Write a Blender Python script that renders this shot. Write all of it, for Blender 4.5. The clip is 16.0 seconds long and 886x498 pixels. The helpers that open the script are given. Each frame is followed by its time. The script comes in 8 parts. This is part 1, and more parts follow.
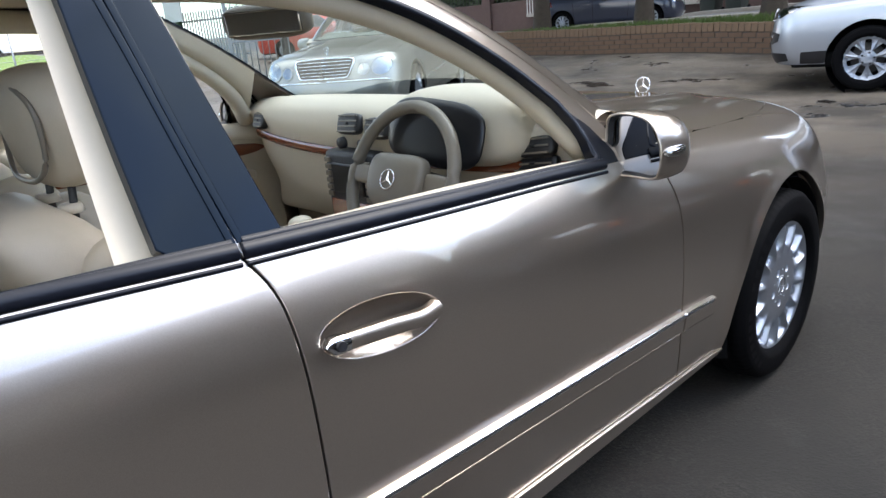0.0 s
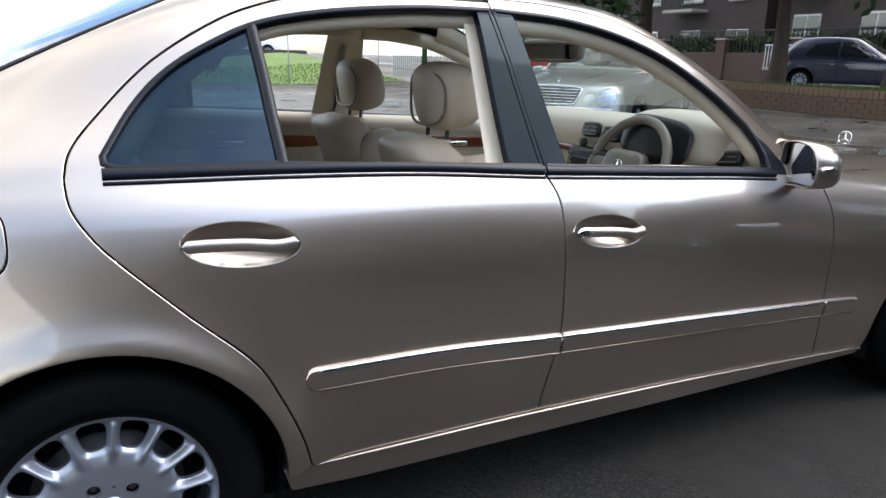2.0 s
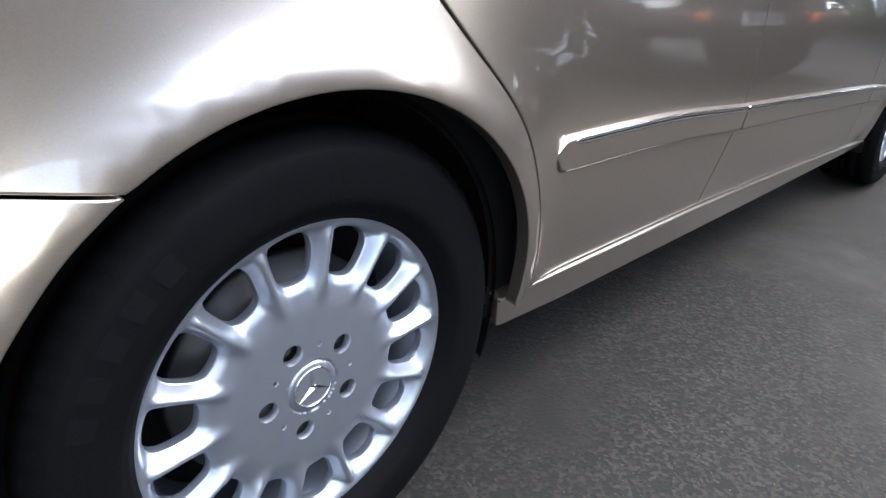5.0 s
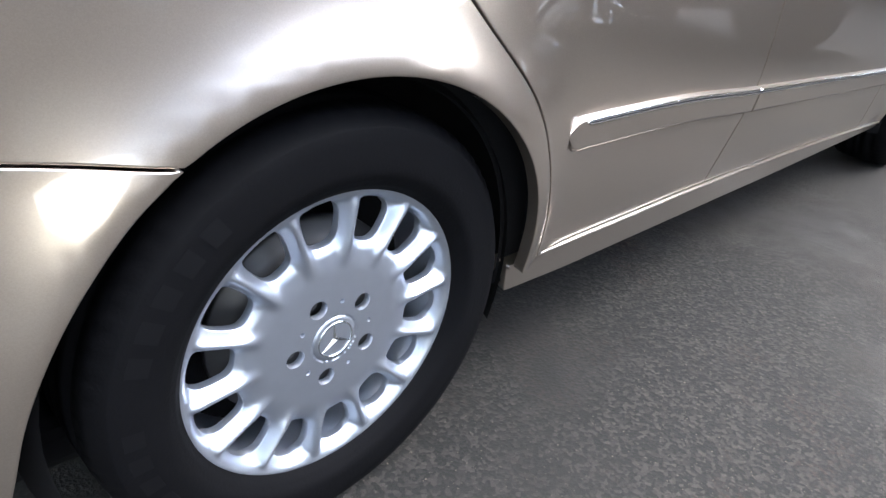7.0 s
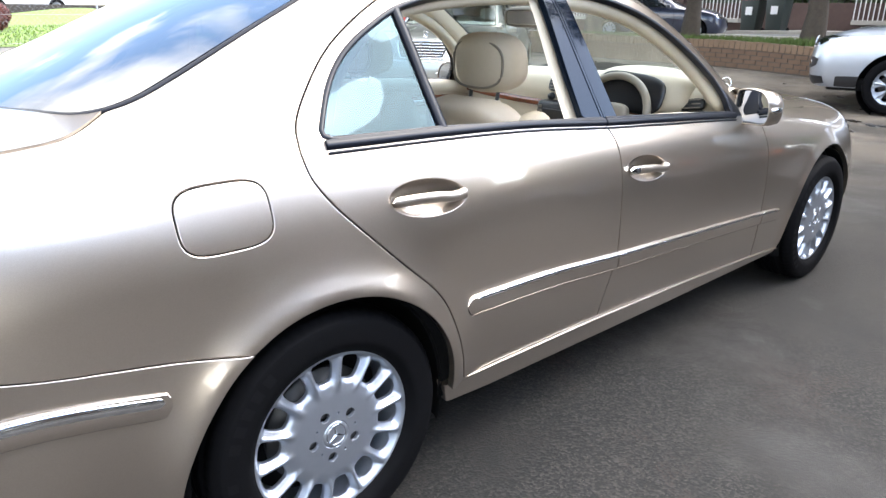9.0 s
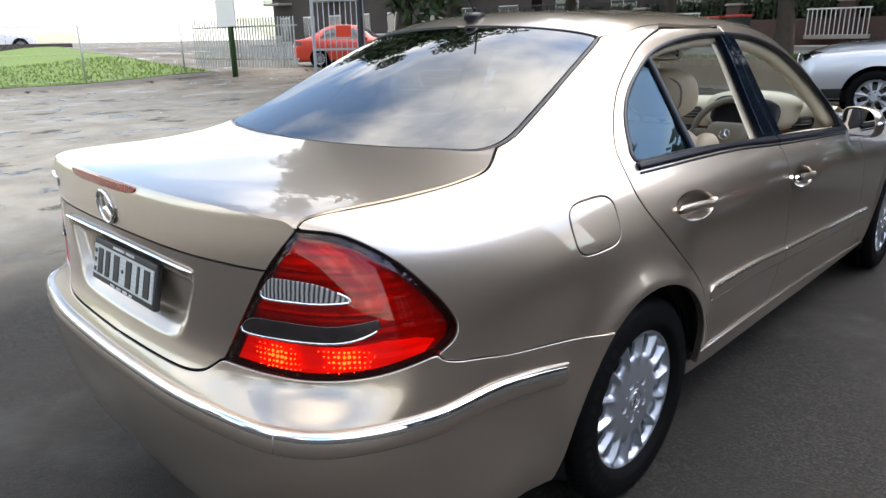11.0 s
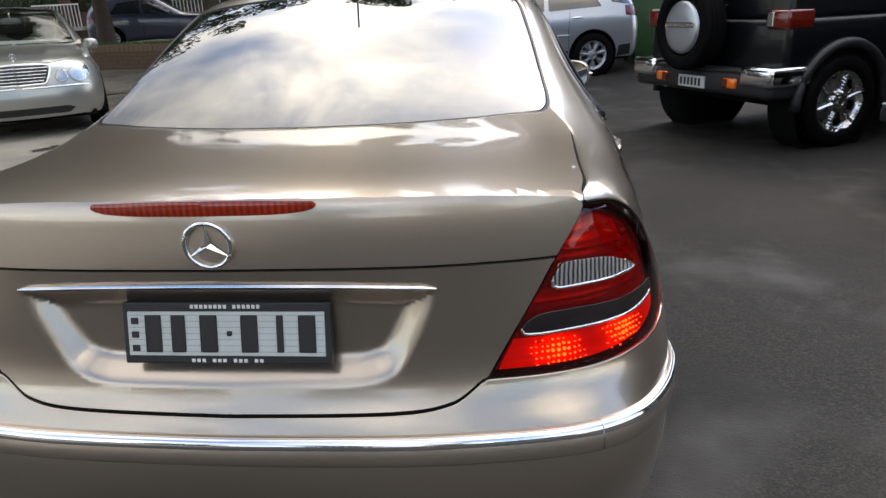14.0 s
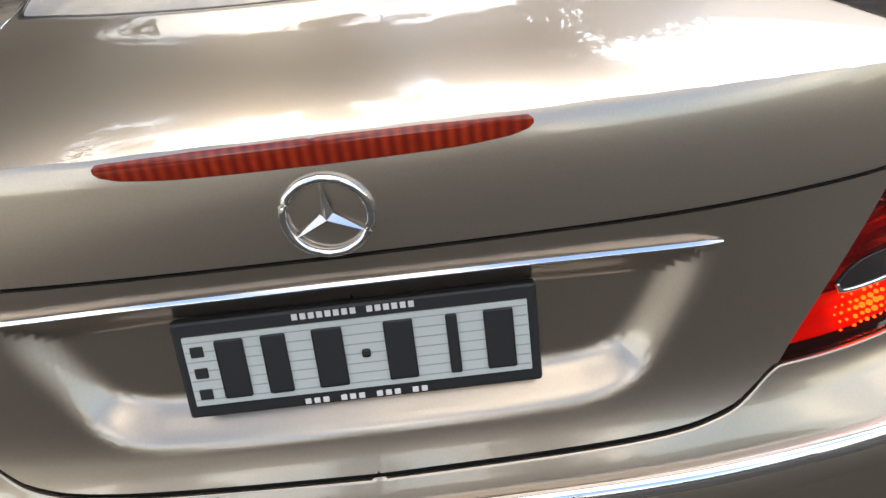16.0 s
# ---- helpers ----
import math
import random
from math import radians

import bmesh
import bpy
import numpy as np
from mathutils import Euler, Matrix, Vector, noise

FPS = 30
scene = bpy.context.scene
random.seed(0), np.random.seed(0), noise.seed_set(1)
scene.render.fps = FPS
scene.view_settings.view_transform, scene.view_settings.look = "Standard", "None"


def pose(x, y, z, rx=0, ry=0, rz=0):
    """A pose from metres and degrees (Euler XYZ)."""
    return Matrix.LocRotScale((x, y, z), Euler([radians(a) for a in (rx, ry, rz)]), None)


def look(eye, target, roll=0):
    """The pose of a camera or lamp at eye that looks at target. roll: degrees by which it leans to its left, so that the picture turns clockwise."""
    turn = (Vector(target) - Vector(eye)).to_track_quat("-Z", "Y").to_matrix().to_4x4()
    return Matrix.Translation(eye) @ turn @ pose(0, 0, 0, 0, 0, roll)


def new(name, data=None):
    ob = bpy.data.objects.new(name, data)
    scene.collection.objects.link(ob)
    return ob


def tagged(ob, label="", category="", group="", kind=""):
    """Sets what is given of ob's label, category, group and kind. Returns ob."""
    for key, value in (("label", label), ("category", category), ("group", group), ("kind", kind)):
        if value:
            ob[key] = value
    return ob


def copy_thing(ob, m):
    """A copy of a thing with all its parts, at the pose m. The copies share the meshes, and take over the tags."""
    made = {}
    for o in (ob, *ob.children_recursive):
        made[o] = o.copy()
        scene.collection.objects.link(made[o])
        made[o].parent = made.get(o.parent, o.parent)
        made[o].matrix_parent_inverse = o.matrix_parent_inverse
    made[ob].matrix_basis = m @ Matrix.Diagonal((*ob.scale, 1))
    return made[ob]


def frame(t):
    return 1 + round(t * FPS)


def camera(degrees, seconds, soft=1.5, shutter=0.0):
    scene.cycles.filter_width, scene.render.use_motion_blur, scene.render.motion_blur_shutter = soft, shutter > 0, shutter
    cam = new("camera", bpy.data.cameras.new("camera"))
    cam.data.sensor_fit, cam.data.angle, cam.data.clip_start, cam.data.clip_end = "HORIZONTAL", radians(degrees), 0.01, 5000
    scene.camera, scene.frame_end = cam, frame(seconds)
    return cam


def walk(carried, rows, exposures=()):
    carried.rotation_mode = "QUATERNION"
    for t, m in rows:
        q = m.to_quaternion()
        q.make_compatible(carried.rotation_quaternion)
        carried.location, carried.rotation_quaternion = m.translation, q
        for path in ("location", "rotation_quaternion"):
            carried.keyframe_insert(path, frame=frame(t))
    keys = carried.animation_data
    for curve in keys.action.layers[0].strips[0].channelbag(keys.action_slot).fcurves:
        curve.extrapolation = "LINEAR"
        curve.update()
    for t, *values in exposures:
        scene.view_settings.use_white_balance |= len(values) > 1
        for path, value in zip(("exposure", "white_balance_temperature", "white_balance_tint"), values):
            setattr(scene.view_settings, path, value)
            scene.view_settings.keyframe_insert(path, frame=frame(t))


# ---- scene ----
from mathutils.bvhtree import BVHTree
from mathutils.geometry import delaunay_2d_cdt

cam = camera(65.8, 16.0)
PATH = [
    (0, (1.643, 0.659, 1.231), (0.246, 1.942, 0.595), -4.9),
    (0.5, (1.858, 0.5, 1.251), (0.436, 1.774, 0.656), -2.2),
    (1, (2.015, 0.384, 1.232), (0.507, 1.577, 0.682), -0.0),
    (1.5, (2.192, 0.254, 1.259), (0.553, 1.262, 0.716), 1.5),
    (2, (2.237, 0.056, 1.232), (0.517, 0.921, 0.69), 1.4),
    (2.5, (2.201, -0.126, 1.218), (0.43, 0.6, 0.637), -0.7),
    (3, (2.064, -0.24, 1.243), (0.318, 0.501, 0.607), -1.1),
    (3.5, (1.87, -0.322, 1.212), (0.26, 0.653, 0.535), 0.9),
    (4, (1.699, -0.384, 1.128), (0.262, 0.788, 0.378), 2.6),
    (4.5, (1.537, -0.408, 0.994), (0.244, 0.868, 0.156), 4.2),
    (5, (1.417, -0.401, 0.825), (0.204, 0.944, -0.022), 5.2),
    (7.5, (1.491, -0.464, 0.927), (0.300, 0.799, -0.065), 7.7),
    (8, (1.754, -0.489, 1.174), (0.491, 0.721, 0.202), 5.1),
    (8.5, (1.978, -0.578, 1.241), (0.631, 0.667, 0.445), 1.9),
    (9, (2.084, -0.753, 1.283), (0.678, 0.508, 0.626), 0.7),
    (9.5, (2.113, -1.027, 1.301), (0.66, 0.205, 0.693), -0.2),
    (10, (2.03, -1.264, 1.319), (0.541, -0.083, 0.696), -0.8),
    (12.5, (1.16, -2.132, 1.397), (0.415, -0.374, 0.802), -3.0),
    (13, (0.943, -2.198, 1.379), (0.394, -0.382, 0.747), -3.5),
    (13.5, (0.75, -2.209, 1.357), (0.388, -0.349, 0.717), -3.4),
    (14, (0.515, -2.149, 1.345), (0.312, -0.276, 0.674), -2.6),
    (14.5, (0.306, -2.066, 1.315), (0.256, -0.21, 0.572), -2.9),
    (15, (0.178, -2.019, 1.293), (0.243, -0.198, 0.468), -2.8),
    (15.5, (0.15, -1.863, 1.272), (0.196, -0.081, 0.364), -4.2),
    (16, (0.11, -1.665, 1.258), (0.088, 0.066, 0.255), -7.0),
]
STOPS = [(0, -.4, 6300, 10), (2, -.8, 6300, 10), (3.5, -.95, 6320, 10), (4.5, -.5, 6330, 10), (5, .2, 6350, 10), (7.5, .65, 6450, 10), (8, .7, 6480, 10), (9, .35, 6480, 10),
         (10, -.3, 6500, 10), (12.5, -1.08, 6720, 10), (14.5, -1.16, 6870, 10), (16, -.85, 7120, 10)]
walk(cam, [(t, look(eye, target, roll)) for t, eye, target, roll in PATH], STOPS)

# ---------------------------------------------------------------- world, sun and exposure
SUN_UP, SUN_TURN = 52.0, 32.0
world = bpy.data.worlds.new("sky")
scene.world = world
world.use_nodes = True
wn = world.node_tree
wn.nodes.clear()
w_out = wn.nodes.new("ShaderNodeOutputWorld")
w_bg = wn.nodes.new("ShaderNodeBackground")
w_sky = wn.nodes.new("ShaderNodeTexSky")
w_sky.sky_type = "NISHITA"
w_sky.sun_disc = False
w_sky.sun_elevation, w_sky.sun_rotation = radians(SUN_UP), radians(SUN_TURN)
# a bright haze over the blue
w_haze = wn.nodes.new("ShaderNodeVectorMath")
w_haze.operation = "SCALE"
w_haze.inputs["Scale"].default_value = 4.0
# broken cloud over the blue
w_tc = wn.nodes.new("ShaderNodeTexCoord")
# the direction laid out on a level sheet of cloud
w_sep = wn.nodes.new("ShaderNodeSeparateXYZ")
w_lift = wn.nodes.new("ShaderNodeMath")
w_lift.operation, w_lift.inputs[1].default_value = "MAXIMUM", 0.0
w_den = wn.nodes.new("ShaderNodeMath")
w_den.operation, w_den.inputs[1].default_value = "ADD", 0.28
w_px = wn.nodes.new("ShaderNodeMath")
w_py = wn.nodes.new("ShaderNodeMath")
w_px.operation = w_py.operation = "DIVIDE"
w_map = wn.nodes.new("ShaderNodeCombineXYZ")
w_map.inputs["Z"].default_value = 2.2
w_noise = wn.nodes.new("ShaderNodeTexNoise")
w_noise.inputs["Scale"].default_value, w_noise.inputs["Detail"].default_value, w_noise.inputs["Roughness"].default_value = 1.5, 7, 0.55
w_noise.inputs["Distortion"].default_value = 0.4
w_ramp = wn.nodes.new("ShaderNodeMapRange")
w_ramp.inputs["From Min"].default_value, w_ramp.inputs["From Max"].default_value = 0.44, 0.62
w_shade = wn.nodes.new("ShaderNodeTexNoise")
w_shade.inputs["Scale"].default_value, w_shade.inputs["Detail"].default_value = 1.9, 6
w_cloud = wn.nodes.new("ShaderNodeMix")
w_cloud.data_type = "RGBA"
w_cloud.inputs["A"].default_value, w_cloud.inputs["B"].default_value = (12.0, 12.6, 13.8, 1), (44.5, 42.0, 38.5, 1)
w_tone = wn.nodes.new("ShaderNodeMapRange")
w_tone.inputs["From Min"].default_value, w_tone.inputs["From Max"].default_value = 0.34, 0.66
w_mix = wn.nodes.new("ShaderNodeMix")
w_mix.data_type = "RGBA"
# the cloud is brighter round the veiled sun
w_near = wn.nodes.new("ShaderNodeVectorMath")
w_near.operation = "DOT_PRODUCT"
w_near.inputs[1].default_value = (math.sin(radians(SUN_TURN)) * math.cos(radians(SUN_UP)), math.cos(radians(SUN_TURN)) * math.cos(radians(SUN_UP)), math.sin(radians(SUN_UP)))
w_pow = wn.nodes.new("ShaderNodeMath")
w_pow.operation, w_pow.use_clamp, w_pow.inputs[1].default_value = "POWER", True, 4.0
w_fac = wn.nodes.new("ShaderNodeMath")
w_fac.operation, w_fac.inputs[1].default_value, w_fac.inputs[2].default_value = "MULTIPLY_ADD", 1.1, 0.75
w_lit = wn.nodes.new("ShaderNodeVectorMath")
w_lit.operation = "SCALE"
for a, b in ((w_tc.outputs["Generated"], w_sep.inputs[0]), (w_sep.outputs["Z"], w_lift.inputs[0]), (w_lift.outputs[0], w_den.inputs[0]), (w_sep.outputs["X"], w_px.inputs[0]), (w_den.outputs[0], w_px.inputs[1]),
             (w_sep.outputs["Y"], w_py.inputs[0]), (w_den.outputs[0], w_py.inputs[1]), (w_px.outputs[0], w_map.inputs["X"]), (w_py.outputs[0], w_map.inputs["Y"]), (w_map.outputs[0], w_noise.inputs["Vector"]), (w_map.outputs[0], w_shade.inputs["Vector"]),
             (w_noise.outputs["Fac"], w_ramp.inputs["Value"]), (w_shade.outputs["Fac"], w_tone.inputs["Value"]), (w_tone.outputs["Result"], w_cloud.inputs["Factor"]),
             (w_ramp.outputs["Result"], w_mix.inputs["Factor"]), (w_sky.outputs[0], w_haze.inputs[0]), (w_haze.outputs[0], w_mix.inputs["A"]), (w_cloud.outputs["Result"], w_mix.inputs["B"]),
             (w_mix.outputs["Result"], w_lit.inputs[0]), (w_fac.outputs[0], w_lit.inputs["Scale"]), (w_lit.outputs[0], w_bg.inputs["Color"]),
             (w_tc.outputs["Generated"], w_near.inputs[0]), (w_near.outputs["Value"], w_pow.inputs[0]), (w_pow.outputs[0], w_fac.inputs[0]), (w_bg.outputs[0], w_out.inputs["Surface"])):
    wn.links.new(a, b)
w_bg.inputs["Strength"].default_value = 0.21
sun = new("sun", bpy.data.lights.new("sun", "SUN"))
sun.data.energy, sun.data.angle, sun.data.color = 1.0, radians(18), (1.0, 0.96, 0.90)
sun.rotation_euler = Euler((radians(90 - SUN_UP), 0, radians(180 - SUN_TURN)))



# ---------------------------------------------------------------- materials
def shader(name, color, rough=0.5, metal=0.0, coat=0.0, spec=0.5):
    m = bpy.data.materials.new(name)
    m.use_nodes = True
    b = m.node_tree.nodes["Principled BSDF"]
    b.inputs["Base Color"].default_value = (*color, 1)
    b.inputs["Roughness"].default_value = rough
    b.inputs["Metallic"].default_value = metal
    b.inputs["Coat Weight"].default_value = coat
    b.inputs["Coat Roughness"].default_value = 0.015
    b.inputs["Specular IOR Level"].default_value = spec
    return m


def grain(m, scale=40, amount=0.15, bump=0.0, bump_scale=None, rough_var=0.0, big=0.0, distance=0.002):
    """Two scales of variation in colour, roughness and relief."""
    nt = m.node_tree
    b = nt.nodes["Principled BSDF"]
    tc = nt.nodes.new("ShaderNodeTexCoord")
    n1 = nt.nodes.new("ShaderNodeTexNoise")
    n1.inputs["Scale"].default_value, n1.inputs["Detail"].default_value = scale, 6
    n2 = nt.nodes.new("ShaderNodeTexNoise")
    n2.inputs["Scale"].default_value, n2.inputs["Detail"].default_value = scale * 0.06, 5
    nt.links.new(tc.outputs["Object"], n1.inputs["Vector"])
    nt.links.new(tc.outputs["Object"], n2.inputs["Vector"])
    base = tuple(b.inputs["Base Color"].default_value)
    ramp = nt.nodes.new("ShaderNodeMix")
    ramp.data_type = "RGBA"
    ramp.inputs["A"].default_value = (*[c * (1 - amount) for c in base[:3]], 1)
    ramp.inputs["B"].default_value = (*[min(c * (1 + amount), 1) for c in base[:3]], 1)
    add = nt.nodes.new("ShaderNodeMath")
    add.operation = "MULTIPLY_ADD"
    nt.links.new(n1.outputs["Fac"], add.inputs[0])
    add.inputs[1].default_value = 1 - big
    mul = nt.nodes.new("ShaderNodeMath")
    mul.operation = "MULTIPLY"
    nt.links.new(n2.outputs["Fac"], mul.inputs[0])
    mul.inputs[1].default_value = big
    nt.links.new(mul.outputs[0], add.inputs[2])
    nt.links.new(add.outputs[0], ramp.inputs["Factor"])
    nt.links.new(ramp.outputs["Result"], b.inputs["Base Color"])
    if rough_var:
        mr = nt.nodes.new("ShaderNodeMapRange")
        r = b.inputs["Roughness"].default_value
        mr.inputs["To Min"].default_value, mr.inputs["To Max"].default_value = max(r - rough_var, 0.02), min(r + rough_var, 1)
        nt.links.new(n2.outputs["Fac"], mr.inputs["Value"])
        nt.links.new(mr.outputs["Result"], b.inputs["Roughness"])
    if bump:
        n3 = nt.nodes.new("ShaderNodeTexNoise")
        n3.inputs["Scale"].default_value, n3.inputs["Detail"].default_value = bump_scale or scale, 4
        nt.links.new(tc.outputs["Object"], n3.inputs["Vector"])
        bp = nt.nodes.new("ShaderNodeBump")
        bp.inputs["Strength"].default_value, bp.inputs["Distance"].default_value = bump, distance
        nt.links.new(n3.outputs["Fac"], bp.inputs["Height"])
        nt.links.new(bp.outputs["Normal"], b.inputs["Normal"])
    return m


def flakes(m, amount=0.10):
    """Fine metallic flakes in car paint, and a faint film of dust."""
    nt = m.node_tree
    b = nt.nodes["Principled BSDF"]
    tc = nt.nodes.new("ShaderNodeTexCoord")
    vo = nt.nodes.new("ShaderNodeTexVoronoi")
    vo.inputs["Scale"].default_value = 900
    nt.links.new(tc.outputs["Object"], vo.inputs["Vector"])
    base = tuple(b.inputs["Base Color"].default_value)
    mix = nt.nodes.new("ShaderNodeMix")
    mix.data_type = "RGBA"
    mix.inputs["A"].default_value = (*[c * (1 - amount) for c in base[:3]], 1)
    mix.inputs["B"].default_value = (*[min(c * (1 + amount), 1) for c in base[:3]], 1)
    nt.links.new(vo.outputs["Color"], mix.inputs["Factor"])
    nt.links.new(mix.outputs["Result"], b.inputs["Base Color"])
    n2 = nt.nodes.new("ShaderNodeTexNoise")
    n2.inputs["Scale"].default_value, n2.inputs["Detail"].default_value = 5, 6
    nt.links.new(tc.outputs["Object"], n2.inputs["Vector"])
    mr = nt.nodes.new("ShaderNodeMapRange")
    mr.inputs["To Min"].default_value, mr.inputs["To Max"].default_value = 0.006, 0.03
    nt.links.new(n2.outputs["Fac"], mr.inputs["Value"])
    nt.links.new(mr.outputs["Result"], b.inputs["Coat Roughness"])
    return m


def pane(name, tint, ior=1.5, gloss=(1, 1, 1)):
    """Thin glass: tinted see-through with a mirror gloss that grows towards grazing angles."""
    m = bpy.data.materials.new(name)
    m.use_nodes = True
    nt = m.node_tree
    nt.nodes.clear()
    o = nt.nodes.new("ShaderNodeOutputMaterial")
    mix = nt.nodes.new("ShaderNodeMixShader")
    tr = nt.nodes.new("ShaderNodeBsdfTransparent")
    tr.inputs["Color"].default_value = (*tint, 1)
    gl = nt.nodes.new("ShaderNodeBsdfGlossy")
    gl.inputs["Roughness"].default_value = 0.01
    gl.inputs["Color"].default_value = (*gloss, 1)
    lw = nt.nodes.new("ShaderNodeLayerWeight")
    lw.inputs["Blend"].default_value = 0.5
    p5 = nt.nodes.new("ShaderNodeMath")
    p5.operation = "POWER"
    p5.inputs[1].default_value = 5.0
    sch = nt.nodes.new("ShaderNodeMath")
    sch.operation = "MULTIPLY_ADD"
    f0 = ((ior - 1) / (ior + 1)) ** 2
    sch.inputs[1].default_value, sch.inputs[2].default_value = 1 - f0, f0
    nt.links.new(lw.outputs["Facing"], p5.inputs[0])
    nt.links.new(p5.outputs[0], sch.inputs[0])
    nt.links.new(sch.outputs[0], mix.inputs[0])
    nt.links.new(tr.outputs[0], mix.inputs[1])
    nt.links.new(gl.outputs[0], mix.inputs[2])
    nt.links.new(mix.outputs[0], o.inputs["Surface"])
    return m


def glow(name, color, strength):
    m = shader(name, color, 0.4)
    b = m.node_tree.nodes["Principled BSDF"]
    b.inputs["Emission Color"].default_value = (*color, 1)
    b.inputs["Emission Strength"].default_value = strength
    return m


def ribbed(m, scale=130):
    """Upright ribs of a clear lamp lens."""
    nt = m.node_tree
    b = nt.nodes["Principled BSDF"]
    tc = nt.nodes.new("ShaderNodeTexCoord")
    wave = nt.nodes.new("ShaderNodeTexWave")
    wave.bands_direction = "X"
    wave.inputs["Scale"].default_value, wave.inputs["Distortion"].default_value, wave.inputs["Detail"].default_value = scale * 0.3, 1.5, 2
    nt.links.new(tc.outputs["Object"], wave.inputs["Vector"])
    mix = nt.nodes.new("ShaderNodeMix")
    mix.data_type = "RGBA"
    mix.inputs["A"].default_value, mix.inputs["B"].default_value = (0.04, 0.04, 0.045, 1), (0.6, 0.6, 0.62, 1)
    nt.links.new(wave.outputs["Fac"], mix.inputs["Factor"])
    nt.links.new(mix.outputs["Result"], b.inputs["Base Color"])
    bp = nt.nodes.new("ShaderNodeBump")
    bp.inputs["Strength"].default_value, bp.inputs["Distance"].default_value = 0.6, 0.002
    nt.links.new(wave.outputs["Fac"], bp.inputs["Height"])
    nt.links.new(bp.outputs["Normal"], b.inputs["Normal"])
    return m


M_PAINT = flakes(shader("champagne_paint", (0.475, 0.408, 0.338), 0.28, 0.93, 1.0), 0.05)
M_PAINT.node_tree.nodes["Principled BSDF"].inputs["Coat IOR"].default_value = 1.7
M_SILVER = flakes(shader("silver_paint", (0.44, 0.475, 0.53), 0.34, 0.8, 1.0))
M_GREYSILVER = flakes(shader("grey_silver_paint", (0.40, 0.41, 0.38), 0.34, 0.8, 1.0))
M_RED = flakes(shader("red_paint", (0.62, 0.05, 0.02), 0.3, 0.2, 1.0))
M_NAVY = flakes(shader("navy_paint", (0.035, 0.042, 0.07), 0.3, 0.4, 1.0))
M_WHITE = flakes(shader("white_paint", (0.75, 0.76, 0.78), 0.3, 0.0, 1.0), 0.02)
M_BLACKPAINT = flakes(shader("black_paint", (0.003, 0.0034, 0.0045), 0.35, 0.0, 0.3, 0.15))
M_GAP = shader("gap_black", (0.006, 0.006, 0.0065), 0.85, spec=.12)
M_TRIM = grain(shader("black_trim", (0.005, 0.006, 0.010), 0.28, 0, 0.0, 0.25), 60, 0.2)
M_PILLAR = shader("gloss_black_pillar", (0.003, 0.005, 0.010), 0.05, 0, 0.0, 0.13)
# the gloss itself is coloured blue, in place of blue sky mirrored in it
M_PILLAR.node_tree.nodes["Principled BSDF"].inputs["Specular Tint"].default_value = (.62, .82, 1.0, 1)
M_CHROME = grain(shader("chrome", (0.86, 0.87, 0.89), 0.07, 1.0), 30, 0.04, rough_var=0.03)
M_TYRE = grain(shader("tyre_rubber", (0.0035, 0.0035, 0.004), 0.7, spec=.06), 30, 0.3, 0.25, 220, 0.1, 0.4)
M_TYRE_TEXT = shader("tyre_lettering", (0.0036, 0.0036, 0.0042), 0.6, spec=.10)
M_ALLOY = grain(shader("silver_alloy", (0.385, 0.415, 0.465), 0.38, 0.85, 0.2), 50, 0.05, rough_var=0.05)
M_ALLOY_EDGE = shader("machined_alloy", (0.72, 0.73, 0.74), 0.2, 1.0)
M_DISC = grain(shader("brake_iron", (0.06, 0.058, 0.055), 0.5, 0.6), 30, 0.3)
M_BEIGE = grain(shader("beige_leather", (0.46, 0.40, 0.305), 0.48), 60, 0.08, 0.3, 420, 0.06, 0.4, 0.001)
M_CREAM = grain(shader("cream_plastic", (0.56, 0.50, 0.39), 0.55), 90, 0.05, 0.2, 700, 0.05, 0.3, 0.0006)
M_TAUPE = grain(shader("taupe_leather", (0.17, 0.148, 0.115), 0.42), 80, 0.08, 0.25, 500, 0.05, 0.3, 0.001)
M_CARPET = grain(shader("beige_carpet", (0.22, 0.18, 0.13), 0.95), 300, 0.3, 0.5, 900)
M_WOOD = grain(shader("burr_walnut", (0.17, 0.045, 0.018), 0.12, 0, 1.0), 22, 0.55, big=0.3)
M_DARKPLASTIC = grain(shader("dark_plastic", (0.014, 0.014, 0.016), 0.45), 80, 0.2, 0.2, 500)
M_DIAL = shader("instrument_glass", (0.008, 0.008, 0.010), 0.32)
M_GLASS = pane("window_glass", (0.62, 0.70, 0.72))
M_REARGLASS = pane("rear_window_glass", (0.07, 0.09, 0.10), 2.6)
# here too the sky's blue is put into the gloss colour
M_QUARTER = pane("quarter_glass", (0.08, 0.14, 0.18), 1.5, (.58, .82, 1.0))
M_LENS = pane("clear_lens", (0.88, 0.90, 0.92))
M_REDLENS = pane("red_lens", (0.85, 0.10, 0.05), 1.5)
M_REDCORE = grain(shader("red_reflector", (0.34, 0.014, 0.006), 0.25, 0.35, 1.0), 60, 0.3)
M_SMOKE = grain(shader("smoked_lamp", (0.028, 0.023, 0.024), 0.2, 0.5, 1.0), 45, 0.85)
M_RIBBED = ribbed(shader("ribbed_lens", (0.30, 0.30, 0.30), 0.15, 0.6, 1.0))
M_MIRROR = shader("mirror_glass", (0.50, 0.52, 0.54), 0.0, 1.0)
M_PLATE = shader("plate_white", (0.50, 0.54, 0.54), 0.35)
M_PLATELINE = shader("plate_grey_line", (0.30, 0.34, 0.35), 0.4)
M_PLATEINK = shader("plate_black", (0.015, 0.016, 0.018), 0.45)
M_WHITEINK = shader("white_print", (0.7, 0.7, 0.7), 0.5)
M_AMBER = shader("amber_lens", (0.8, 0.16, 0.01), 0.12, 0, 1.0)
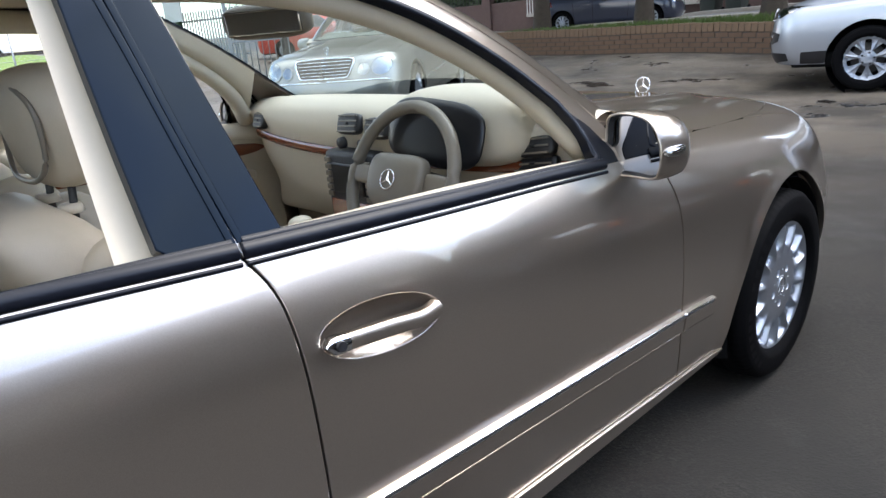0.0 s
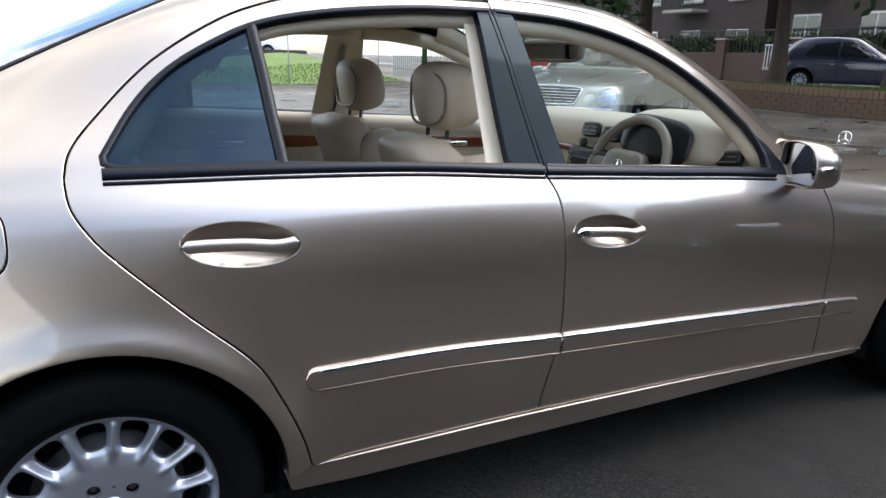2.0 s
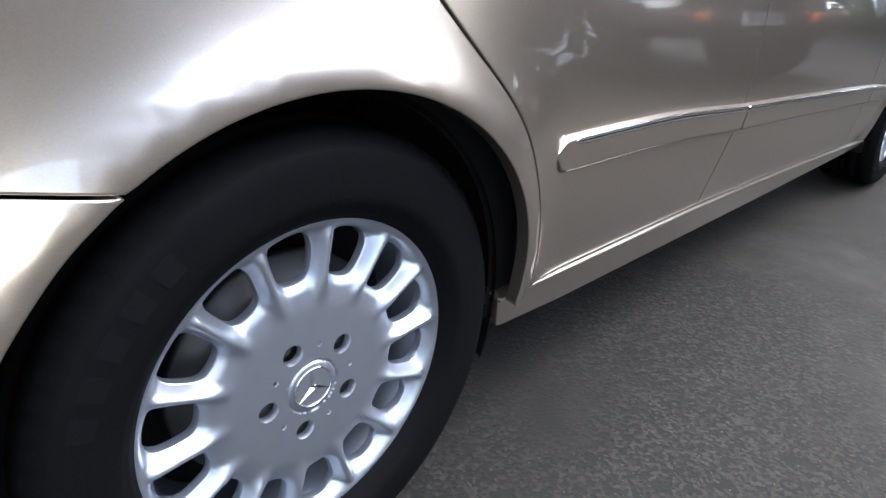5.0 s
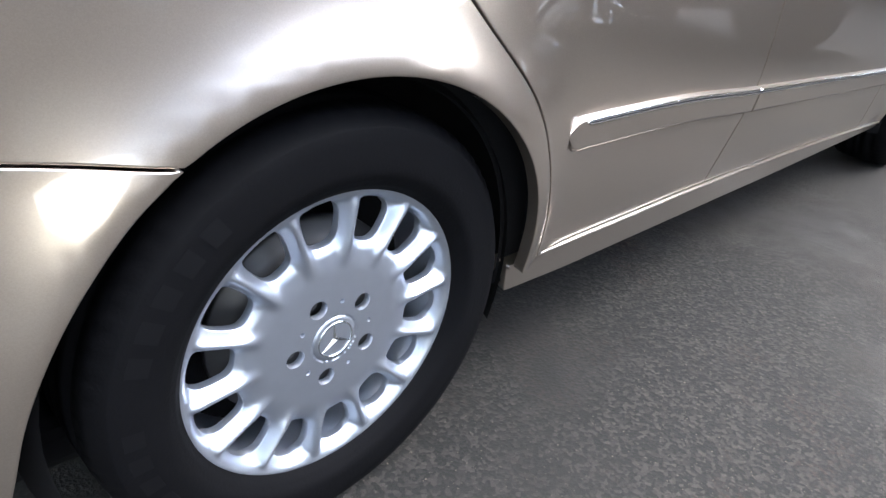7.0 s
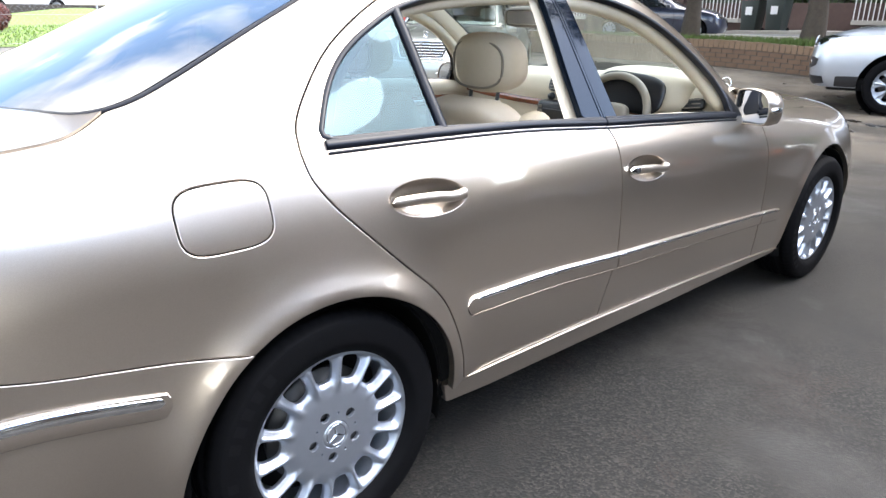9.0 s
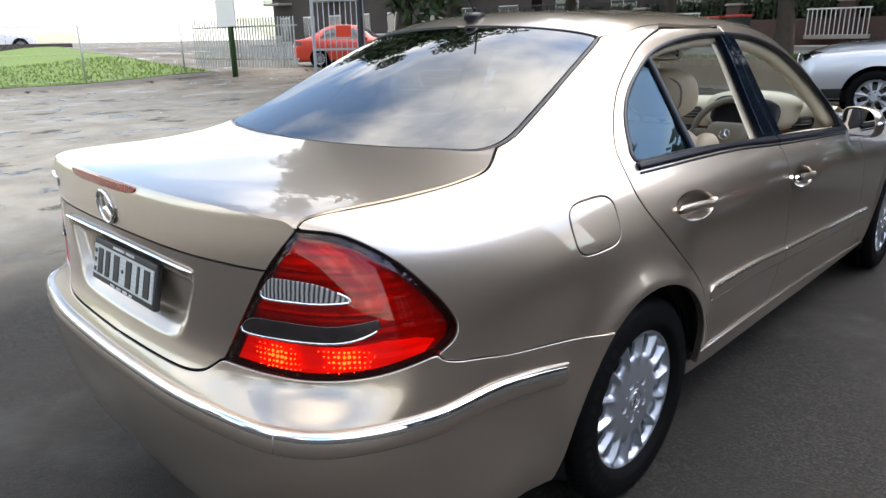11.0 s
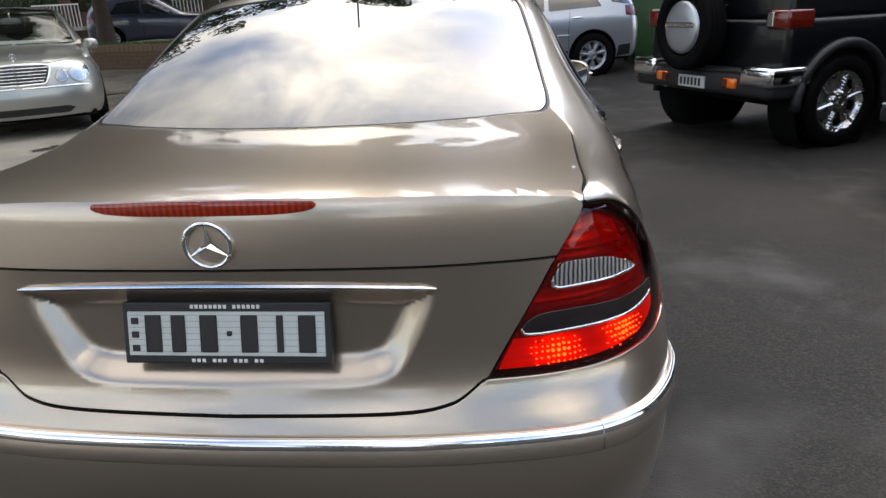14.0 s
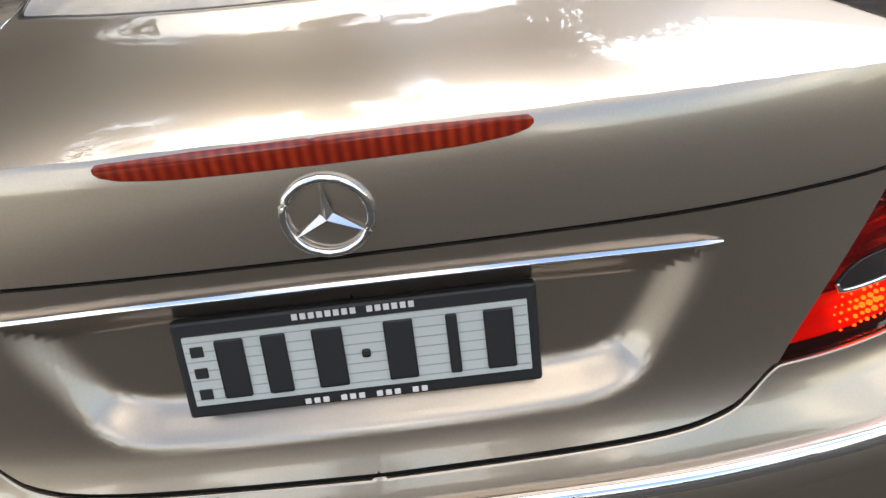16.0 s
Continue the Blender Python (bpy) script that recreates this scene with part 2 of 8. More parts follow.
def ribbed_lens():
    """Dark red lens with a row of small cells behind it."""
    m = shader("ribbed_red_lens", (0.08, 0.004, 0.002), 0.12, 0, 0.5)
    nt = m.node_tree
    b = nt.nodes["Principled BSDF"]
    tc = nt.nodes.new("ShaderNodeTexCoord")
    wv = nt.nodes.new("ShaderNodeTexWave")
    wv.inputs["Scale"].default_value, wv.inputs["Distortion"].default_value = 27, 0
    nz = nt.nodes.new("ShaderNodeTexNoise")
    nz.inputs["Scale"].default_value = 55
    mx = nt.nodes.new("ShaderNodeMix")
    mx.data_type = "RGBA"
    mx.inputs["A"].default_value, mx.inputs["B"].default_value = (.17, .009, .003, 1), (.42, .036, .008, 1)
    ml = nt.nodes.new("ShaderNodeMath")
    ml.operation = "MULTIPLY"
    nt.links.new(tc.outputs["Object"], wv.inputs["Vector"])
    nt.links.new(tc.outputs["Object"], nz.inputs["Vector"])
    nt.links.new(wv.outputs["Fac"], ml.inputs[0])
    nt.links.new(nz.outputs["Fac"], ml.inputs[1])
    nt.links.new(ml.outputs[0], mx.inputs["Factor"])
    nt.links.new(mx.outputs["Result"], b.inputs["Base Color"])
    return m


M_HIGHBRAKE = ribbed_lens()
M_BRAKE = grain(shader("dim_red_lens", (0.11, 0.007, 0.003), 0.15, 0, 0.6), 60, 0.3)
M_TAILGLOW = glow("lit_tail_bulb", (0.9, 0.045, 0.008), 0.28)
M_UPPERRED = grain(shader("upper_red_reflector", (0.55, 0.05, 0.012), 0.22, 0.4, 1.0), 90, 0.35)
M_PLATELAMP = glow("plate_lamp_glow", (1.0, .72, .42), 4.0)
M_FACET = glow("facet_glow", (1.0, 0.42, 0.10), 14.4)
M_HEADLAMP = shader("headlamp_reflector", (0.5, 0.5, 0.49), 0.16, 1.0, 1.0)

# ---------------------------------------------------------------- mesh helpers
def mesh_of(name, verts, faces, material, smooth=True):
    me = bpy.data.meshes.new(name)
    me.from_pydata([tuple(v) for v in verts], [], [tuple(f) for f in faces])
    me.materials.append(material)
    if smooth:
        me.polygons.foreach_set("use_smooth", [True] * len(me.polygons))
    me.update()
    return me


def thing(name, label, category, at=(0, 0, 0), turn=0, group="", kind=""):
    ob = new(name)
    ob.empty_display_size = 0.1
    ob.matrix_world = pose(*at, 0, 0, turn)
    return tagged(ob, label, category, group, kind)


def child(name, me, parent, label=""):
    ob = new(name, me)
    ob.parent = parent
    return tagged(ob, label)


def part(name, bm, material, parent, label="", smooth=False):
    me = bpy.data.meshes.new(name)
    bm.to_mesh(me)
    bm.free()
    me.materials.append(material)
    if smooth:
        me.polygons.foreach_set("use_smooth", [True] * len(me.polygons))
    return child(name, me, parent, label)


def pchip(pts, q):
    """Monotone cubic through (t, value) pairs, at q."""
    t, p = np.array([a for a, _ in pts], float), np.array([b for _, b in pts], float)
    h, d = np.diff(t), np.diff(p) / np.diff(t)
    s = np.zeros_like(p)
    for i in range(1, len(p) - 1):
        if d[i - 1] * d[i] > 0:
            a, b = 2 * h[i] + h[i - 1], h[i] + 2 * h[i - 1]
            s[i] = (a + b) / (a / d[i - 1] + b / d[i])
    s[0], s[-1] = d[0], d[-1]
    q = np.clip(np.asarray(q, float), t[0], t[-1])
    k = np.clip(np.searchsorted(t, q) - 1, 0, len(h) - 1)
    u = (q - t[k]) / h[k]
    return (2 * u**3 - 3 * u**2 + 1) * p[k] + (u**3 - 2 * u**2 + u) * h[k] * s[k] + (3 * u**2 - 2 * u**3) * p[k + 1] + (u**3 - u**2) * h[k] * s[k + 1]


def bspline_rows(p, per):
    """A uniform cubic B-spline along the first axis, at per steps a span."""
    p = np.concatenate([2 * p[:1] - p[1:2], p, 2 * p[-1:] - p[-2:-1]])
    u = np.arange(per)[:, None, None] / per
    b = ((1 - u)**3, 3 * u**3 - 6 * u**2 + 4, -3 * u**3 + 3 * u**2 + 3 * u + 1, u**3)
    out = [sum(w * q[None] for w, q in zip(b, p[i:i + 4])) / 6 for i in range(len(p) - 3)]
    return np.concatenate(out + [((p[-3] * 4 + p[-4] + p[-2]) / 6)[None]])


class Skin:
    """A car's outer surface: rails along the right flank (y, half-width, height), each closed round the tail and the nose
    to a place (y, height) on the centre line. Lines can be met with it."""

    def __init__(self, rails, tail, nose, y_tail, y_nose, round_tail=3.3, round_nose=2.6, sides=34, pu=12, pv=16, ripple=9):
        self.y_tail, self.y_nose = y_tail, y_nose
        cols = [("t", a) for a in np.linspace(0, 1, 11)[:-1]]
        cols += [("s", y) for y in np.linspace(y_tail, y_nose, sides)]
        cols += [("n", a) for a in np.linspace(1, 0, 9)[1:]]
        net = np.zeros((len(cols), len(rails), 3))
        for k, rail in enumerate(rails):
            fx, fz = [(r[0], r[1]) for r in rail], [(r[0], r[2]) for r in rail]
            for c, (kind, a) in enumerate(cols):
                if kind == "s":
                    net[c, k] = float(pchip(fx, a)), a, float(pchip(fz, a))
                    continue
                y0, (ye, ze) = (y_tail, tail[k]) if kind == "t" else (y_nose, nose[k])
                n = round_tail if kind == "t" else round_nose
                x0, z0 = float(pchip(fx, y0)), float(pchip(fz, y0))
                si, co = math.sin(a * math.pi / 2) ** (2 / n), max(math.cos(a * math.pi / 2), 0) ** (2 / n)
                net[c, k] = x0 * si, y0 + (ye - y0) * co, z0 + (ze - z0) * co ** 1.5
        # even out the columns along the flank's ends
        for _ in range(3):
            mean = (net[:-2] + 2 * net[1:-1] + net[2:]) / 4
            net[8:17, 5:] = mean[7:16, 5:]
        flip = np.array([-1, 1, 1])

        def wide(n):
            n = np.concatenate([n[1:3][::-1] * flip, n, n[-3:-1][::-1] * flip])
            return np.concatenate([n, n[:, -3:-1][:, ::-1] * flip], axis=1)
        ctrl = net.copy()
        for _ in range(2):
            near = bspline_rows(bspline_rows(wide(ctrl), 1).transpose(1, 0, 2), 1).transpose(1, 0, 2)[2:-2, :-2]
            ctrl = ctrl + 0.75 * (net - near)
        g = bspline_rows(wide(ctrl), pu)[2 * pu:-2 * pu]
        g = bspline_rows(g.transpose(1, 0, 2), pv).transpose(1, 0, 2)[:, :-2 * pv]
        nrm = np.cross(np.gradient(g, axis=0), np.gradient(g, axis=1))
        nrm /= np.linalg.norm(nrm, axis=2, keepdims=True) + 1e-12
        if nrm[g.shape[0] // 2, g.shape[1] // 3, 0] < 0:
            nrm = -nrm
        # iron out ripples of the shading along the rails
        def blur(a, half, times):
            for _ in range(times):
                pad = np.concatenate([a[:1]] * half + [a] + [a[-1:]] * half)
                run = np.cumsum(np.concatenate([np.zeros_like(pad[:1]), pad]), axis=0)
                a = (run[2 * half + 1:] - run[:-2 * half - 1]) / (2 * half + 1)
            return a
        nrm = blur(nrm, ripple, 3) if ripple else nrm
        nrm = blur(nrm.transpose(1, 0, 2), 3, 2).transpose(1, 0, 2)
        nrm /= np.linalg.norm(nrm, axis=2, keepdims=True) + 1e-12
        self.grid, self.normals = g, nrm
        nu, nv = g.shape[:2]
        idx = np.arange(nu * nv).reshape(nu, nv)
        self.quads = np.stack([idx[:-1, :-1], idx[1:, :-1], idx[1:, 1:], idx[:-1, 1:]], axis=-1).reshape(-1, 4)
        self.p = np.concatenate([g.reshape(-1, 3), g.reshape(-1, 3) * flip])
        self.n = np.concatenate([nrm.reshape(-1, 3), nrm.reshape(-1, 3) * flip])
        t = np.concatenate([self.quads[:, :3], self.quads[:, [0, 2, 3]]])
        self.t = np.concatenate([t, t + nu * nv])
        self.tree = BVHTree.FromPolygons(self.p.tolist(), self.t.tolist(), all_triangles=True)

    def meet(self, origin, way):
        """Where a line from outside meets the surface, and the smooth normal there."""
        hit, _, i, _ = self.tree.ray_cast(Vector(origin), Vector(way))
        if hit is None:
            hit, _, i, _ = self.tree.find_nearest(Vector(origin) + Vector(way) * 1.0)
        t = self.t[i]
        a, b, c = self.p[t]
        p = np.array(hit)
        w = np.array([np.linalg.norm(np.cross(b - p, c - p)), np.linalg.norm(np.cross(c - p, a - p)), np.linalg.norm(np.cross(a - p, b - p))])
        n = (self.n[t] * (w / (w.sum() + 1e-12))[:, None]).sum(0)
        return p, n / (np.linalg.norm(n) + 1e-12)

    # charts: flat places (a, b) -> (origin, way, direction of a, direction of b)
    def flank(self, s, z):
        """Unrolled flank: s runs along y on the side, round the tail's corner and across the tail."""
        c, r, yt = self.corner, self.radius, self.y_tail
        if s >= yt:
            base, n = (c + r, s), (1, 0)
        elif s >= yt - r * math.pi / 2:
            th = (yt - s) / r
            n = (math.cos(th), -math.sin(th))
            base = (c + r * n[0], yt + r * n[1])
        else:
            base, n = (c + s - yt + r * math.pi / 2, yt - r), (0, -1)
        return (base[0] + n[0], base[1] + n[1], z), (-n[0], -n[1], 0), (-n[1], n[0], 0), (0, 0, 1)

    def unroll(self, x, y):
        c, r, yt = self.corner, self.radius, self.y_tail
        if y >= yt:
            return y
        if x <= c:
            return yt - r * math.pi / 2 - (c - x)
        return yt - r * math.atan2(yt - y, x - c)

    corner, radius = .45, .45

    def above(self, x, y):
        return (x, y, 3), (0, 0, -1), (1, 0, 0), (0, 1, 0)

    def ahead(self, x, z):
        return (x, 6, z), (0, -1, 0), (1, 0, 0), (0, 0, 1)

    def behind(self, x, z):
        return (x, -4, z), (0, 1, 0), (1, 0, 0), (0, 0, 1)


# ---------------------------------------------------------------- flat outlines
def resample(loop, step, closed=True):
    p = np.array(loop, float)
    if closed:
        p = np.concatenate([p, p[:1]])
    d = np.concatenate([[0], np.cumsum(np.linalg.norm(np.diff(p, axis=0), axis=1))])
    n = max(int(round(d[-1] / step)), 3)
    q = np.linspace(0, d[-1], n + 1)
    if closed:
        q = q[:-1]
    return np.stack([np.interp(q, d, p[:, k]) for k in range(p.shape[1])], axis=1)


def curve(pts, step=0.01, closed=False):
    """A smooth line (Catmull-Rom) through flat or solid points."""
    p = np.array(pts, float)
    p = np.concatenate([p[-1:], p, p[:2]]) if closed else np.concatenate([2 * p[:1] - p[1:2], p, 2 * p[-1:] - p[-2:-1]])
    out = []
    for i in range(1, len(p) - 2):
        n = max(int(np.linalg.norm(p[i + 1] - p[i]) / step), 1)
        for u in np.arange(n) / n:
            out.append(0.5 * (2 * p[i] + (p[i + 1] - p[i - 1]) * u + (2 * p[i - 1] - 5 * p[i] + 4 * p[i + 1] - p[i + 2]) * u * u + (3 * p[i] - p[i - 1] - 3 * p[i + 1] + p[i + 2]) * u**3))
    if not closed:
        out.append(p[-2])
    return np.array(out)


def area2(p):
    return 0.5 * float(np.sum(p[:, 0] * np.roll(p[:, 1], -1) - np.roll(p[:, 0], -1) * p[:, 1]))


def outward(p):
    """Unit directions out of a closed outline, point by point."""
    t = np.roll(p, -1, axis=0) - np.roll(p, 1, axis=0)
    n = np.stack([t[:, 1], -t[:, 0]], axis=1) * (1 if area2(p) > 0 else -1)
    return n / (np.linalg.norm(n, axis=1, keepdims=True) + 1e-12)


def within(loop, q):
    """Which points q lie inside a closed outline."""
    a, b = loop, np.roll(loop, -1, axis=0)
    y = q[:, 1][:, None]
    cross = (a[:, 1] > y) != (b[:, 1] > y)
    xs = a[:, 0] + (y - a[:, 1]) * (b[:, 0] - a[:, 0]) / (b[:, 1] - a[:, 1] + 1e-15)
    return (np.sum(cross & (q[:, 0][:, None] < xs), axis=1) % 2).astype(bool)


def reach(loop, q):
    """The distance from each point of q to a closed outline."""
    a, b = loop, np.roll(loop, -1, axis=0)
    d = b - a
    u = np.clip(((q[:, None] - a) * d).sum(2) / ((d * d).sum(1) + 1e-15), 0, 1)
    return np.linalg.norm(q[:, None] - a - u[..., None] * d, axis=2).min(1)


def fill(loops, step, soft=0.0):
    """Triangles that fill the first outline less the others. soft: width of a narrow border that is kept apart for a rounded edge.
    Returns the flat places, the triangles, and for places on an edge the way out of the face (else 0)."""
    pts, edges, outs = [], [], []
    for k, loop in enumerate(loops):
        loop = resample(loop, step * 0.6)
        o = outward(loop) * (1 if k == 0 else -1)
        n0 = len(pts)
        pts += loop.tolist()
        outs += o.tolist()
        edges += [(n0 + i, n0 + (i + 1) % len(loop)) for i in range(len(loop))]
        if soft:
            pts += (loop - o * soft).tolist()
            outs += [(0, 0)] * len(loop)
    edge_pts = np.array(pts)
    lo, hi = edge_pts.min(0), edge_pts.max(0)
    gx, gy = np.meshgrid(np.arange(lo[0] + step / 2, hi[0], step), np.arange(lo[1] + step / 2, hi[1], step))
    g = np.stack([gx.ravel(), gy.ravel()], axis=1)
    g = g[within(np.array(loops[0]), g)]
    for h in loops[1:]:
        if len(g):
            g = g[~within(np.array(h), g)]
    if len(g):
        g = g[np.array([np.min(np.sum((edge_pts - q)**2, axis=1)) > (0.45 * step)**2 for q in g])]
    pts += g.tolist()
    outs += [(0, 0)] * len(g)
    co, _, faces, orig, _, _ = delaunay_2d_cdt([Vector(p) for p in pts], edges, [], 0, 1e-6)
    co = np.array([tuple(v) for v in co])
    tri = np.array([tuple(f) for f in faces if len(f) == 3])
    mid = co[tri].mean(1)
    keep = within(np.array(loops[0]), mid)
    for h in loops[1:]:
        keep &= ~within(np.array(h), mid)
    out = np.array([outs[o[0]] if o else (0, 0) for o in orig], float)
    tri = tri[keep]
    a = co[tri]
    sign = (a[:, 1, 0] - a[:, 0, 0]) * (a[:, 2, 1] - a[:, 0, 1]) - (a[:, 1, 1] - a[:, 0, 1]) * (a[:, 2, 0] - a[:, 0, 0])
    tri[sign < 0] = tri[sign < 0][:, ::-1]
    return co, tri, out


def mesh_with_normals(name, v, f, n, material):
    me = bpy.data.meshes.new(name)
    me.from_pydata(v.tolist(), [], [tuple(int(i) for i in t) for t in f])
    me.materials.append(material)
    me.polygons.foreach_set("use_smooth", [True] * len(me.polygons))
    me.normals_split_custom_set_from_vertices(n.tolist())
    me.update()
    return me


def lay(skin, chart, loops, step=0.02, lift=0.0, rim=0.012, gap=0.0, soft=0.0025, centre=None):
    """A sheet of the skin inside outlines: places, faces and normals. lift: metres off the skin, or a function of the flat places.
    centre: the flat place of the car's middle line, where the sheet meets its twin with no edge."""
    loops = [np.array(l, float) for l in loops]
    if gap:
        l = resample(loops[0], 0.008)
        loops[0] = l - outward(l) * gap
    if centre is not None:
        loops[0][np.abs(loops[0][:, 0] - centre) < .004, 0] = centre
    co, tri, out = fill(loops, step, soft)
    mid_line = np.zeros(len(co), bool) if centre is None else np.abs(co[:, 0] - centre) < 1e-5
    if centre is not None:
        near = np.abs(co[:, 0] - centre) < .0045
        out[near & (np.abs(out[:, 1]) < .7)] = 0
    v, n = np.zeros((len(co), 3)), np.zeros((len(co), 3))
    ea, eb = np.zeros((len(co), 3)), np.zeros((len(co), 3))
    for i, (a, b) in enumerate(co):
        o, w, ea[i], eb[i] = chart(a, b)
        v[i], n[i] = skin.meet(o, w)
    if callable(lift):
        h, e = lift(co), 0.002
        ga = (lift(co + (e, 0)) - lift(co - (e, 0))) / (2 * e)
        gb = (lift(co + (0, e)) - lift(co - (0, e))) / (2 * e)
        v += n * h[:, None]
        n = n - ga[:, None] * ea - gb[:, None] * eb
        n /= np.linalg.norm(n, axis=1, keepdims=True)
    elif lift:
        v += n * lift
    # winding: faces look outwards
    t = tri[len(tri) // 2]
    fn = np.cross(v[t[1]] - v[t[0]], v[t[2]] - v[t[0]])
    if np.dot(fn, n[t[0]]) < 0:
        tri = tri[:, ::-1]
    o3 = out[:, :1] * ea + out[:, 1:] * eb
    on = np.linalg.norm(out, axis=1) > 0.5
    base_n = n.copy()
    if soft:
        v[on] -= base_n[on] * soft * 0.45
        n[on] = base_n[on] + o3[on] * 0.9
        n /= np.linalg.norm(n, axis=1, keepdims=True)
    if not rim:
        return v, tri, n
    cnt = {}
    for f in tri:
        for a, b in ((f[0], f[1]), (f[1], f[2]), (f[2], f[0])):
            cnt[(a, b)] = cnt.get((a, b), 0) + 1
    border = [(a, b) for (a, b) in cnt if (b, a) not in cnt and not (mid_line[a] and mid_line[b])]
    ids = sorted({i for e in border for i in e})
    new_i = {i: len(v) + 2 * k for k, i in enumerate(ids)}
    ev = np.zeros((2 * len(ids), 3))
    en = np.zeros((2 * len(ids), 3))
    for k, i in enumerate(ids):
        ev[2 * k], ev[2 * k + 1] = v[i], v[i] - base_n[i] * rim
        side = o3[i] / (np.linalg.norm(o3[i]) + 1e-9)
        en[2 * k] = en[2 * k + 1] = side if on[i] else base_n[i]
    quads = []
    for a, b in border:
        quads += [(new_i[a], new_i[a] + 1, new_i[b] + 1), (new_i[a], new_i[b] + 1, new_i[b])]
    return np.concatenate([v, ev]), np.concatenate([tri, np.array(quads)]), np.concatenate([n, en])


def join(*sheets):
    vs, fs, ns, k = [], [], [], 0
    for v, f, n in sheets:
        vs.append(v), fs.append(np.asarray(f) + k), ns.append(n)
        k += len(v)
    return np.concatenate(vs), np.concatenate(fs), np.concatenate(ns)


def mirrored(sheet):
    v, f, n = sheet
    m = np.array([-1, 1, 1])
    return v * m, np.asarray(f)[:, ::-1], n * m


def sheet_part(name, sheet, material, parent, label=""):
    return child(name, mesh_with_normals(name, *sheet, material), parent, label)


def bead(path, normals, width, height, sink=0.004, taper=0.0, ends=(True, True), flat=False):
    """A rounded moulding swept along a line of places with the surface's normals there."""
    path, normals = np.array(path, float), np.array(normals, float)
    t = np.gradient(path, axis=0)
    t /= np.linalg.norm(t, axis=1, keepdims=True) + 1e-12
    b = np.cross(normals, t)
    ring = [(-.5, -sink / height), (-.5, .35), (-.42, .72), (-.22, .94), (0, 1), (.22, .94), (.42, .72), (.5, .35), (.5, -sink / height)]
    if flat:
        ring = [(-.5, -sink / height), (-.5, .30), (-.485, .70), (-.44, .94), (-.36, 1), (0, 1), (.36, 1), (.44, .94), (.485, .70), (.5, .30), (.5, -sink / height)]
    d = np.concatenate([[0], np.cumsum(np.linalg.norm(np.diff(path, axis=0), axis=1))])
    v, n = [], []
    for i in range(len(path)):
        k = 1.0
        if taper:
            e = min(d[i] if ends[0] else 9, d[-1] - d[i] if ends[1] else 9) / taper
            k = math.sqrt(max(1 - (1 - min(e, 1)) ** 2, 0.004))
        for x, y in ring:
            v.append(path[i] + b[i] * x * width * k + normals[i] * y * height * (0.4 + 0.6 * k))
            if flat:
                lean = max(abs(x) - .36, 0) / .14
                n.append(normals[i] * (1 - .9 * lean) + b[i] * (math.copysign(lean, x) + .10 * x))
                continue
            n.append(b[i] * x * 2.2 * height / width + normals[i] * max(y, 0) * (1 if abs(x) < .49 else 0.2) + b[i] * (np.sign(x) if abs(x) > .45 else 0))
    m = len(ring)
    f = []
    for i in range(len(path) - 1):
        for j in range(m - 1):
            a = i * m + j
            f += [(a, a + 1, a + m + 1), (a, a + m + 1, a + m)]
    for e, back in ((0, False), ((len(path) - 1) * m, True)):
        for j in range(1, m - 1):
            f.append((e, e + j + 1, e + j) if not back else (e, e + j, e + j + 1))
    n = np.array(n)
    n /= np.linalg.norm(n, axis=1, keepdims=True) + 1e-12
    v, f = np.array(v), np.array(f)
    mid = f[len(f) // 2]
    if np.dot(np.cross(v[mid[1]] - v[mid[0]], v[mid[2]] - v[mid[0]]), n[mid[0]]) < 0:
        f = f[:, ::-1]
    return v, f, n


def along(skin, chart, pts, step=0.015, lift=0.0, smooth=True):
    """A line on the skin: places and normals."""
    pts = curve(pts, step) if smooth else resample(pts, step, False)
    vn = [skin.meet(*chart(a, b)[:2]) for a, b in pts]
    v, n = np.array([a for a, _ in vn]), np.array([b for _, b in vn])
    return v + n * lift, n


def super_blob(size, e1=0.5, e2=0.5, nu=28, nv=16):
    """A soft block (superellipsoid) of half-sizes size."""
    v, f = [], []
    def sp(a, e):
        return math.copysign(abs(a) ** e, a)
    for j in range(nv + 1):
        la = -math.pi / 2 + math.pi * j / nv
        for i in range(nu):
            lo = 2 * math.pi * i / nu
            v.append((size[0] * sp(math.cos(la), e1) * sp(math.cos(lo), e2), size[1] * sp(math.cos(la), e1) * sp(math.sin(lo), e2), size[2] * sp(math.sin(la), e1)))
    for j in range(nv):
        for i in range(nu):
            a, b = j * nu + i, j * nu + (i + 1) % nu
            f.append((a, b, b + nu, a + nu))
    return np.array(v), f


def blob_part(name, size, m, material, parent, label="", e1=0.5, e2=0.5, bend=None, nu=28, nv=16):
    v, f = super_blob(size, e1, e2, nu, nv)
    if bend:
        v = bend(v)
    v = np.array([tuple(m @ Vector(p)) for p in v])
    return child(name, mesh_of(name, v, f, material), parent, label)


def lathe(profile, segments, m, ripple=None):
    """A turned shape about local x: profile of (x, radius)."""
    v, f, k = [], [], len(profile)
    for i in range(segments):
        a = 2 * math.pi * i / segments
        for j, (x, r) in enumerate(profile):
            if ripple:
                r += ripple(i, j)
            v.append(tuple(m @ Vector((x, r * math.cos(a), r * math.sin(a)))))
        n = (i + 1) % segments
        for j in range(k - 1):
            f.append((i * k + j, n * k + j, n * k + j + 1, i * k + j + 1))
    return v, f


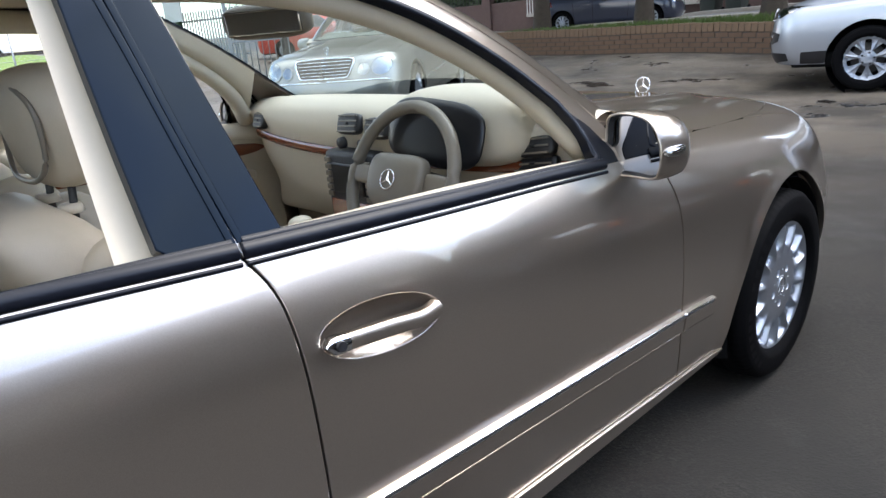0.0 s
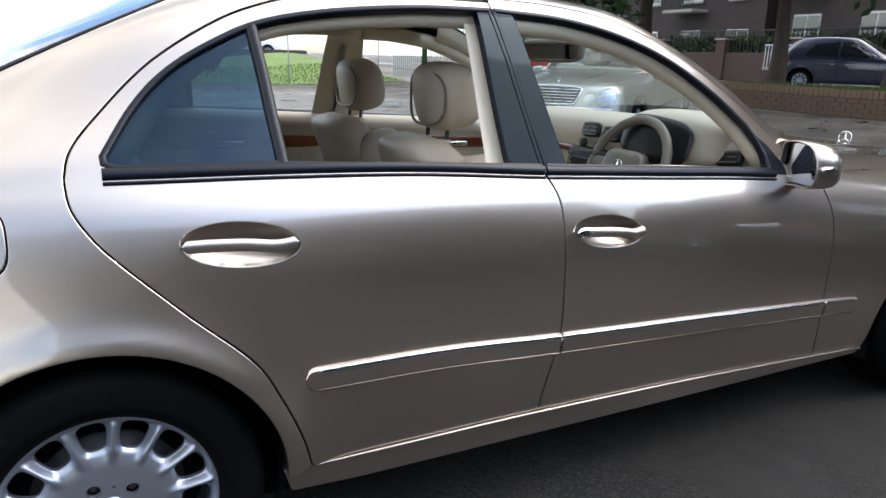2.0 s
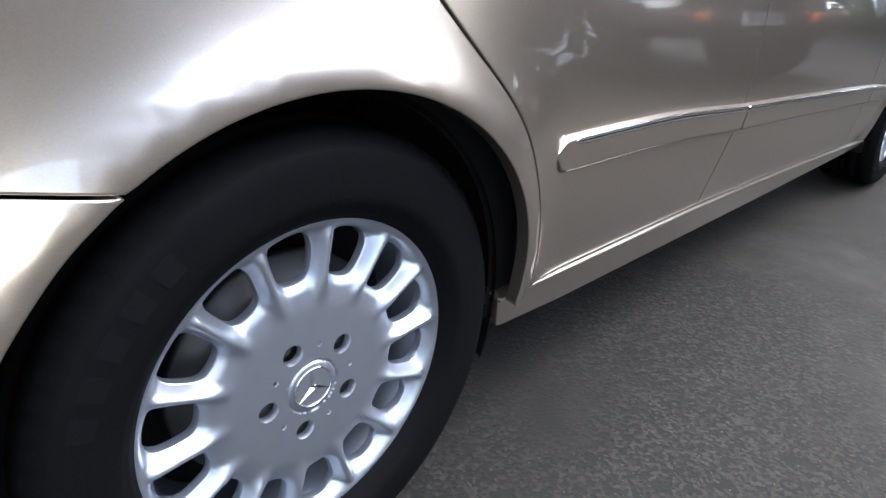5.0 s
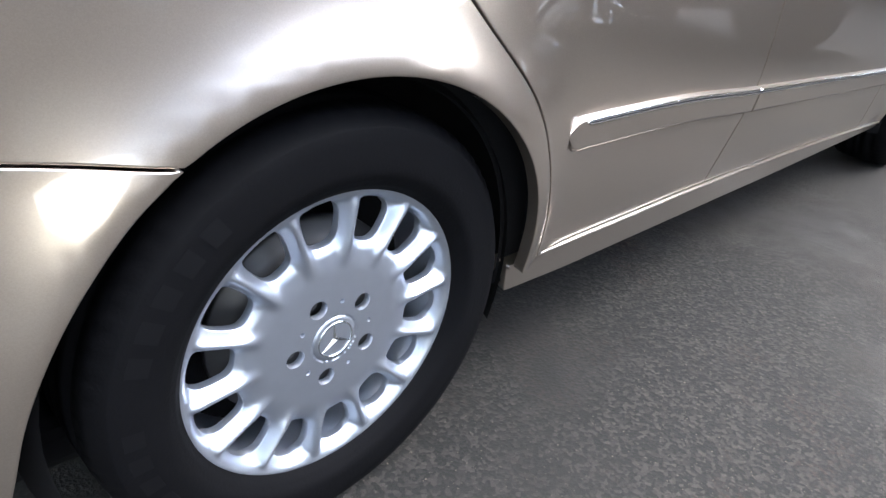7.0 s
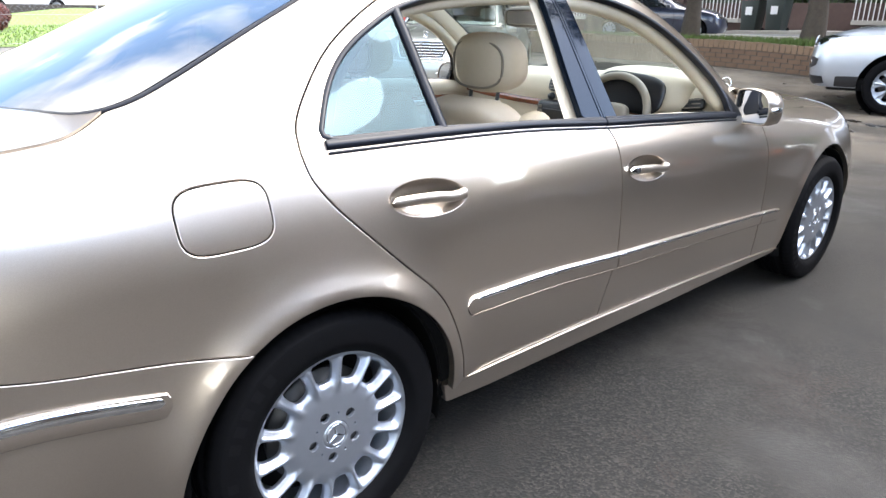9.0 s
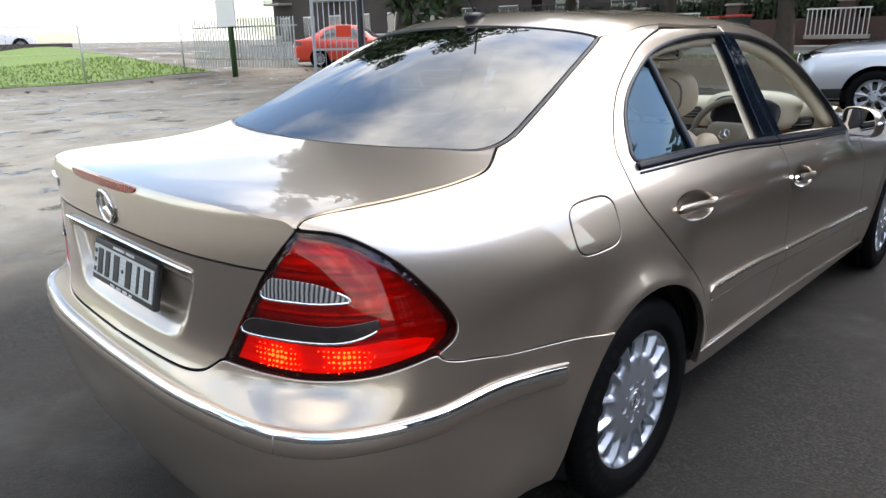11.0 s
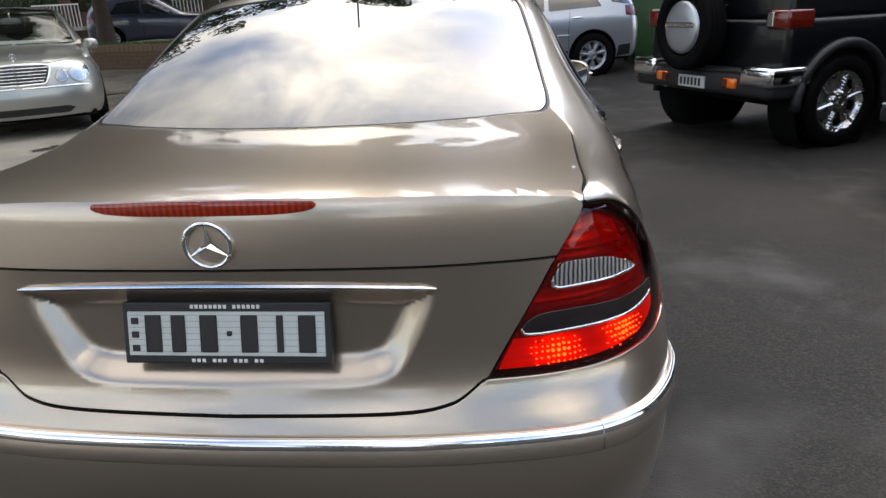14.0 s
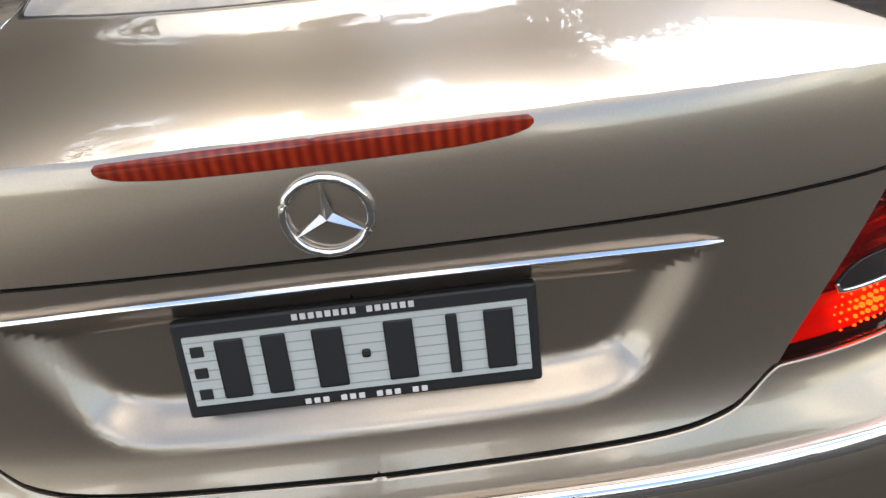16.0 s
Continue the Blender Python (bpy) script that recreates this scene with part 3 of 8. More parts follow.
def box(x0, x1, y0, y1, z0, z1, bevel=0.0, seg=2, m=None, bm=None):
    """A bevelled block as a bmesh (added to bm when given)."""
    b = bmesh.new()
    bmesh.ops.create_cube(b, size=1, matrix=Matrix.Translation(((x0 + x1) / 2, (y0 + y1) / 2, (z0 + z1) / 2)) @ Matrix.Diagonal((x1 - x0, y1 - y0, z1 - z0, 1)))
    if bevel:
        bmesh.ops.bevel(b, geom=list(b.edges), offset=bevel, segments=seg, profile=0.5, affect="EDGES")
    if m is not None:
        bmesh.ops.transform(b, matrix=m, verts=b.verts)
    if bm is None:
        return b
    me = bpy.data.meshes.new("t")
    b.to_mesh(me)
    b.free()
    bm.from_mesh(me)
    bpy.data.meshes.remove(me)
    return bm


def tube(path, radius, material, name, parent, label="", sides=10, closed=False):
    """A round bar along solid points."""
    p = np.array(path, float)
    n = len(p)
    v, f = [], []
    for i in range(n):
        a, b = (p[(i - 1) % n], p[(i + 1) % n]) if closed else (p[max(i - 1, 0)], p[min(i + 1, n - 1)])
        t = (b - a) / (np.linalg.norm(b - a) + 1e-12)
        u = np.cross(t, (0, 0, 1) if abs(t[2]) < 0.9 else (1, 0, 0))
        u /= np.linalg.norm(u)
        w = np.cross(t, u)
        for k in range(sides):
            q = 2 * math.pi * k / sides
            v.append(p[i] + radius * (u * math.cos(q) + w * math.sin(q)))
    for i in range(n if closed else n - 1):
        for k in range(sides):
            a, b = i * sides + k, i * sides + (k + 1) % sides
            c, d = ((i + 1) % n) * sides + k, ((i + 1) % n) * sides + (k + 1) % sides
            f.append((a, b, d, c))
    if not closed:
        f += [tuple(range(sides))[::-1], tuple(range((n - 1) * sides, n * sides))]
    return child(name, mesh_of(name, v, f, material), parent, label)
# ==== panels
# ---------------------------------------------------------------- the sedan's skin; rear axle at y = 0, nose towards +y
RAILS = [
    [(-.55, .815, .20), (.4, .838, .205), (1.5, .838, .20), (2.4, .834, .19), (2.85, .832, .19), (3.1, .79, .20)],
    [(-.55, .848, .32), (.4, .853, .30), (1.5, .853, .285), (2.4, .850, .26), (2.85, .855, .26), (3.1, .83, .27)],
    [(-.55, .862, .45), (.4, .874, .42), (1.5, .875, .40), (2.4, .872, .38), (2.85, .876, .38), (3.1, .855, .38)],
    [(-.55, .866, .58), (.4, .890, .55), (1.5, .891, .53), (2.4, .885, .51), (2.85, .886, .50), (3.1, .865, .49)],
    [(-.55, .852, .71), (.4, .889, .68), (1.5, .889, .65), (2.4, .881, .63), (2.85, .880, .62), (3.1, .855, .60)],
    [(-.55, .840, .82), (.4, .883, .80), (1.5, .884, .76), (2.4, .872, .73), (2.85, .862, .71), (3.1, .835, .69)],
    [(-.55, .806, .91), (.4, .857, .905), (1.5, .868, .85), (2.4, .846, .81), (2.85, .83, .785), (3.1, .80, .765)],
    [(-.55, .752, .983), (-.2, .785, 1.0), (.1, .797, 1.005), (.4, .803, 1.0), (1.0, .825, .96), (1.5, .833, .93), (1.9, .834, .905), (2.4, .806, .868), (3.1, .75, .815)],
    [(-.55, .655, 1.022), (-.35, .685, 1.05), (-.15, .695, 1.08), (.1, .70, 1.13), (.4, .70, 1.17), (1.0, .71, 1.17), (1.4, .72, 1.15), (1.7, .745, 1.085), (1.9, .785, .985), (2.05, .795, .925), (2.25, .775, .895), (3.1, .685, .845)],
    [(-.55, .58, 1.040), (-.35, .60, 1.085), (-.15, .615, 1.15), (.1, .615, 1.25), (.4, .607, 1.325), (1.0, .605, 1.35), (1.4, .622, 1.315), (1.7, .668, 1.20), (1.9, .705, 1.08), (2.1, .737, .955), (2.25, .735, .915), (2.5, .68, .905), (3.1, .61, .862)],
    [(-.55, .47, 1.052), (-.35, .515, 1.12), (-.15, .525, 1.20), (.1, .52, 1.31), (.4, .505, 1.395), (1.0, .50, 1.408), (1.4, .52, 1.38), (1.7, .577, 1.26), (1.9, .617, 1.14), (2.1, .645, 1.01), (2.25, .64, .94), (2.5, .57, .922), (3.1, .49, .876)],
    [(-.55, .24, 1.062), (-.35, .26, 1.142), (-.15, .27, 1.235), (.1, .27, 1.352), (.4, .27, 1.43), (1.0, .27, 1.443), (1.4, .28, 1.418), (1.7, .31, 1.30), (1.9, .33, 1.185), (2.1, .35, 1.055), (2.3, .35, .968), (2.5, .32, .942), (3.1, .27, .89)],
    [(-.55, 0, 1.066), (-.35, 0, 1.150), (-.15, 0, 1.245), (.1, 0, 1.362), (.4, 0, 1.441), (1.0, 0, 1.452), (1.4, 0, 1.430), (1.7, 0, 1.315), (1.9, 0, 1.20), (2.1, 0, 1.072), (2.3, 0, .978), (2.5, 0, .947), (3.1, 0, .895)],
]
TAIL = [(-1.05, .20), (-1.112, .31), (-1.15, .45), (-1.15, .60), (-1.098, .69), (-1.088, .80), (-1.088, .93), (-1.098, 1.038), (-1.088, 1.060), (-1.04, 1.065), (-.95, 1.066), (-.86, 1.066), (-.78, 1.067)]
NOSE = [(3.62, .20), (3.66, .28), (3.69, .38), (3.69, .48), (3.66, .58), (3.63, .66), (3.60, .73), (3.56, .78), (3.51, .81), (3.46, .83), (3.41, .845), (3.36, .855), (3.31, .865)]
SK = Skin(RAILS, TAIL, NOSE, -.55, 3.1)
FL, UP = SK.flank, SK.above
WB, HUB_Z, TYRE_R = 2.855, 0.317, 0.317


def U(x, y):
    return SK.unroll(x, y)


def arc(cy, cz, r, a0, a1, n=40):
    return [(cy + r * math.cos(radians(a)), cz + r * math.sin(radians(a))) for a in np.linspace(a0, a1, n)]


def arch_lip(q):
    """The flanges of the wheel arches stand proud of the flank."""
    h = np.zeros(len(q))
    for cy, cz, r in ((0, .317, .360), (2.853, .305, .372)):
        d = np.hypot(q[:, 0] - cy, q[:, 1] - cz) - r
        h += 0.012 * np.exp(-(np.maximum(d, 0) / 0.040) ** 2)
    # the rear haunch swells towards its arch
    d = np.maximum(np.hypot(q[:, 0], q[:, 1] - .317) - .360, 0)
    return h + 0.022 * np.exp(-(d / .085) ** 2)


def corner_swell(q):
    """The rear bumper is squarer in plan than the body above it and tucks in below its strip."""
    q = np.asarray(q)
    up = np.clip((.70 - q[:, 1]) / .10, 0, 1)
    low = np.clip((q[:, 1] - .24) / .30, 0, 1)
    band = up * up * (3 - 2 * up) * (low * low * (3 - 2 * low) * 1.3 - .3)
    return .026 * band * np.exp(-((q[:, 0] - U(.69, -1.03)) / .13) ** 2) - .012 * band * np.exp(-((q[:, 0] + .66) / .12) ** 2)


def bumper_form(q):
    return arch_lip(q) + corner_swell(q)


car = thing("sedan", "champagne metallic four-door sedan with lowered side windows, on wet asphalt", "car")

# seams of the flank, in (y, z)
SILL = [(.356, .312), (.7, .311), (1.05, .309), (1.6, .293), (2.05, .271), (2.46, .248)]
SEAM_R_LOW = curve([(-.013, .992), (-.006, .941), (.026, .886), (.074, .832), (.178, .728), (.295, .615), (.352, .515), (.398, .402), (.421, .312)])
SEAM_R_UP = curve([(.56, 1.372), (.416, 1.338), (.30, 1.292), (.161, 1.205), (.050, 1.100), (.0, 1.040), (-.013, .992)])
SEAM_B = curve([(1.045, .957), (1.072, .90), (1.083, .80), (1.086, .64), (1.082, .53), (1.06, .40), (1.05, .309)])
SEAM_B_UP = [(1.045, .957), (1.028, 1.10), (1.012, 1.24), (1.000, 1.372)]
SEAM_F = curve([(2.04, .905), (2.105, .862), (2.145, .775), (2.155, .65), (2.152, .50), (2.168, .40), (2.20, .265)])
SEAM_A = curve([(1.000, 1.383), (1.22, 1.373), (1.42, 1.338), (1.62, 1.255), (1.80, 1.140), (1.93, 1.035), (2.04, .905)])
WIN_R = np.concatenate([curve([(.050, 1.022), (.120, 1.120), (.193, 1.190), (.289, 1.248), (.40, 1.295), (.56, 1.326), (.78, 1.346), (.992, 1.350)]),
                        np.array([(1.010, 1.22), (1.024, 1.10), (1.040, .972), (.938, .978), (.387, 1.006), (.075, 1.010)])])
WIN_F = np.concatenate([curve([(1.008, 1.350), (1.22, 1.336), (1.40, 1.300), (1.57, 1.236), (1.72, 1.144), (1.83, 1.050)]),
                        np.array([(1.860, 1.0), (1.872, .955), (1.876, .922), (1.7, .934), (1.4, .952), (1.055, .972), (1.036, 1.10), (1.020, 1.24)])])


SILL_C = curve(SILL)
sill_r = SILL_C[SILL_C[:, 0] <= 1.05]
sill_f = SILL_C[(SILL_C[:, 0] > 1.05) & (SILL_C[:, 0] < 2.195)]
rear_door_loop = np.concatenate([SEAM_R_UP, SEAM_R_LOW[1:], sill_r[sill_r[:, 0] > .425], SEAM_B[::-1], np.array(SEAM_B_UP)[1:]])
front_door_loop = np.concatenate([SEAM_B_UP[::-1], SEAM_B[1:], sill_f, SEAM_F[::-1], SEAM_A[::-1][1:-1]])
HANDLE_R, HANDLE_F = (.292, .857, .118, .044), (1.228, .802, .115, .042)


def ellipse(cy, cz, a, b, tilt=0.0, n=48, e=1.0):
    out = []
    for k in range(n):
        t = 2 * math.pi * k / n
        u, w = a * math.copysign(abs(math.cos(t)) ** e, math.cos(t)), b * math.copysign(abs(math.sin(t)) ** e, math.sin(t))
        out.append((cy + u, cz + w + u * tilt))
    return np.array(out)


BOWL_R, BOWL_F = ellipse(*HANDLE_R, -.07), ellipse(*HANDLE_F, -.10)
FLAP = ellipse(-.209, .892, .098, .066, .02, 56, .55)
# the bumper's upper edge, from the arch round the lamp to the middle of the tail
BUMP_TOP = curve([(-.202, .615), (-.335, .633), (-.56, .668), (-.679, .694), (-.745, .708), (-.785, .722), (-.80, .737)])
LAMP_LOW = curve([(-.80, .737), (-.866, .727), (-.954, .715), (-1.045, .709), (-1.127, .709), (U(.466, -1.071), .711)])
LAMP_UP = curve([(U(.637, -.972), 1.008), (-1.003, .999), (-.953, .980), (-.882, .936), (-.820, .882), (-.771, .830), (-.744, .785), (-.757, .757), (-.80, .737)])
LAMP_IN = np.array([(U(.466, -1.071), .711), (U(.515, -1.055), .795), (U(.562, -1.037), .877), (U(.600, -1.01), .945), (U(.637, -.972), 1.008)])

# quarter panel: up the pillar to the rear window, down the boot seam, round the lamp, along the bumper and over the arch
REAR_GLASS = curve([(0, -.548), (.20, -.538), (.38, -.505), (.50, -.462), (.575, -.415), (.605, -.36), (.612, -.29), (.603, -.20), (.586, -.06), (.566, .08), (.548, .19), (.535, .235)])
GLASS_TOP = curve([(.535, .235), (.40, .213), (.2, .195), (0, .19)])
glass_side = [SK.meet(*UP(p[0] + .004, p[1])[:2])[0] for p in REAR_GLASS[::-1][::3] if p[1] > -.37]
C_EDGE = np.concatenate([curve([(.60, 1.388), (.45, 1.378), (.33, 1.360), (glass_side[0][1] + .012, glass_side[0][2] + .004)]), [(p[1], p[2]) for p in glass_side]])
corner_xy = SK.meet(*FL(*C_EDGE[-1])[:2])[0][:2]
BOOT_TOP = curve([tuple(corner_xy), (.655, -.43), (.659, -.52), (.655, -.65), (.651, -.78), (.648, -.90), (.637, -.972)])
BOOT_SIDE = np.array([tuple(C_EDGE[-1])] + [(U(x, y), SK.meet(*UP(x, y)[:2])[0][2]) for x, y in BOOT_TOP[1:-1]] + [(U(.637, -.972), 1.008)])
quarter_loop = np.concatenate([C_EDGE, BOOT_SIDE[1:], LAMP_UP[1:], BUMP_TOP[::-1][1:],
                               [p for p in arc(0, .317, .360, 124.2, 12)][1:], [(.358, .345), (.358, .312), (.421, .312)], SEAM_R_LOW[::-1][1:], SEAM_R_UP[::-1][1:]])
bumper_loop = np.concatenate([BUMP_TOP, LAMP_LOW[1:], curve([(U(.466, -1.071), .711), (U(.43, -1.084), .684), (U(.394, -1.09), .669), (U(.30, -1.1), .659), (U(0, -1.1), .654)])[1:],
                              np.array([(U(0, -1.1), .245), (U(.5, -1.05), .245), (U(.72, -.9), .24), (-.62, .235), (-.43, .235)]), curve([(-.392, .245), (-.382, .31), (-.360, .40), (-.318, .49), (-.262, .565), (-.207, .612)])])
sill_loop = np.concatenate([SILL_C, [(2.46, .222), (1.5, .226), (.55, .236), (.375, .245)]])
fender_loop = np.concatenate([[p for p in arc(2.853, .305, .385, 8, 171)], [(2.468, .30), (2.46, .248), (2.20, .262)], SEAM_F[::-1],
                              curve([(2.04, .905), (2.25, .893), (2.5, .882), (2.8, .862), (3.1, .835), (3.28, .80)])[1:], [(3.34, .72), (3.36, .60), (3.30, .42)]])


def halves(skin, chart, loops, *args, **kw):
    sh = lay(skin, chart, loops, *args, centre=U(0, -1.1) if chart == FL else 0.0, **kw)
    mid = np.abs(sh[0][:, 0]) < 5e-4
    sh[0][mid, 0] = 0
    sh[2][mid, 0] = 0
    return join(sh, mirrored(sh))


def both(name, make, material, label="", **kw):
    """A part of the right flank and its twin on the left."""
    sheet = make
    for s in (sheet, mirrored(sheet)):
        sheet_part(name, s, material, car, label)


def pressed(sheet, slopes, cross, keep=.45):
    """The same sheet with the clean curvature of pressed glass or steel: its slope in degrees along y, and its crown across."""
    v, f, n = sheet
    up = n[:, 2] > keep
    m = n.copy()
    m[up] = np.stack([cross * v[up, 0], -np.tan(np.radians(pchip(slopes, v[up, 1]))), np.ones(int(up.sum()))], axis=1)
    m /= np.linalg.norm(m, axis=1, keepdims=True)
    return v, f, m


both("rear_door", lay(SK, FL, [rear_door_loop, WIN_R, BOWL_R], 0.022, arch_lip, gap=.002), M_PAINT)
both("front_door", lay(SK, FL, [front_door_loop, WIN_F, BOWL_F], 0.022, arch_lip, gap=.002), M_PAINT)
both("quarter_panel", lay(SK, FL, [quarter_loop, FLAP], 0.020, arch_lip, gap=.002, rim=.02), M_PAINT)
both("fender", lay(SK, FL, [fender_loop], 0.022, arch_lip, gap=.002, rim=.02), M_PAINT)
both("sill", lay(SK, FL, [sill_loop], 0.022, 0.003, gap=.001, rim=.03), M_PAINT)
both("sill_bead", bead(*along(SK, FL, [(a + .003, b - .004) for a, b in SILL], lift=.004), .009, .005), M_PAINT)
sheet_part("fuel_flap", lay(SK, FL, [FLAP - outward(FLAP) * .0035], 0.015, 0.0005, rim=.01), M_PAINT, car, "rounded fuel filler flap")
sheet_part("rear_bumper", halves(SK, FL, [bumper_loop], 0.02, bumper_form, gap=.0015, rim=.02), M_PAINT, car, "rear bumper with a chrome strip")

# black backing strips that stand for the shade in the panel gaps
GAP_LINES = [SEAM_R_LOW, SEAM_R_UP, SEAM_B, np.array(SEAM_B_UP), SEAM_F, SEAM_A, np.concatenate([FLAP, FLAP[:1]]), BUMP_TOP, LAMP_LOW, LAMP_UP, BOOT_SIDE, LAMP_IN, SILL_C[7:]]
for line in GAP_LINES:
    both("gap_backing", bead(*along(SK, FL, line[::3] if len(line) > 12 else line, .02, lift=-.0165), .020, .010), M_GAP)

# ---------------------------------------------------------------- boot lid: deck, tail face above and below its fold
def lip_place(x):
    """Where the deck turns down into the tail face."""
    for y in np.arange(-1.12, -.90, .001):
        hit = SK.tree.ray_cast(Vector((x, y, 3)), Vector((0, 0, -1)))[0]
        if hit is not None and SK.meet((x, y, 3), (0, 0, -1))[1][2] > .62:
            return np.array(hit)


top_edge = np.array([lip_place(x) for x in list(np.arange(0, .58, .03)) + [.59, .605, .618]] + [SK.meet(*FL(*BOOT_SIDE[-1])[:2])[0]])
face_edge = [(U(p[0], p[1]), p[2]) for p in top_edge]
lid_side = np.array([(U(.468, -1.071), .713), (U(.515, -1.055), .795), (U(.562, -1.037), .877), (U(.580, -1.025), .912)])
FOLD_Z = [(U(0, -1.1), .931), (U(.3, -1.095), .9315), (U(.48, -1.065), .931), (U(.588, -1.02), .928)]
upper_loop = np.concatenate([np.array(face_edge), np.array([(U(.600, -1.01), .945), (U(.590, -1.018), .9275)]), np.array(FOLD_Z)[::-1]])
low_edge = curve([(U(0, -1.1), .659), (U(.30, -1.1), .664), (U(.394, -1.09), .674), (U(.43, -1.084), .689), (U(.462, -1.073), .713)])
lower_loop = np.concatenate([[(u, z - .005) for u, z in FOLD_Z], lid_side[::-1], low_edge[::-1]])
REC = np.concatenate([[(U(0, -1.1), .909), (U(.22, -1.095), .904), (U(.37, -1.09), .896)], curve([(U(.392, -1.085), .888), (U(.375, -1.085), .835), (U(.335, -1.09), .755), (U(.305, -1.09), .722), (U(.262, -1.095), .706), (U(.2, -1.1), .701), (U(0, -1.1), .699)])])


def recess(q):
    full = np.concatenate([REC, (REC[::-1] * (-1, 1)) + (2 * U(0, -1.1), 0)])
    d = np.where(within(full, q), reach(full, q), 0)
    t = np.clip(d / .058, 0, 1)
    return -0.032 * (t * t * (3 - 2 * t))


tail_sheet = halves(SK, FL, [upper_loop], 0.012, 0.0, gap=0, soft=.0, rim=.006)
back = tail_sheet[2][:, 1] < -.5
tail_sheet[2][back] = np.stack([.27 * tail_sheet[0][back, 0], -np.ones(int(back.sum())), np.tan(np.radians(pchip([(.92, 4), (.99, 7), (1.03, 12), (1.06, 30)], tail_sheet[0][back, 2])))], axis=1)
tail_sheet[2][back] /= np.linalg.norm(tail_sheet[2][back], axis=1, keepdims=True)
sheet_part("boot_lid_tail", tail_sheet, M_PAINT, car)
sheet_part("boot_lid_face", halves(SK, FL, [lower_loop], 0.007, recess, gap=0, soft=.0, rim=.012), M_PAINT, car, "boot lid face with a number plate recess")
both("gap_backing", bead(*along(SK, FL, [(u, z - .0025) for u, z in FOLD_Z], .02, lift=-.014), .012, .010), M_GAP)
both("gap_backing", bead(*along(SK, FL, low_edge[::4], .02, lift=-.014), .016, .010), M_GAP)
deck_right = BOOT_TOP - (.004, 0)
deck_loop = np.concatenate([top_edge[:, :2], deck_right[::-1][(deck_right[::-1][:, 1] > -.962)], REAR_GLASS[REAR_GLASS[:, 1] < -.375][::-1] - (0, .004)])
sheet_part("boot_lid_deck", pressed(halves(SK, UP, [deck_loop], 0.012, 0.0, gap=0, soft=.0, rim=.006), [(-1.12, 12), (-1.06, 7.5), (-.98, 4.5), (-.85, 3.0), (-.60, 3.0), (-.54, 4.5), (-.40, 8)], .16, .55), M_PAINT, car)

# rear window, roof, windscreen, bonnet
glass_loop = np.concatenate([REAR_GLASS, GLASS_TOP[1:]])
glass_in = glass_loop - outward(glass_loop) * .008
glass_in[glass_in[:, 0] < .0125, 0] = 0
sheet_part("rear_window", pressed(halves(SK, UP, [glass_in], 0.03, -.002, rim=0, soft=0), [(-.56, 31), (-.2, 25), (.25, 15.5)], .30), M_REARGLASS, car, "tinted rear window mirroring clouds")
frit = np.concatenate([REAR_GLASS, GLASS_TOP[1:]])
inner = frit - outward(frit) * .038
inner = inner[inner[:, 0] > .0]
inner = np.concatenate([[(0.0001, inner[0, 1])], inner, [(0.0001, inner[-1, 1])]])
band = np.concatenate([frit, inner[::-1]])
sheet_part("window_band", halves(SK, UP, [band], 0.03, -.0045, rim=0, soft=0), M_PILLAR, car, "black ceramic band of the rear window")
both("window_seal", bead(*along(SK, UP, np.concatenate([REAR_GLASS, GLASS_TOP[1:]])[::3], .02, lift=-.004), .010, .005), M_TRIM)
c3 = np.array([SK.meet(*FL(a, b)[:2])[0] for a, b in C_EDGE])
SCREEN_TOP = curve([(0, 1.42), (.25, 1.412), (.45, 1.388), (.525, 1.365)])
SCREEN_SIDE = curve([(.525, 1.365), (.553, 1.5), (.598, 1.70), (.640, 1.90), (.672, 2.06), (.680, 2.13)])
SCREEN_LOW = curve([(.680, 2.13), (.5, 2.21), (.25, 2.255), (0, 2.27)])
seam_a3 = np.array([SK.meet(*FL(a, b)[:2])[0] for a, b in np.concatenate([SEAM_R_UP[:1], [(.8, 1.380)], SEAM_A])])
roof_side = [(p[0], p[1]) for p in c3[::-1] if p[1] > .245] + [(p[0], p[1]) for p in seam_a3 if .62 < p[1] < 1.98]
roof_loop = np.concatenate([GLASS_TOP[::-1], roof_side, [(.752, 2.03), (.70, 2.14)], SCREEN_SIDE[::-1], SCREEN_TOP[::-1][1:]])
sheet_part("roof", halves(SK, UP, [roof_loop], 0.02, 0.0, gap=.0, soft=.0, rim=.012), M_PAINT, car)
screen_loop = np.concatenate([SCREEN_TOP, SCREEN_SIDE[1:], SCREEN_LOW[1:]])
sheet_part("windscreen", halves(SK, UP, [screen_loop], 0.03, -.003, rim=0, soft=0), M_GLASS, car, "clear windscreen")
both("window_seal", bead(*along(SK, UP, screen_loop[::3], .02, lift=-.004), .012, .005), M_TRIM)
hood_side = curve([(.712, 2.17), (.742, 2.4), (.725, 2.7), (.69, 3.0), (.64, 3.2), (.56, 3.36), (.42, 3.47), (.2, 3.53), (0, 3.545)])
hood_loop = np.concatenate([[(0, 2.30), (.25, 2.285), (.5, 2.24)], hood_side])


def hood_folds(q):
    d = np.abs(np.abs(q[:, 0]) - (.30 + .07 * (3.4 - q[:, 1])))
    return 0.006 * np.exp(-(d / .05) ** 2)


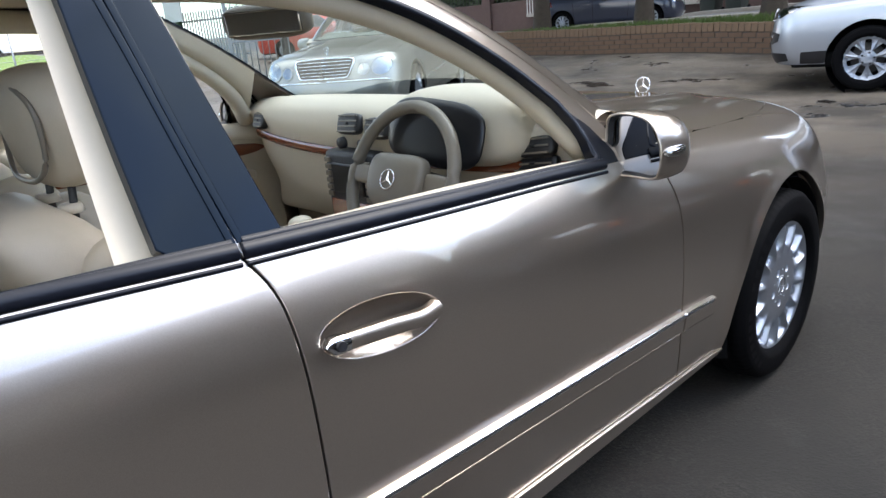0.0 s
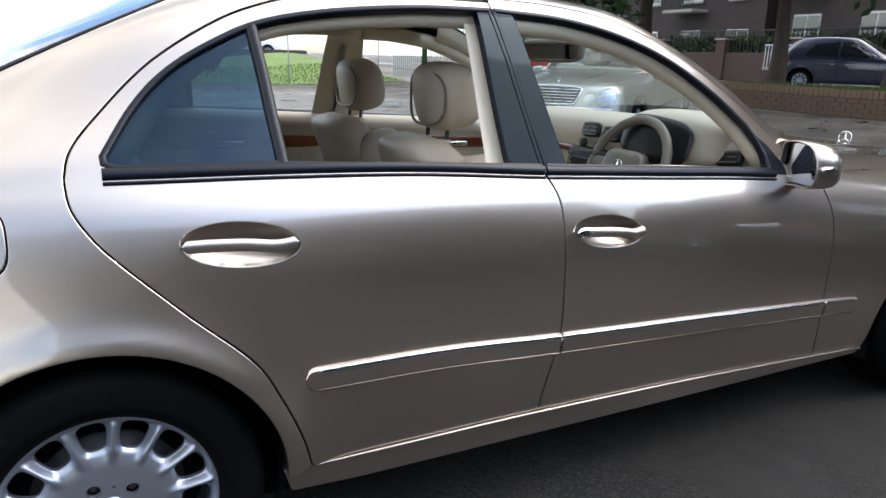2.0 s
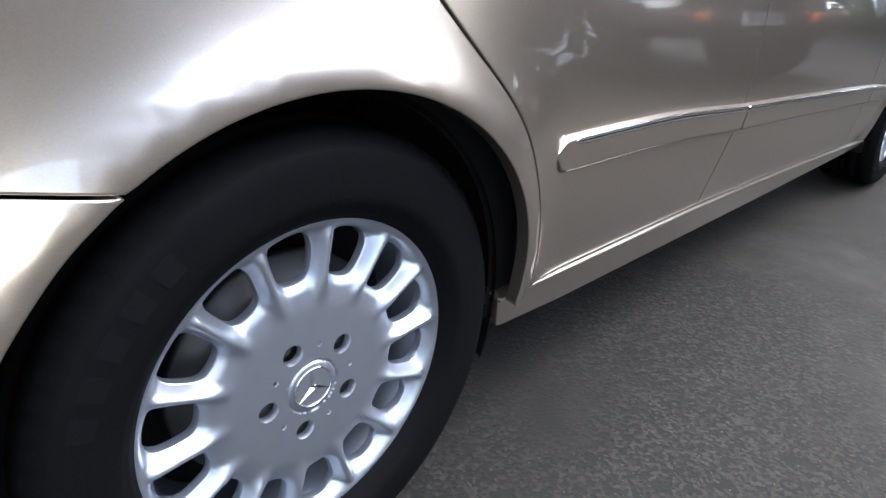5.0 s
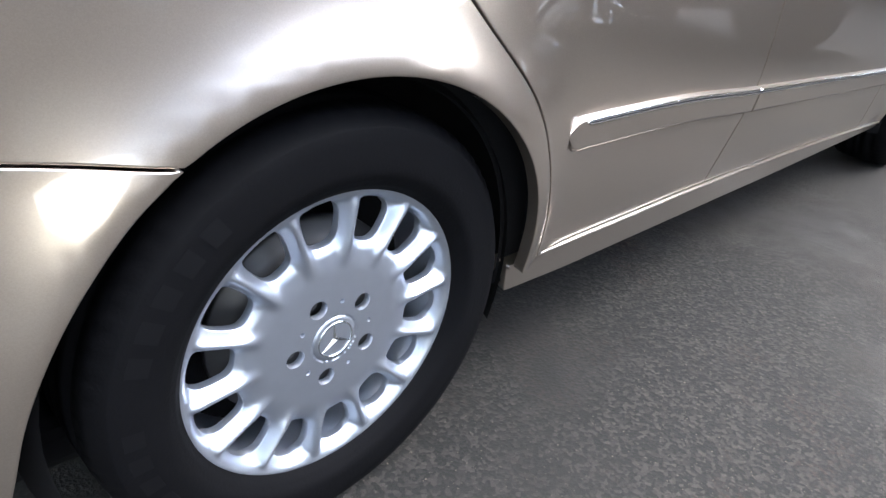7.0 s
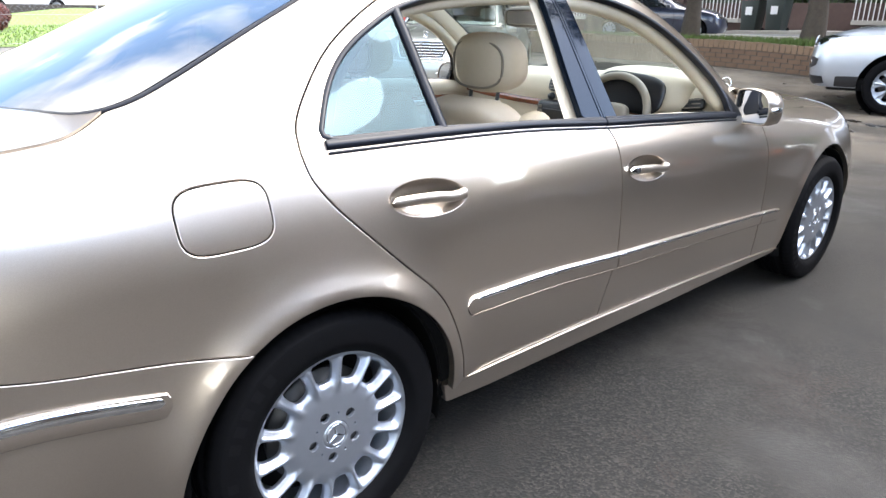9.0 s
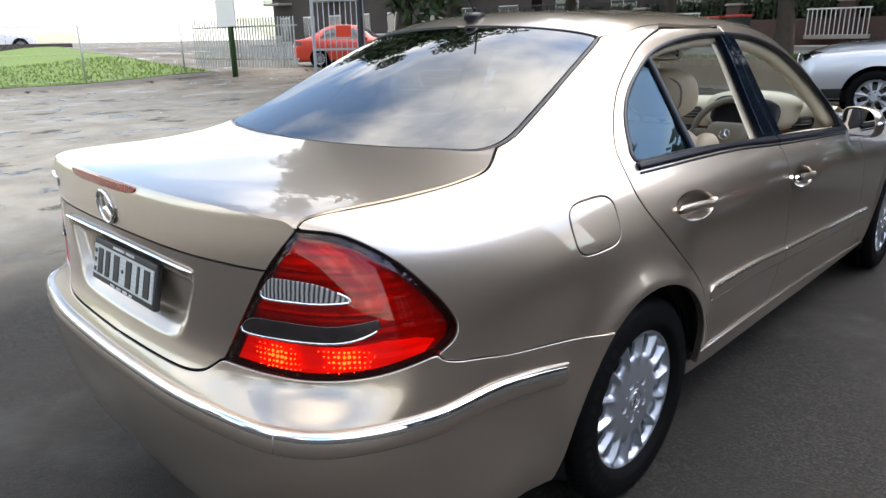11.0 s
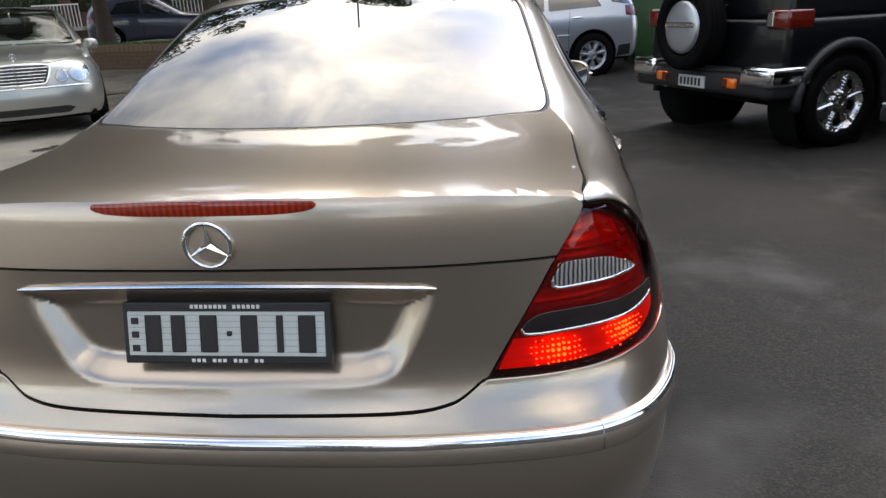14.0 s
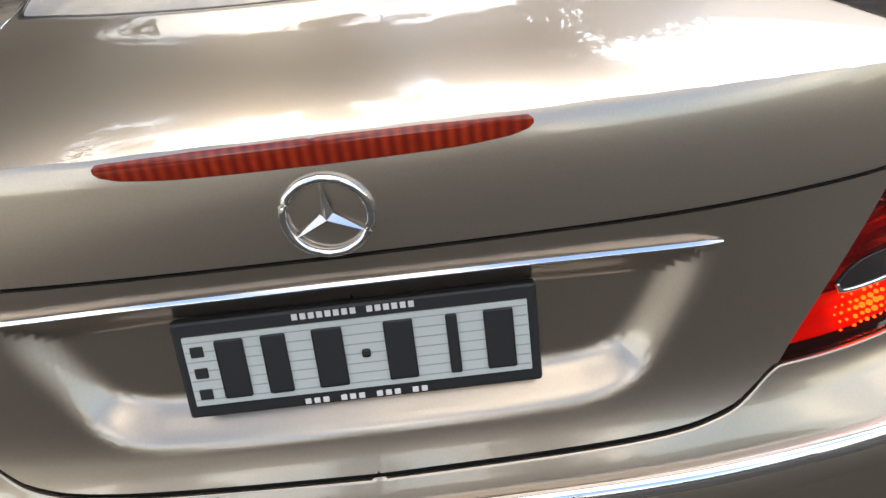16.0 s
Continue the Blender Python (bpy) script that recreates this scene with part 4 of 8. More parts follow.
sheet_part("bonnet", halves(SK, UP, [hood_loop], 0.02, hood_folds, gap=.002, rim=.015), M_PAINT, car)
cowl_loop = np.concatenate([SCREEN_LOW[::-1], [(.70, 2.16)], [(.5, 2.236), (.25, 2.281), (0, 2.296)]])
sheet_part("scuttle_grille", halves(SK, UP, [cowl_loop], 0.02, -.012, rim=0, soft=0), M_DARKPLASTIC, car)
fend_top = np.array([SK.meet(*FL(a, b)[:2])[0] for a, b in curve([(2.04, .905), (2.25, .893), (2.5, .882), (2.8, .862), (3.1, .835), (3.28, .80)])])
gutter = np.concatenate([fend_top[:, :2], hood_side[(hood_side[:, 1] < 3.3)][::-1] + (.003, 0), [(.70, 2.14), (.752, 2.03)]])
both("fender_top", lay(SK, UP, [gutter], 0.02, 0.0, gap=0, soft=0, rim=.006), M_PAINT)

# ---------------------------------------------------------------- nose: bumper, lamps and grille
NO = SK.ahead
cap_loop = np.array([(0, 3.15), (.60, 3.15), (.74, 3.18), (.735, 3.30), (.69, 3.42), (.60, 3.52), (.45, 3.585), (.25, 3.62), (0, 3.635)])
sheet_part("nose_cap", halves(SK, UP, [cap_loop], 0.03, -.007, rim=0, soft=0), M_PAINT, car)
bump_nose = np.concatenate([[(0, .56), (.30, .565), (.62, .575), (.74, .56)], curve([(.74, .56), (.785, .50), (.785, .30), (.76, .215)]), [(0, .21)]])
sheet_part("front_bumper", halves(SK, NO, [bump_nose], 0.03, 0.0, gap=.002, rim=.03), M_PAINT, car)
sheet_part("air_intake", halves(SK, NO, [np.array([(0, .33), (.45, .33), (.52, .30), (.45, .25), (0, .25)])], 0.03, .003, rim=.01), M_DARKPLASTIC, car)
both("front_corner", lay(SK, FL, [np.concatenate([arc(2.853, .305, .385, -12, 8), [(3.30, .42), (3.36, .60), (3.34, .72), (3.28, .80), (3.40, .80), (3.52, .70), (3.56, .55), (3.56, .35), (3.5, .21), (3.25, .20)]])], .02, arch_lip, gap=0, soft=0), M_PAINT)
nose_fill = np.concatenate([[(0, .80), (.2, .795), (.42, .77), (.58, .735)], curve([(.58, .735), (.70, .69), (.74, .63), (.72, .575)]), [(.3, .567), (0, .562)]])
sheet_part("nose_panel", halves(SK, NO, [nose_fill], 0.02, -.004, rim=.01), M_PAINT, car)
for cx, cz, a, b in ((.632, .675, .106, .095), (.448, .657, .069, .067)):
    loop = ellipse(cx, cz, a, b, .05)
    both("headlamp", lay(SK, NO, [loop], .02, .004, rim=.02), M_HEADLAMP, "round headlamp")
    both("lamp_glass", lay(SK, NO, [ellipse(cx, cz, a * .97, b * .97, .05)], .02, lambda q, cx=cx, cz=cz, a=a: .012 + .02 * np.clip(1 - ((q[:, 0] - cx)**2 + (q[:, 1] - cz)**2) / (a * a), 0, 1), rim=0, soft=0), M_LENS)
    inner = [SK.meet(*NO(p[0], p[1])[:2]) for p in np.concatenate([loop, loop[:1]])[::2]]
    both("lamp_ring", bead([p for p, n in inner], [n for p, n in inner], .012, .010), M_PAINT)
grille_loop = np.concatenate([[(0, .790), (.28, .782)], curve([(.330, .770), (.342, .740), (.285, .60), (.235, .582)]), [(0, .578)]])
sheet_part("grille", halves(SK, NO, [grille_loop], .02, .004, rim=.01), M_DARKPLASTIC, car)
for k in range(5):
    z = .615 + .034 * k
    w = .262 + .014 * k
    pts = [(-w, z), (-w * .5, z), (0, z), (w * .5, z), (w, z)]
    sheet_part("grille_bar", bead(*along(SK, NO, pts, .03, lift=.006), .010, .010), M_CHROME, car)
full = np.concatenate([grille_loop, (grille_loop * (-1, 1))[::-1]])
ring = [SK.meet(*NO(p[0], p[1])[:2]) for p in np.concatenate([full, full[:1]])]
part("grille_mark", box(-.006, .006, 3.60, 3.70, .585, .785, .003), M_CHROME, car)
sheet_part("grille_frame", bead([p for p, n in ring], [n for p, n in ring], .020, .018), M_CHROME, car)
both("front_strip", bead(*along(SK, NO, [(.02, .545), (.3, .545), (.6, .54), (.72, .53)], .03, lift=.0), .018, .012, taper=.02), M_CHROME)

# ---------------------------------------------------------------- windows' trim, pillars, belt mouldings
k = len(WIN_R) - 4
for pts in (np.concatenate([WIN_R[k:], WIN_R[:k - 2]]), WIN_F[:-2]):
    v, n = along(SK, FL, pts, .018, lift=-.004, smooth=False)
    both("window_trim", bead(v, n, .015, .009, .012), M_TRIM)
for pts in ([(.9925, 1.352), (1.0105, 1.22), (1.0245, 1.10), (1.0405, .972)], [(1.0065, 1.352), (1.0195, 1.24), (1.0355, 1.10), (1.0535, .972)]):
    v, n = along(SK, FL, pts, .02, lift=-.003, smooth=False)
    both("pillar_edge", bead(v, n, .012, .005, .010, flat=True), M_PILLAR)
BELT_R = [(.052, 1.000), (.387, .996), (.70, .986), (1.042, .962)]
BELT_F = [(1.050, .961), (1.4, .941), (1.7, .924), (1.885, .911)]
for name, pts in (("belt_strip", BELT_R), ("belt_strip", BELT_F)):
    both(name, bead(*along(SK, FL, pts, .02, lift=-.002), .024, .013, .012), M_TRIM)
    both("belt_lip", bead(*along(SK, FL, [(a, b - .0165) for a, b in pts], .02, lift=0), .007, .006, .006), M_TRIM)
pill_r = np.array([(.955, 1.352), (.950, 1.22), (.947, 1.10), (.946, .982), (1.0405, .972), (1.0215, 1.12), (1.008, 1.24), (.994, 1.352)])
pill_f = np.array([(1.003, 1.352), (1.018, 1.24), (1.034, 1.10), (1.053, .972), (1.118, .970), (1.098, 1.10), (1.080, 1.22), (1.062, 1.345)])
both("pillar_cover", lay(SK, FL, [pill_r], .03, .0, rim=.02), M_PILLAR, "gloss black pillar cover")
both("pillar_cover", lay(SK, FL, [pill_f], .03, .0, rim=.02), M_PILLAR, "gloss black pillar cover")
# rear quarter light and its post
post = [(.377, 1.286), (.386, 1.19), (.392, 1.09), (.398, 1.006)]
both("window_post", bead(*along(SK, FL, post, .02, lift=-.006), .026, .012, .012), M_TRIM)
q_loop = np.concatenate([curve([(.055, 1.020), (.122, 1.116), (.195, 1.186), (.289, 1.243), (.378, 1.284)]), [(.386, 1.19), (.392, 1.09), (.396, 1.006)]])
both("quarter_light", lay(SK, FL, [q_loop], .03, -.006, rim=0, soft=0), M_QUARTER, "fixed tinted quarter light")
# mirror triangle at the front pillar
both("mirror_sail", lay(SK, FL, [np.array([(1.86, .935), (1.868, 1.0), (1.845, 1.03), (1.90, .99), (1.945, .93), (1.945, .905), (1.88, .91)])], .02, .002, rim=.02), M_TRIM)

# ---------------------------------------------------------------- door handles in their bowls
for (cy, cz, a, b), tilt, keyed in ((HANDLE_R, -.07, False), (HANDLE_F, -.10, True)):
    def bowl(q, cy=cy, cz=cz, a=a, b=b, tilt=tilt):
        r2 = ((q[:, 0] - cy) / a) ** 2 + ((q[:, 1] - cz - (q[:, 0] - cy) * tilt) / b) ** 2
        return -0.030 * np.clip(1 - r2, 0, 1) ** .7
    both("handle_bowl", lay(SK, FL, [ellipse(cy, cz, a, b, tilt)], .007, bowl, rim=0, soft=0), M_PAINT)
    hv, hn = along(SK, FL, [(cy - a * .98, cz - a * .98 * -.0 - .004 - tilt * a * .9), (cy - a * .55, cz - .001 - tilt * a * .5), (cy, cz), (cy + a * .55, cz - .002 + tilt * a * .6), (cy + a * .95, cz + .004 + tilt * a * .9)], .008, lift=.006)
    bow = np.sin(np.linspace(0, math.pi, len(hv)))[:, None]
    sheet = bead(hv + hn * (.014 * bow), hn, .026, .013, .010, taper=.012)
    both("door_handle", sheet, M_PAINT, "body-coloured pull handle")
    if keyed:
        k = int(len(hv) * .22)
        both("handle_cap", bead((hv + hn * (.014 * bow))[:k + 1] + hn[:k + 1] * .0012, hn[:k + 1], .028, .0135, .010, taper=.014), M_CHROME, "chrome key cap")
        kp, kn = hv[k - 3] + hn[k - 3] * (.016 + .014 * float(bow[k - 3, 0])), hn[k - 3]
        q = Vector(kn).to_track_quat("Z", "Y").to_matrix().to_4x4()
        for s in (1,):
            bm = bmesh.new()
            bmesh.ops.create_cone(bm, cap_ends=True, segments=24, radius1=.0085, radius2=.0075, depth=.004, matrix=Matrix.Translation(kp) @ q)
            part("key_lock", bm, M_DARKPLASTIC, car, "round key lock")
    e = int(len(hv) * .86)
    both("handle_end", bead((hv + hn * (.014 * bow))[e:] + hn[e:] * .0008, hn[e:], .0275, .0135, .010, taper=.012), M_PAINT)

# ---------------------------------------------------------------- side mouldings with chrome inlays
MOLD = [(.412, .547), (.75, .5415), (1.083, .520), (1.6, .493), (2.150, .460), (2.335, .445)]


def mold_line(y0, y1, dz=0.0):
    c = curve(MOLD, .02)
    ys = np.linspace(y0, y1, max(int((y1 - y0) / .008), 8))
    return np.stack([ys, np.interp(ys, c[:, 0], c[:, 1]) + dz], axis=1)


for y0, y1 in ((.405, 1.0775), (1.0885, 2.148), (2.1585, 2.338)):
    v, n = along(SK, FL, mold_line(y0, y1, -.004), .008, smooth=False)
    both("side_moulding", bead(v, n, .058, .011, .006, taper=.022, ends=(y0 < 1, y1 > 2.3), flat=True), M_PAINT, "body-coloured rub strip")
    a, b = y0 + (.03 if y0 < 1 else 0), y1 - (.02 if y1 > 2.3 else 0)
    v, n = along(SK, FL, mold_line(a, b, .0165), .008, lift=.0102, smooth=False)
    both("moulding_chrome", bead(v, n, .0110, .0028, .004, taper=.02, ends=(y0 < 1, y1 > 2.3), flat=True), M_CHROME)
    both("moulding_groove", bead(v + n * .0028, n, .0026, .0006, .002, taper=.02, ends=(y0 < 1, y1 > 2.3)), M_TRIM)
# rear bumper strip: chrome on top of a painted moulding, in three lengths
BM = [(-.362, .553), (-.56, .586), (U(.841, -.809), .599), (U(.79, -.935), .601), (U(.738, -.996), .599), (U(.655, -1.05), .599)]
v, n = along(SK, FL, BM, .02)
v = v + n * corner_swell(curve(BM, .02))[:, None]
both("bumper_moulding", bead(v, n, .056, .014, .006, taper=.02, ends=(True, False)), M_PAINT, "painted bumper rub strip")
BM_UP = [(a - .012 if i == 0 else a, b + .011) for i, (a, b) in enumerate(BM)]
v, n = along(SK, FL, BM_UP, .02, lift=.006)
v = v + n * corner_swell(curve(BM_UP, .02))[:, None]
both("bumper_chrome", bead(v, n, .024, .010, .006, taper=.012, ends=(True, False)), M_CHROME, "chrome bumper strip")
mid = [(U(.655, -1.05) - .0025, .599)] + [(U(x, -1.1), z) for x, z in ((.45, .603), (.22, .603), (0, .602))]
v, n = along(SK, FL, mid, .02)
v = v + n * corner_swell(curve(mid, .02))[:, None]
mv, mn = v * (-1, 1, 1), n * (-1, 1, 1)
v, n = np.concatenate([v[:-1], mv[::-1]]), np.concatenate([n[:-1], mn[::-1]])
sheet_part("bumper_moulding", bead(v, n, .056, .014, .006), M_PAINT, car, "painted bumper rub strip")
mid_up = [(u, z + .011) for u, z in mid]
v, n = along(SK, FL, mid_up, .02, lift=.006)
v = v + n * corner_swell(curve(mid_up, .02))[:, None]
mv, mn = v * (-1, 1, 1), n * (-1, 1, 1)
v, n = np.concatenate([v[:-1], mv[::-1]]), np.concatenate([n[:-1], mn[::-1]])
sheet_part("bumper_chrome", bead(v, n, .024, .010, .006), M_CHROME, car, "chrome bumper strip")

# ---------------------------------------------------------------- tail lamps
lamp_loop = np.concatenate([LAMP_UP, LAMP_LOW[1:], LAMP_IN[1:-1]])
clear_up = curve([(U(.582, -1.03), .873), (U(.598, -1.02), .909), (U(.618, -1.01), .9135), (U(.681, -.972), .906), (U(.717, -.943), .889), (U(.737, -.925), .872), (U(.70, -.96), .8665), (U(.64, -1.0), .868)], closed=True)
smoke = curve([(U(.531, -1.048), .791), (U(.553, -1.042), .822), (U(.622, -1.014), .826), (U(.709, -.961), .822), (U(.748, -.926), .827), (U(.775, -.892), .832), (U(.779, -.891), .816), (U(.757, -.921), .798), (U(.718, -.958), .788), (U(.62, -1.015), .788)], closed=True)
l_in = lamp_loop - outward(lamp_loop) * .003


def lens_round(q):
    d = np.clip(reach(l_in, q) / .02, 0, 1)
    return -.003 + .006 * (1 - (1 - d) ** 2)


def ribs(q):
    return -.028 + .003 * np.abs(((q[:, 1] - .70) / .0125) % 1 - .5)


for s in (1, -1):
    def put(name, sheet, mat, label="", under=None):
        return sheet_part(name, sheet if s == 1 else mirrored(sheet), mat, under or lamp, label)
    lamp = put("tail_lamp", lay(SK, FL, [l_in], .008, ribs, rim=0, soft=0), M_REDCORE, "red tail lamp with clear and smoked bands, lower part lit", car)
    put("red_lens", lay(SK, FL, [l_in], .012, lens_round, rim=.03, soft=0), M_REDLENS)
    put("clear_lens", lay(SK, FL, [clear_up], .008, .0040, rim=.004, soft=.001), M_RIBBED, "clear ribbed reversing lamp")
    put("smoked_lens", lay(SK, FL, [smoke], .008, .0040, rim=.004, soft=.001), M_SMOKE, "smoked indicator band")
    for loop, seg in ((clear_up, slice(None)), (smoke, slice(None))):
        closed = np.concatenate([loop, loop[:1]])
        up = closed[:, 1] > loop[:, 1].mean() + .004
        first = int(np.argmax(~up & np.roll(up, 1)))
        low = np.roll(loop, -first, axis=0)
        low = low[low[:, 1] <= loop[:, 1].mean() + .004]
        v, n = along(SK, FL, low, .01, lift=.004, smooth=False)
        put("chrome_line", bead(v, n, .0045, .0022, .002), M_CHROME)
    lit = np.concatenate([[(U(.52, -1.05), .772), (U(.62, -1.015), .772), (U(.72, -.957), .772), (-.90, .782), (-.83, .776), (-.79, .765)], [(u, z + .008) for u, z in LAMP_LOW if z > 0][2:-2]])
    put("lit_segment", lay(SK, FL, [lit], .008, lambda q: ribs(q) + .006, rim=0, soft=0), M_TAILGLOW)
    top = np.array([(U(.60, -1.02), .930), (U(.632, -.99), .985), (-1.02, .985), (-.975, .965), (-.955, .925), (-1.0, .922)])
    put("upper_reflector", lay(SK, FL, [top], .008, lambda q: ribs(q) + .006, rim=0, soft=0), M_UPPERRED)
    mid_band = np.array([(U(.545, -1.045), .836), (U(.575, -1.035), .862), (-1.02, .858), (-.94, .862), (-.90, .880), (-.875, .868), (-.91, .842), (-1.0, .836)])
    put("middle_reflector", lay(SK, FL, [mid_band], .008, lambda q: ribs(q) + .006, rim=0, soft=0), M_UPPERRED)
    # rows of reflector facets that glow themselves, in place of two bulbs' mirrored light
    rnd = random.Random(5)
    for row in range(5):
        for col in range(-19, 20):
            u, z = -1.05 + col * .0098, .7225 + row * .0105
            near = max(math.exp(-((u - cu) / .034) ** 2 - ((z - cz) / .022) ** 2) for cu, cz in ((-1.118, .742), (-.978, .750)))
            size = .0011 + .0036 * near * rnd.uniform(.55, 1.1)
            if near < .06 or (near < .3 and rnd.random() < .4):
                continue
            p, n_ = SK.meet(*FL(u + rnd.uniform(-.0012, .0012), z + rnd.uniform(-.001, .001))[:2])
            bm = bmesh.new()
            bmesh.ops.create_icosphere(bm, subdivisions=1, radius=size, matrix=Matrix.Translation((p - n_ * .014) * (s, 1, 1)))
            part("glowing_facet", bm, M_FACET, lamp, smooth=True)

# high brake light, badge, model lettering, plate and its handle strip
brk = np.concatenate([curve([(U(0, -1.1), 1.030), (U(.12, -1.1), 1.0315), (U(.175, -1.1), 1.036)]), curve([(U(.191, -1.1), 1.041), (U(.197, -1.1), 1.047), (U(.190, -1.1), 1.0525)]), [(U(.1, -1.1), 1.0545), (U(0, -1.1), 1.055)]])
sheet_part("brake_light", halves(SK, FL, [brk], .01, .003, rim=.006, soft=.001), M_HIGHBRAKE, car, "slim red high brake light")
strip_line = [(U(x, -1.1), z) for x, z in ((.384, .889), (.25, .8955), (.1, .898), (0, .8985))]
v, n = along(SK, FL, strip_line, .02, lift=.003)
n = n + (0, 0, -1.4)
n /= np.linalg.norm(n, axis=1, keepdims=True)
mv, mn = v * (-1, 1, 1), n * (-1, 1, 1)
sheet_part("boot_handle", bead(np.concatenate([v[:-1], mv[::-1]]), np.concatenate([n[:-1], mn[::-1]]), .018, .003, .002, taper=.03, flat=True), M_CHROME, car, "chrome grip strip over the plate")


def star(radius, bar, depth, m, name, parent, label="", ring=None):
    """A ring with three pointed arms."""
    a = np.linspace(0, 2 * math.pi, 49)[:-1]
    ob = tube([tuple(m @ Vector((radius * math.cos(t), radius * math.sin(t), 0))) for t in a], ring or bar, M_CHROME, name, parent, label, closed=True, sides=10)
    for k in range(3):
        t = math.pi / 2 + k * 2 * math.pi / 3
        u, w = Vector((math.cos(t), math.sin(t), 0)), Vector((-math.sin(t), math.cos(t), 0))
        r = radius
        v = [u * r, w * bar * 1.3 + u * bar * .8, -w * bar * 1.3 + u * bar * .8, Vector((0, 0, depth)) + u * .0, -u * bar * .8, u * r + Vector((0, 0, depth * .2))]
        pts = [tuple(m @ p) for p in v]
        child("arm", mesh_of("arm", pts, [(0, 1, 5), (1, 3, 5), (0, 5, 2), (2, 5, 3), (1, 4, 3), (4, 2, 3)], M_CHROME, False), ob)
    return ob


bp, bn = SK.meet(*FL(U(0, -1.1), .978)[:2])
star(.0405, .0046, .007, Matrix.Translation(bp + bn * .005) @ Vector(bn).to_track_quat("Z", "Y").to_matrix().to_4x4(), "badge", car, "chrome ring badge with three arms")
# hood ornament
star(.034, .0030, .004, Matrix.Translation((0, 3.46, .878)) @ pose(0, 0, 0, 82, 0, 0), "hood_ornament", car, "chrome ring ornament on the bonnet", .0022)
bm = bmesh.new()
bmesh.ops.create_cone(bm, cap_ends=True, segments=20, radius1=.016, radius2=.006, depth=.02, matrix=Matrix.Translation((0, 3.46, .838)))
part("ornament_foot", bm, M_CHROME, car, smooth=True)
# chrome numerals at the boot's left, as plain bars
for x in (-.47, -.44, -.41, -.50):
    p, n = SK.meet(*SK.behind(x, .985)[:2])
    part("model_mark", box(-.009, .009, -.003, .003, -.014, .014, .002, m=Matrix.Translation(p + n * .003)), M_CHROME, car)

PLATE_Z, PLATE_Y = .805, -1.0795
PM = Matrix.Translation((0, PLATE_Y, PLATE_Z)) @ pose(0, 0, 0, -13, 0, 0)
plate = part("number_plate", box(-.194, .194, -.004, .012, -.057, .057, .004, m=PM), M_PLATEINK, car, "white number plate in a black dealer's frame")
part("plate_sheet", box(-.183, .183, -.0065, -.003, -.041, .040, .001, m=PM), M_PLATE, plate)
for k in range(7):
    z = -.034 + k * .0112
    part("plate_line", box(-.182, .182, -.0070, -.0064, z, z + .0012, m=PM), M_PLATELINE, plate)
for x0, w in ((-.149, .030), (-.100, .026), (-.046, .032), (.030, .031), (.096, .012), (.136, .031)):
    part("plate_character", box(x0, x0 + w, -.0082, -.0066, -.034, .034, .002, m=PM), M_PLATEINK, plate)
part("plate_character", box(.004, .013, -.0082, -.0066, -.004, .005, .002, m=PM), M_PLATEINK, plate)
for z in (-.033, -.008, .017):
    part("plate_mark", box(-.176, -.162, -.0078, -.0066, z, z + .012, .001, m=PM), M_PLATEINK, plate)
for k in range(15):
    if k != 8:
        part("frame_text", box(-.064 + k * .0088, -.0578 + k * .0088, -.0052, -.0041, .0455, .0525, .0005, m=PM), M_WHITEINK, plate)
for k in range(14):
    if k not in (3, 7, 11):
        part("frame_text", box(-.066 + k * .0098, -.0595 + k * .0098, -.0052, -.0041, -.0535, -.0470, .0005, m=PM), M_WHITEINK, plate)
for x in (-.115, .115):
    part("plate_lamp", box(x - .015, x + .015, -1.066, -1.058, .884, .890, .002), M_PLATELAMP, car, "warm number plate lamp")
# roof aerial
aer = blob_part("roof_aerial", (.022, .055, .020), Matrix.Translation((0, .262, 1.421)), M_TRIM, car, "short black roof aerial", e1=.8, e2=.9)
tube([(0, .27, 1.435), (0, .235, 1.475), (0, .19, 1.53)], .0035, M_TRIM, "aerial_rod", aer)

# ---------------------------------------------------------------- mirrors on the doors
MIRROR_FACE = curve([(-.078, -.064), (-.079, .0), (-.074, .050), (-.056, .064), (-.01, .068), (.040, .058), (.068, .030), (.078, -.010), (.074, -.046), (.056, -.064), (.0, -.067)], .008, True)


def mirror_rings(rings, m):
    """Skins between outlines of the mirror's face: (scale, depth, shift outwards)."""
    n = len(MIRROR_FACE)
    v = [tuple(m @ Vector((a * k + dx, y, b * k))) for k, y, dx in rings for a, b in MIRROR_FACE]
    f = [(i * n + j, i * n + (j + 1) % n, (i + 1) * n + (j + 1) % n, (i + 1) * n + j) for i in range(len(rings) - 1) for j in range(n)]
    return v, f


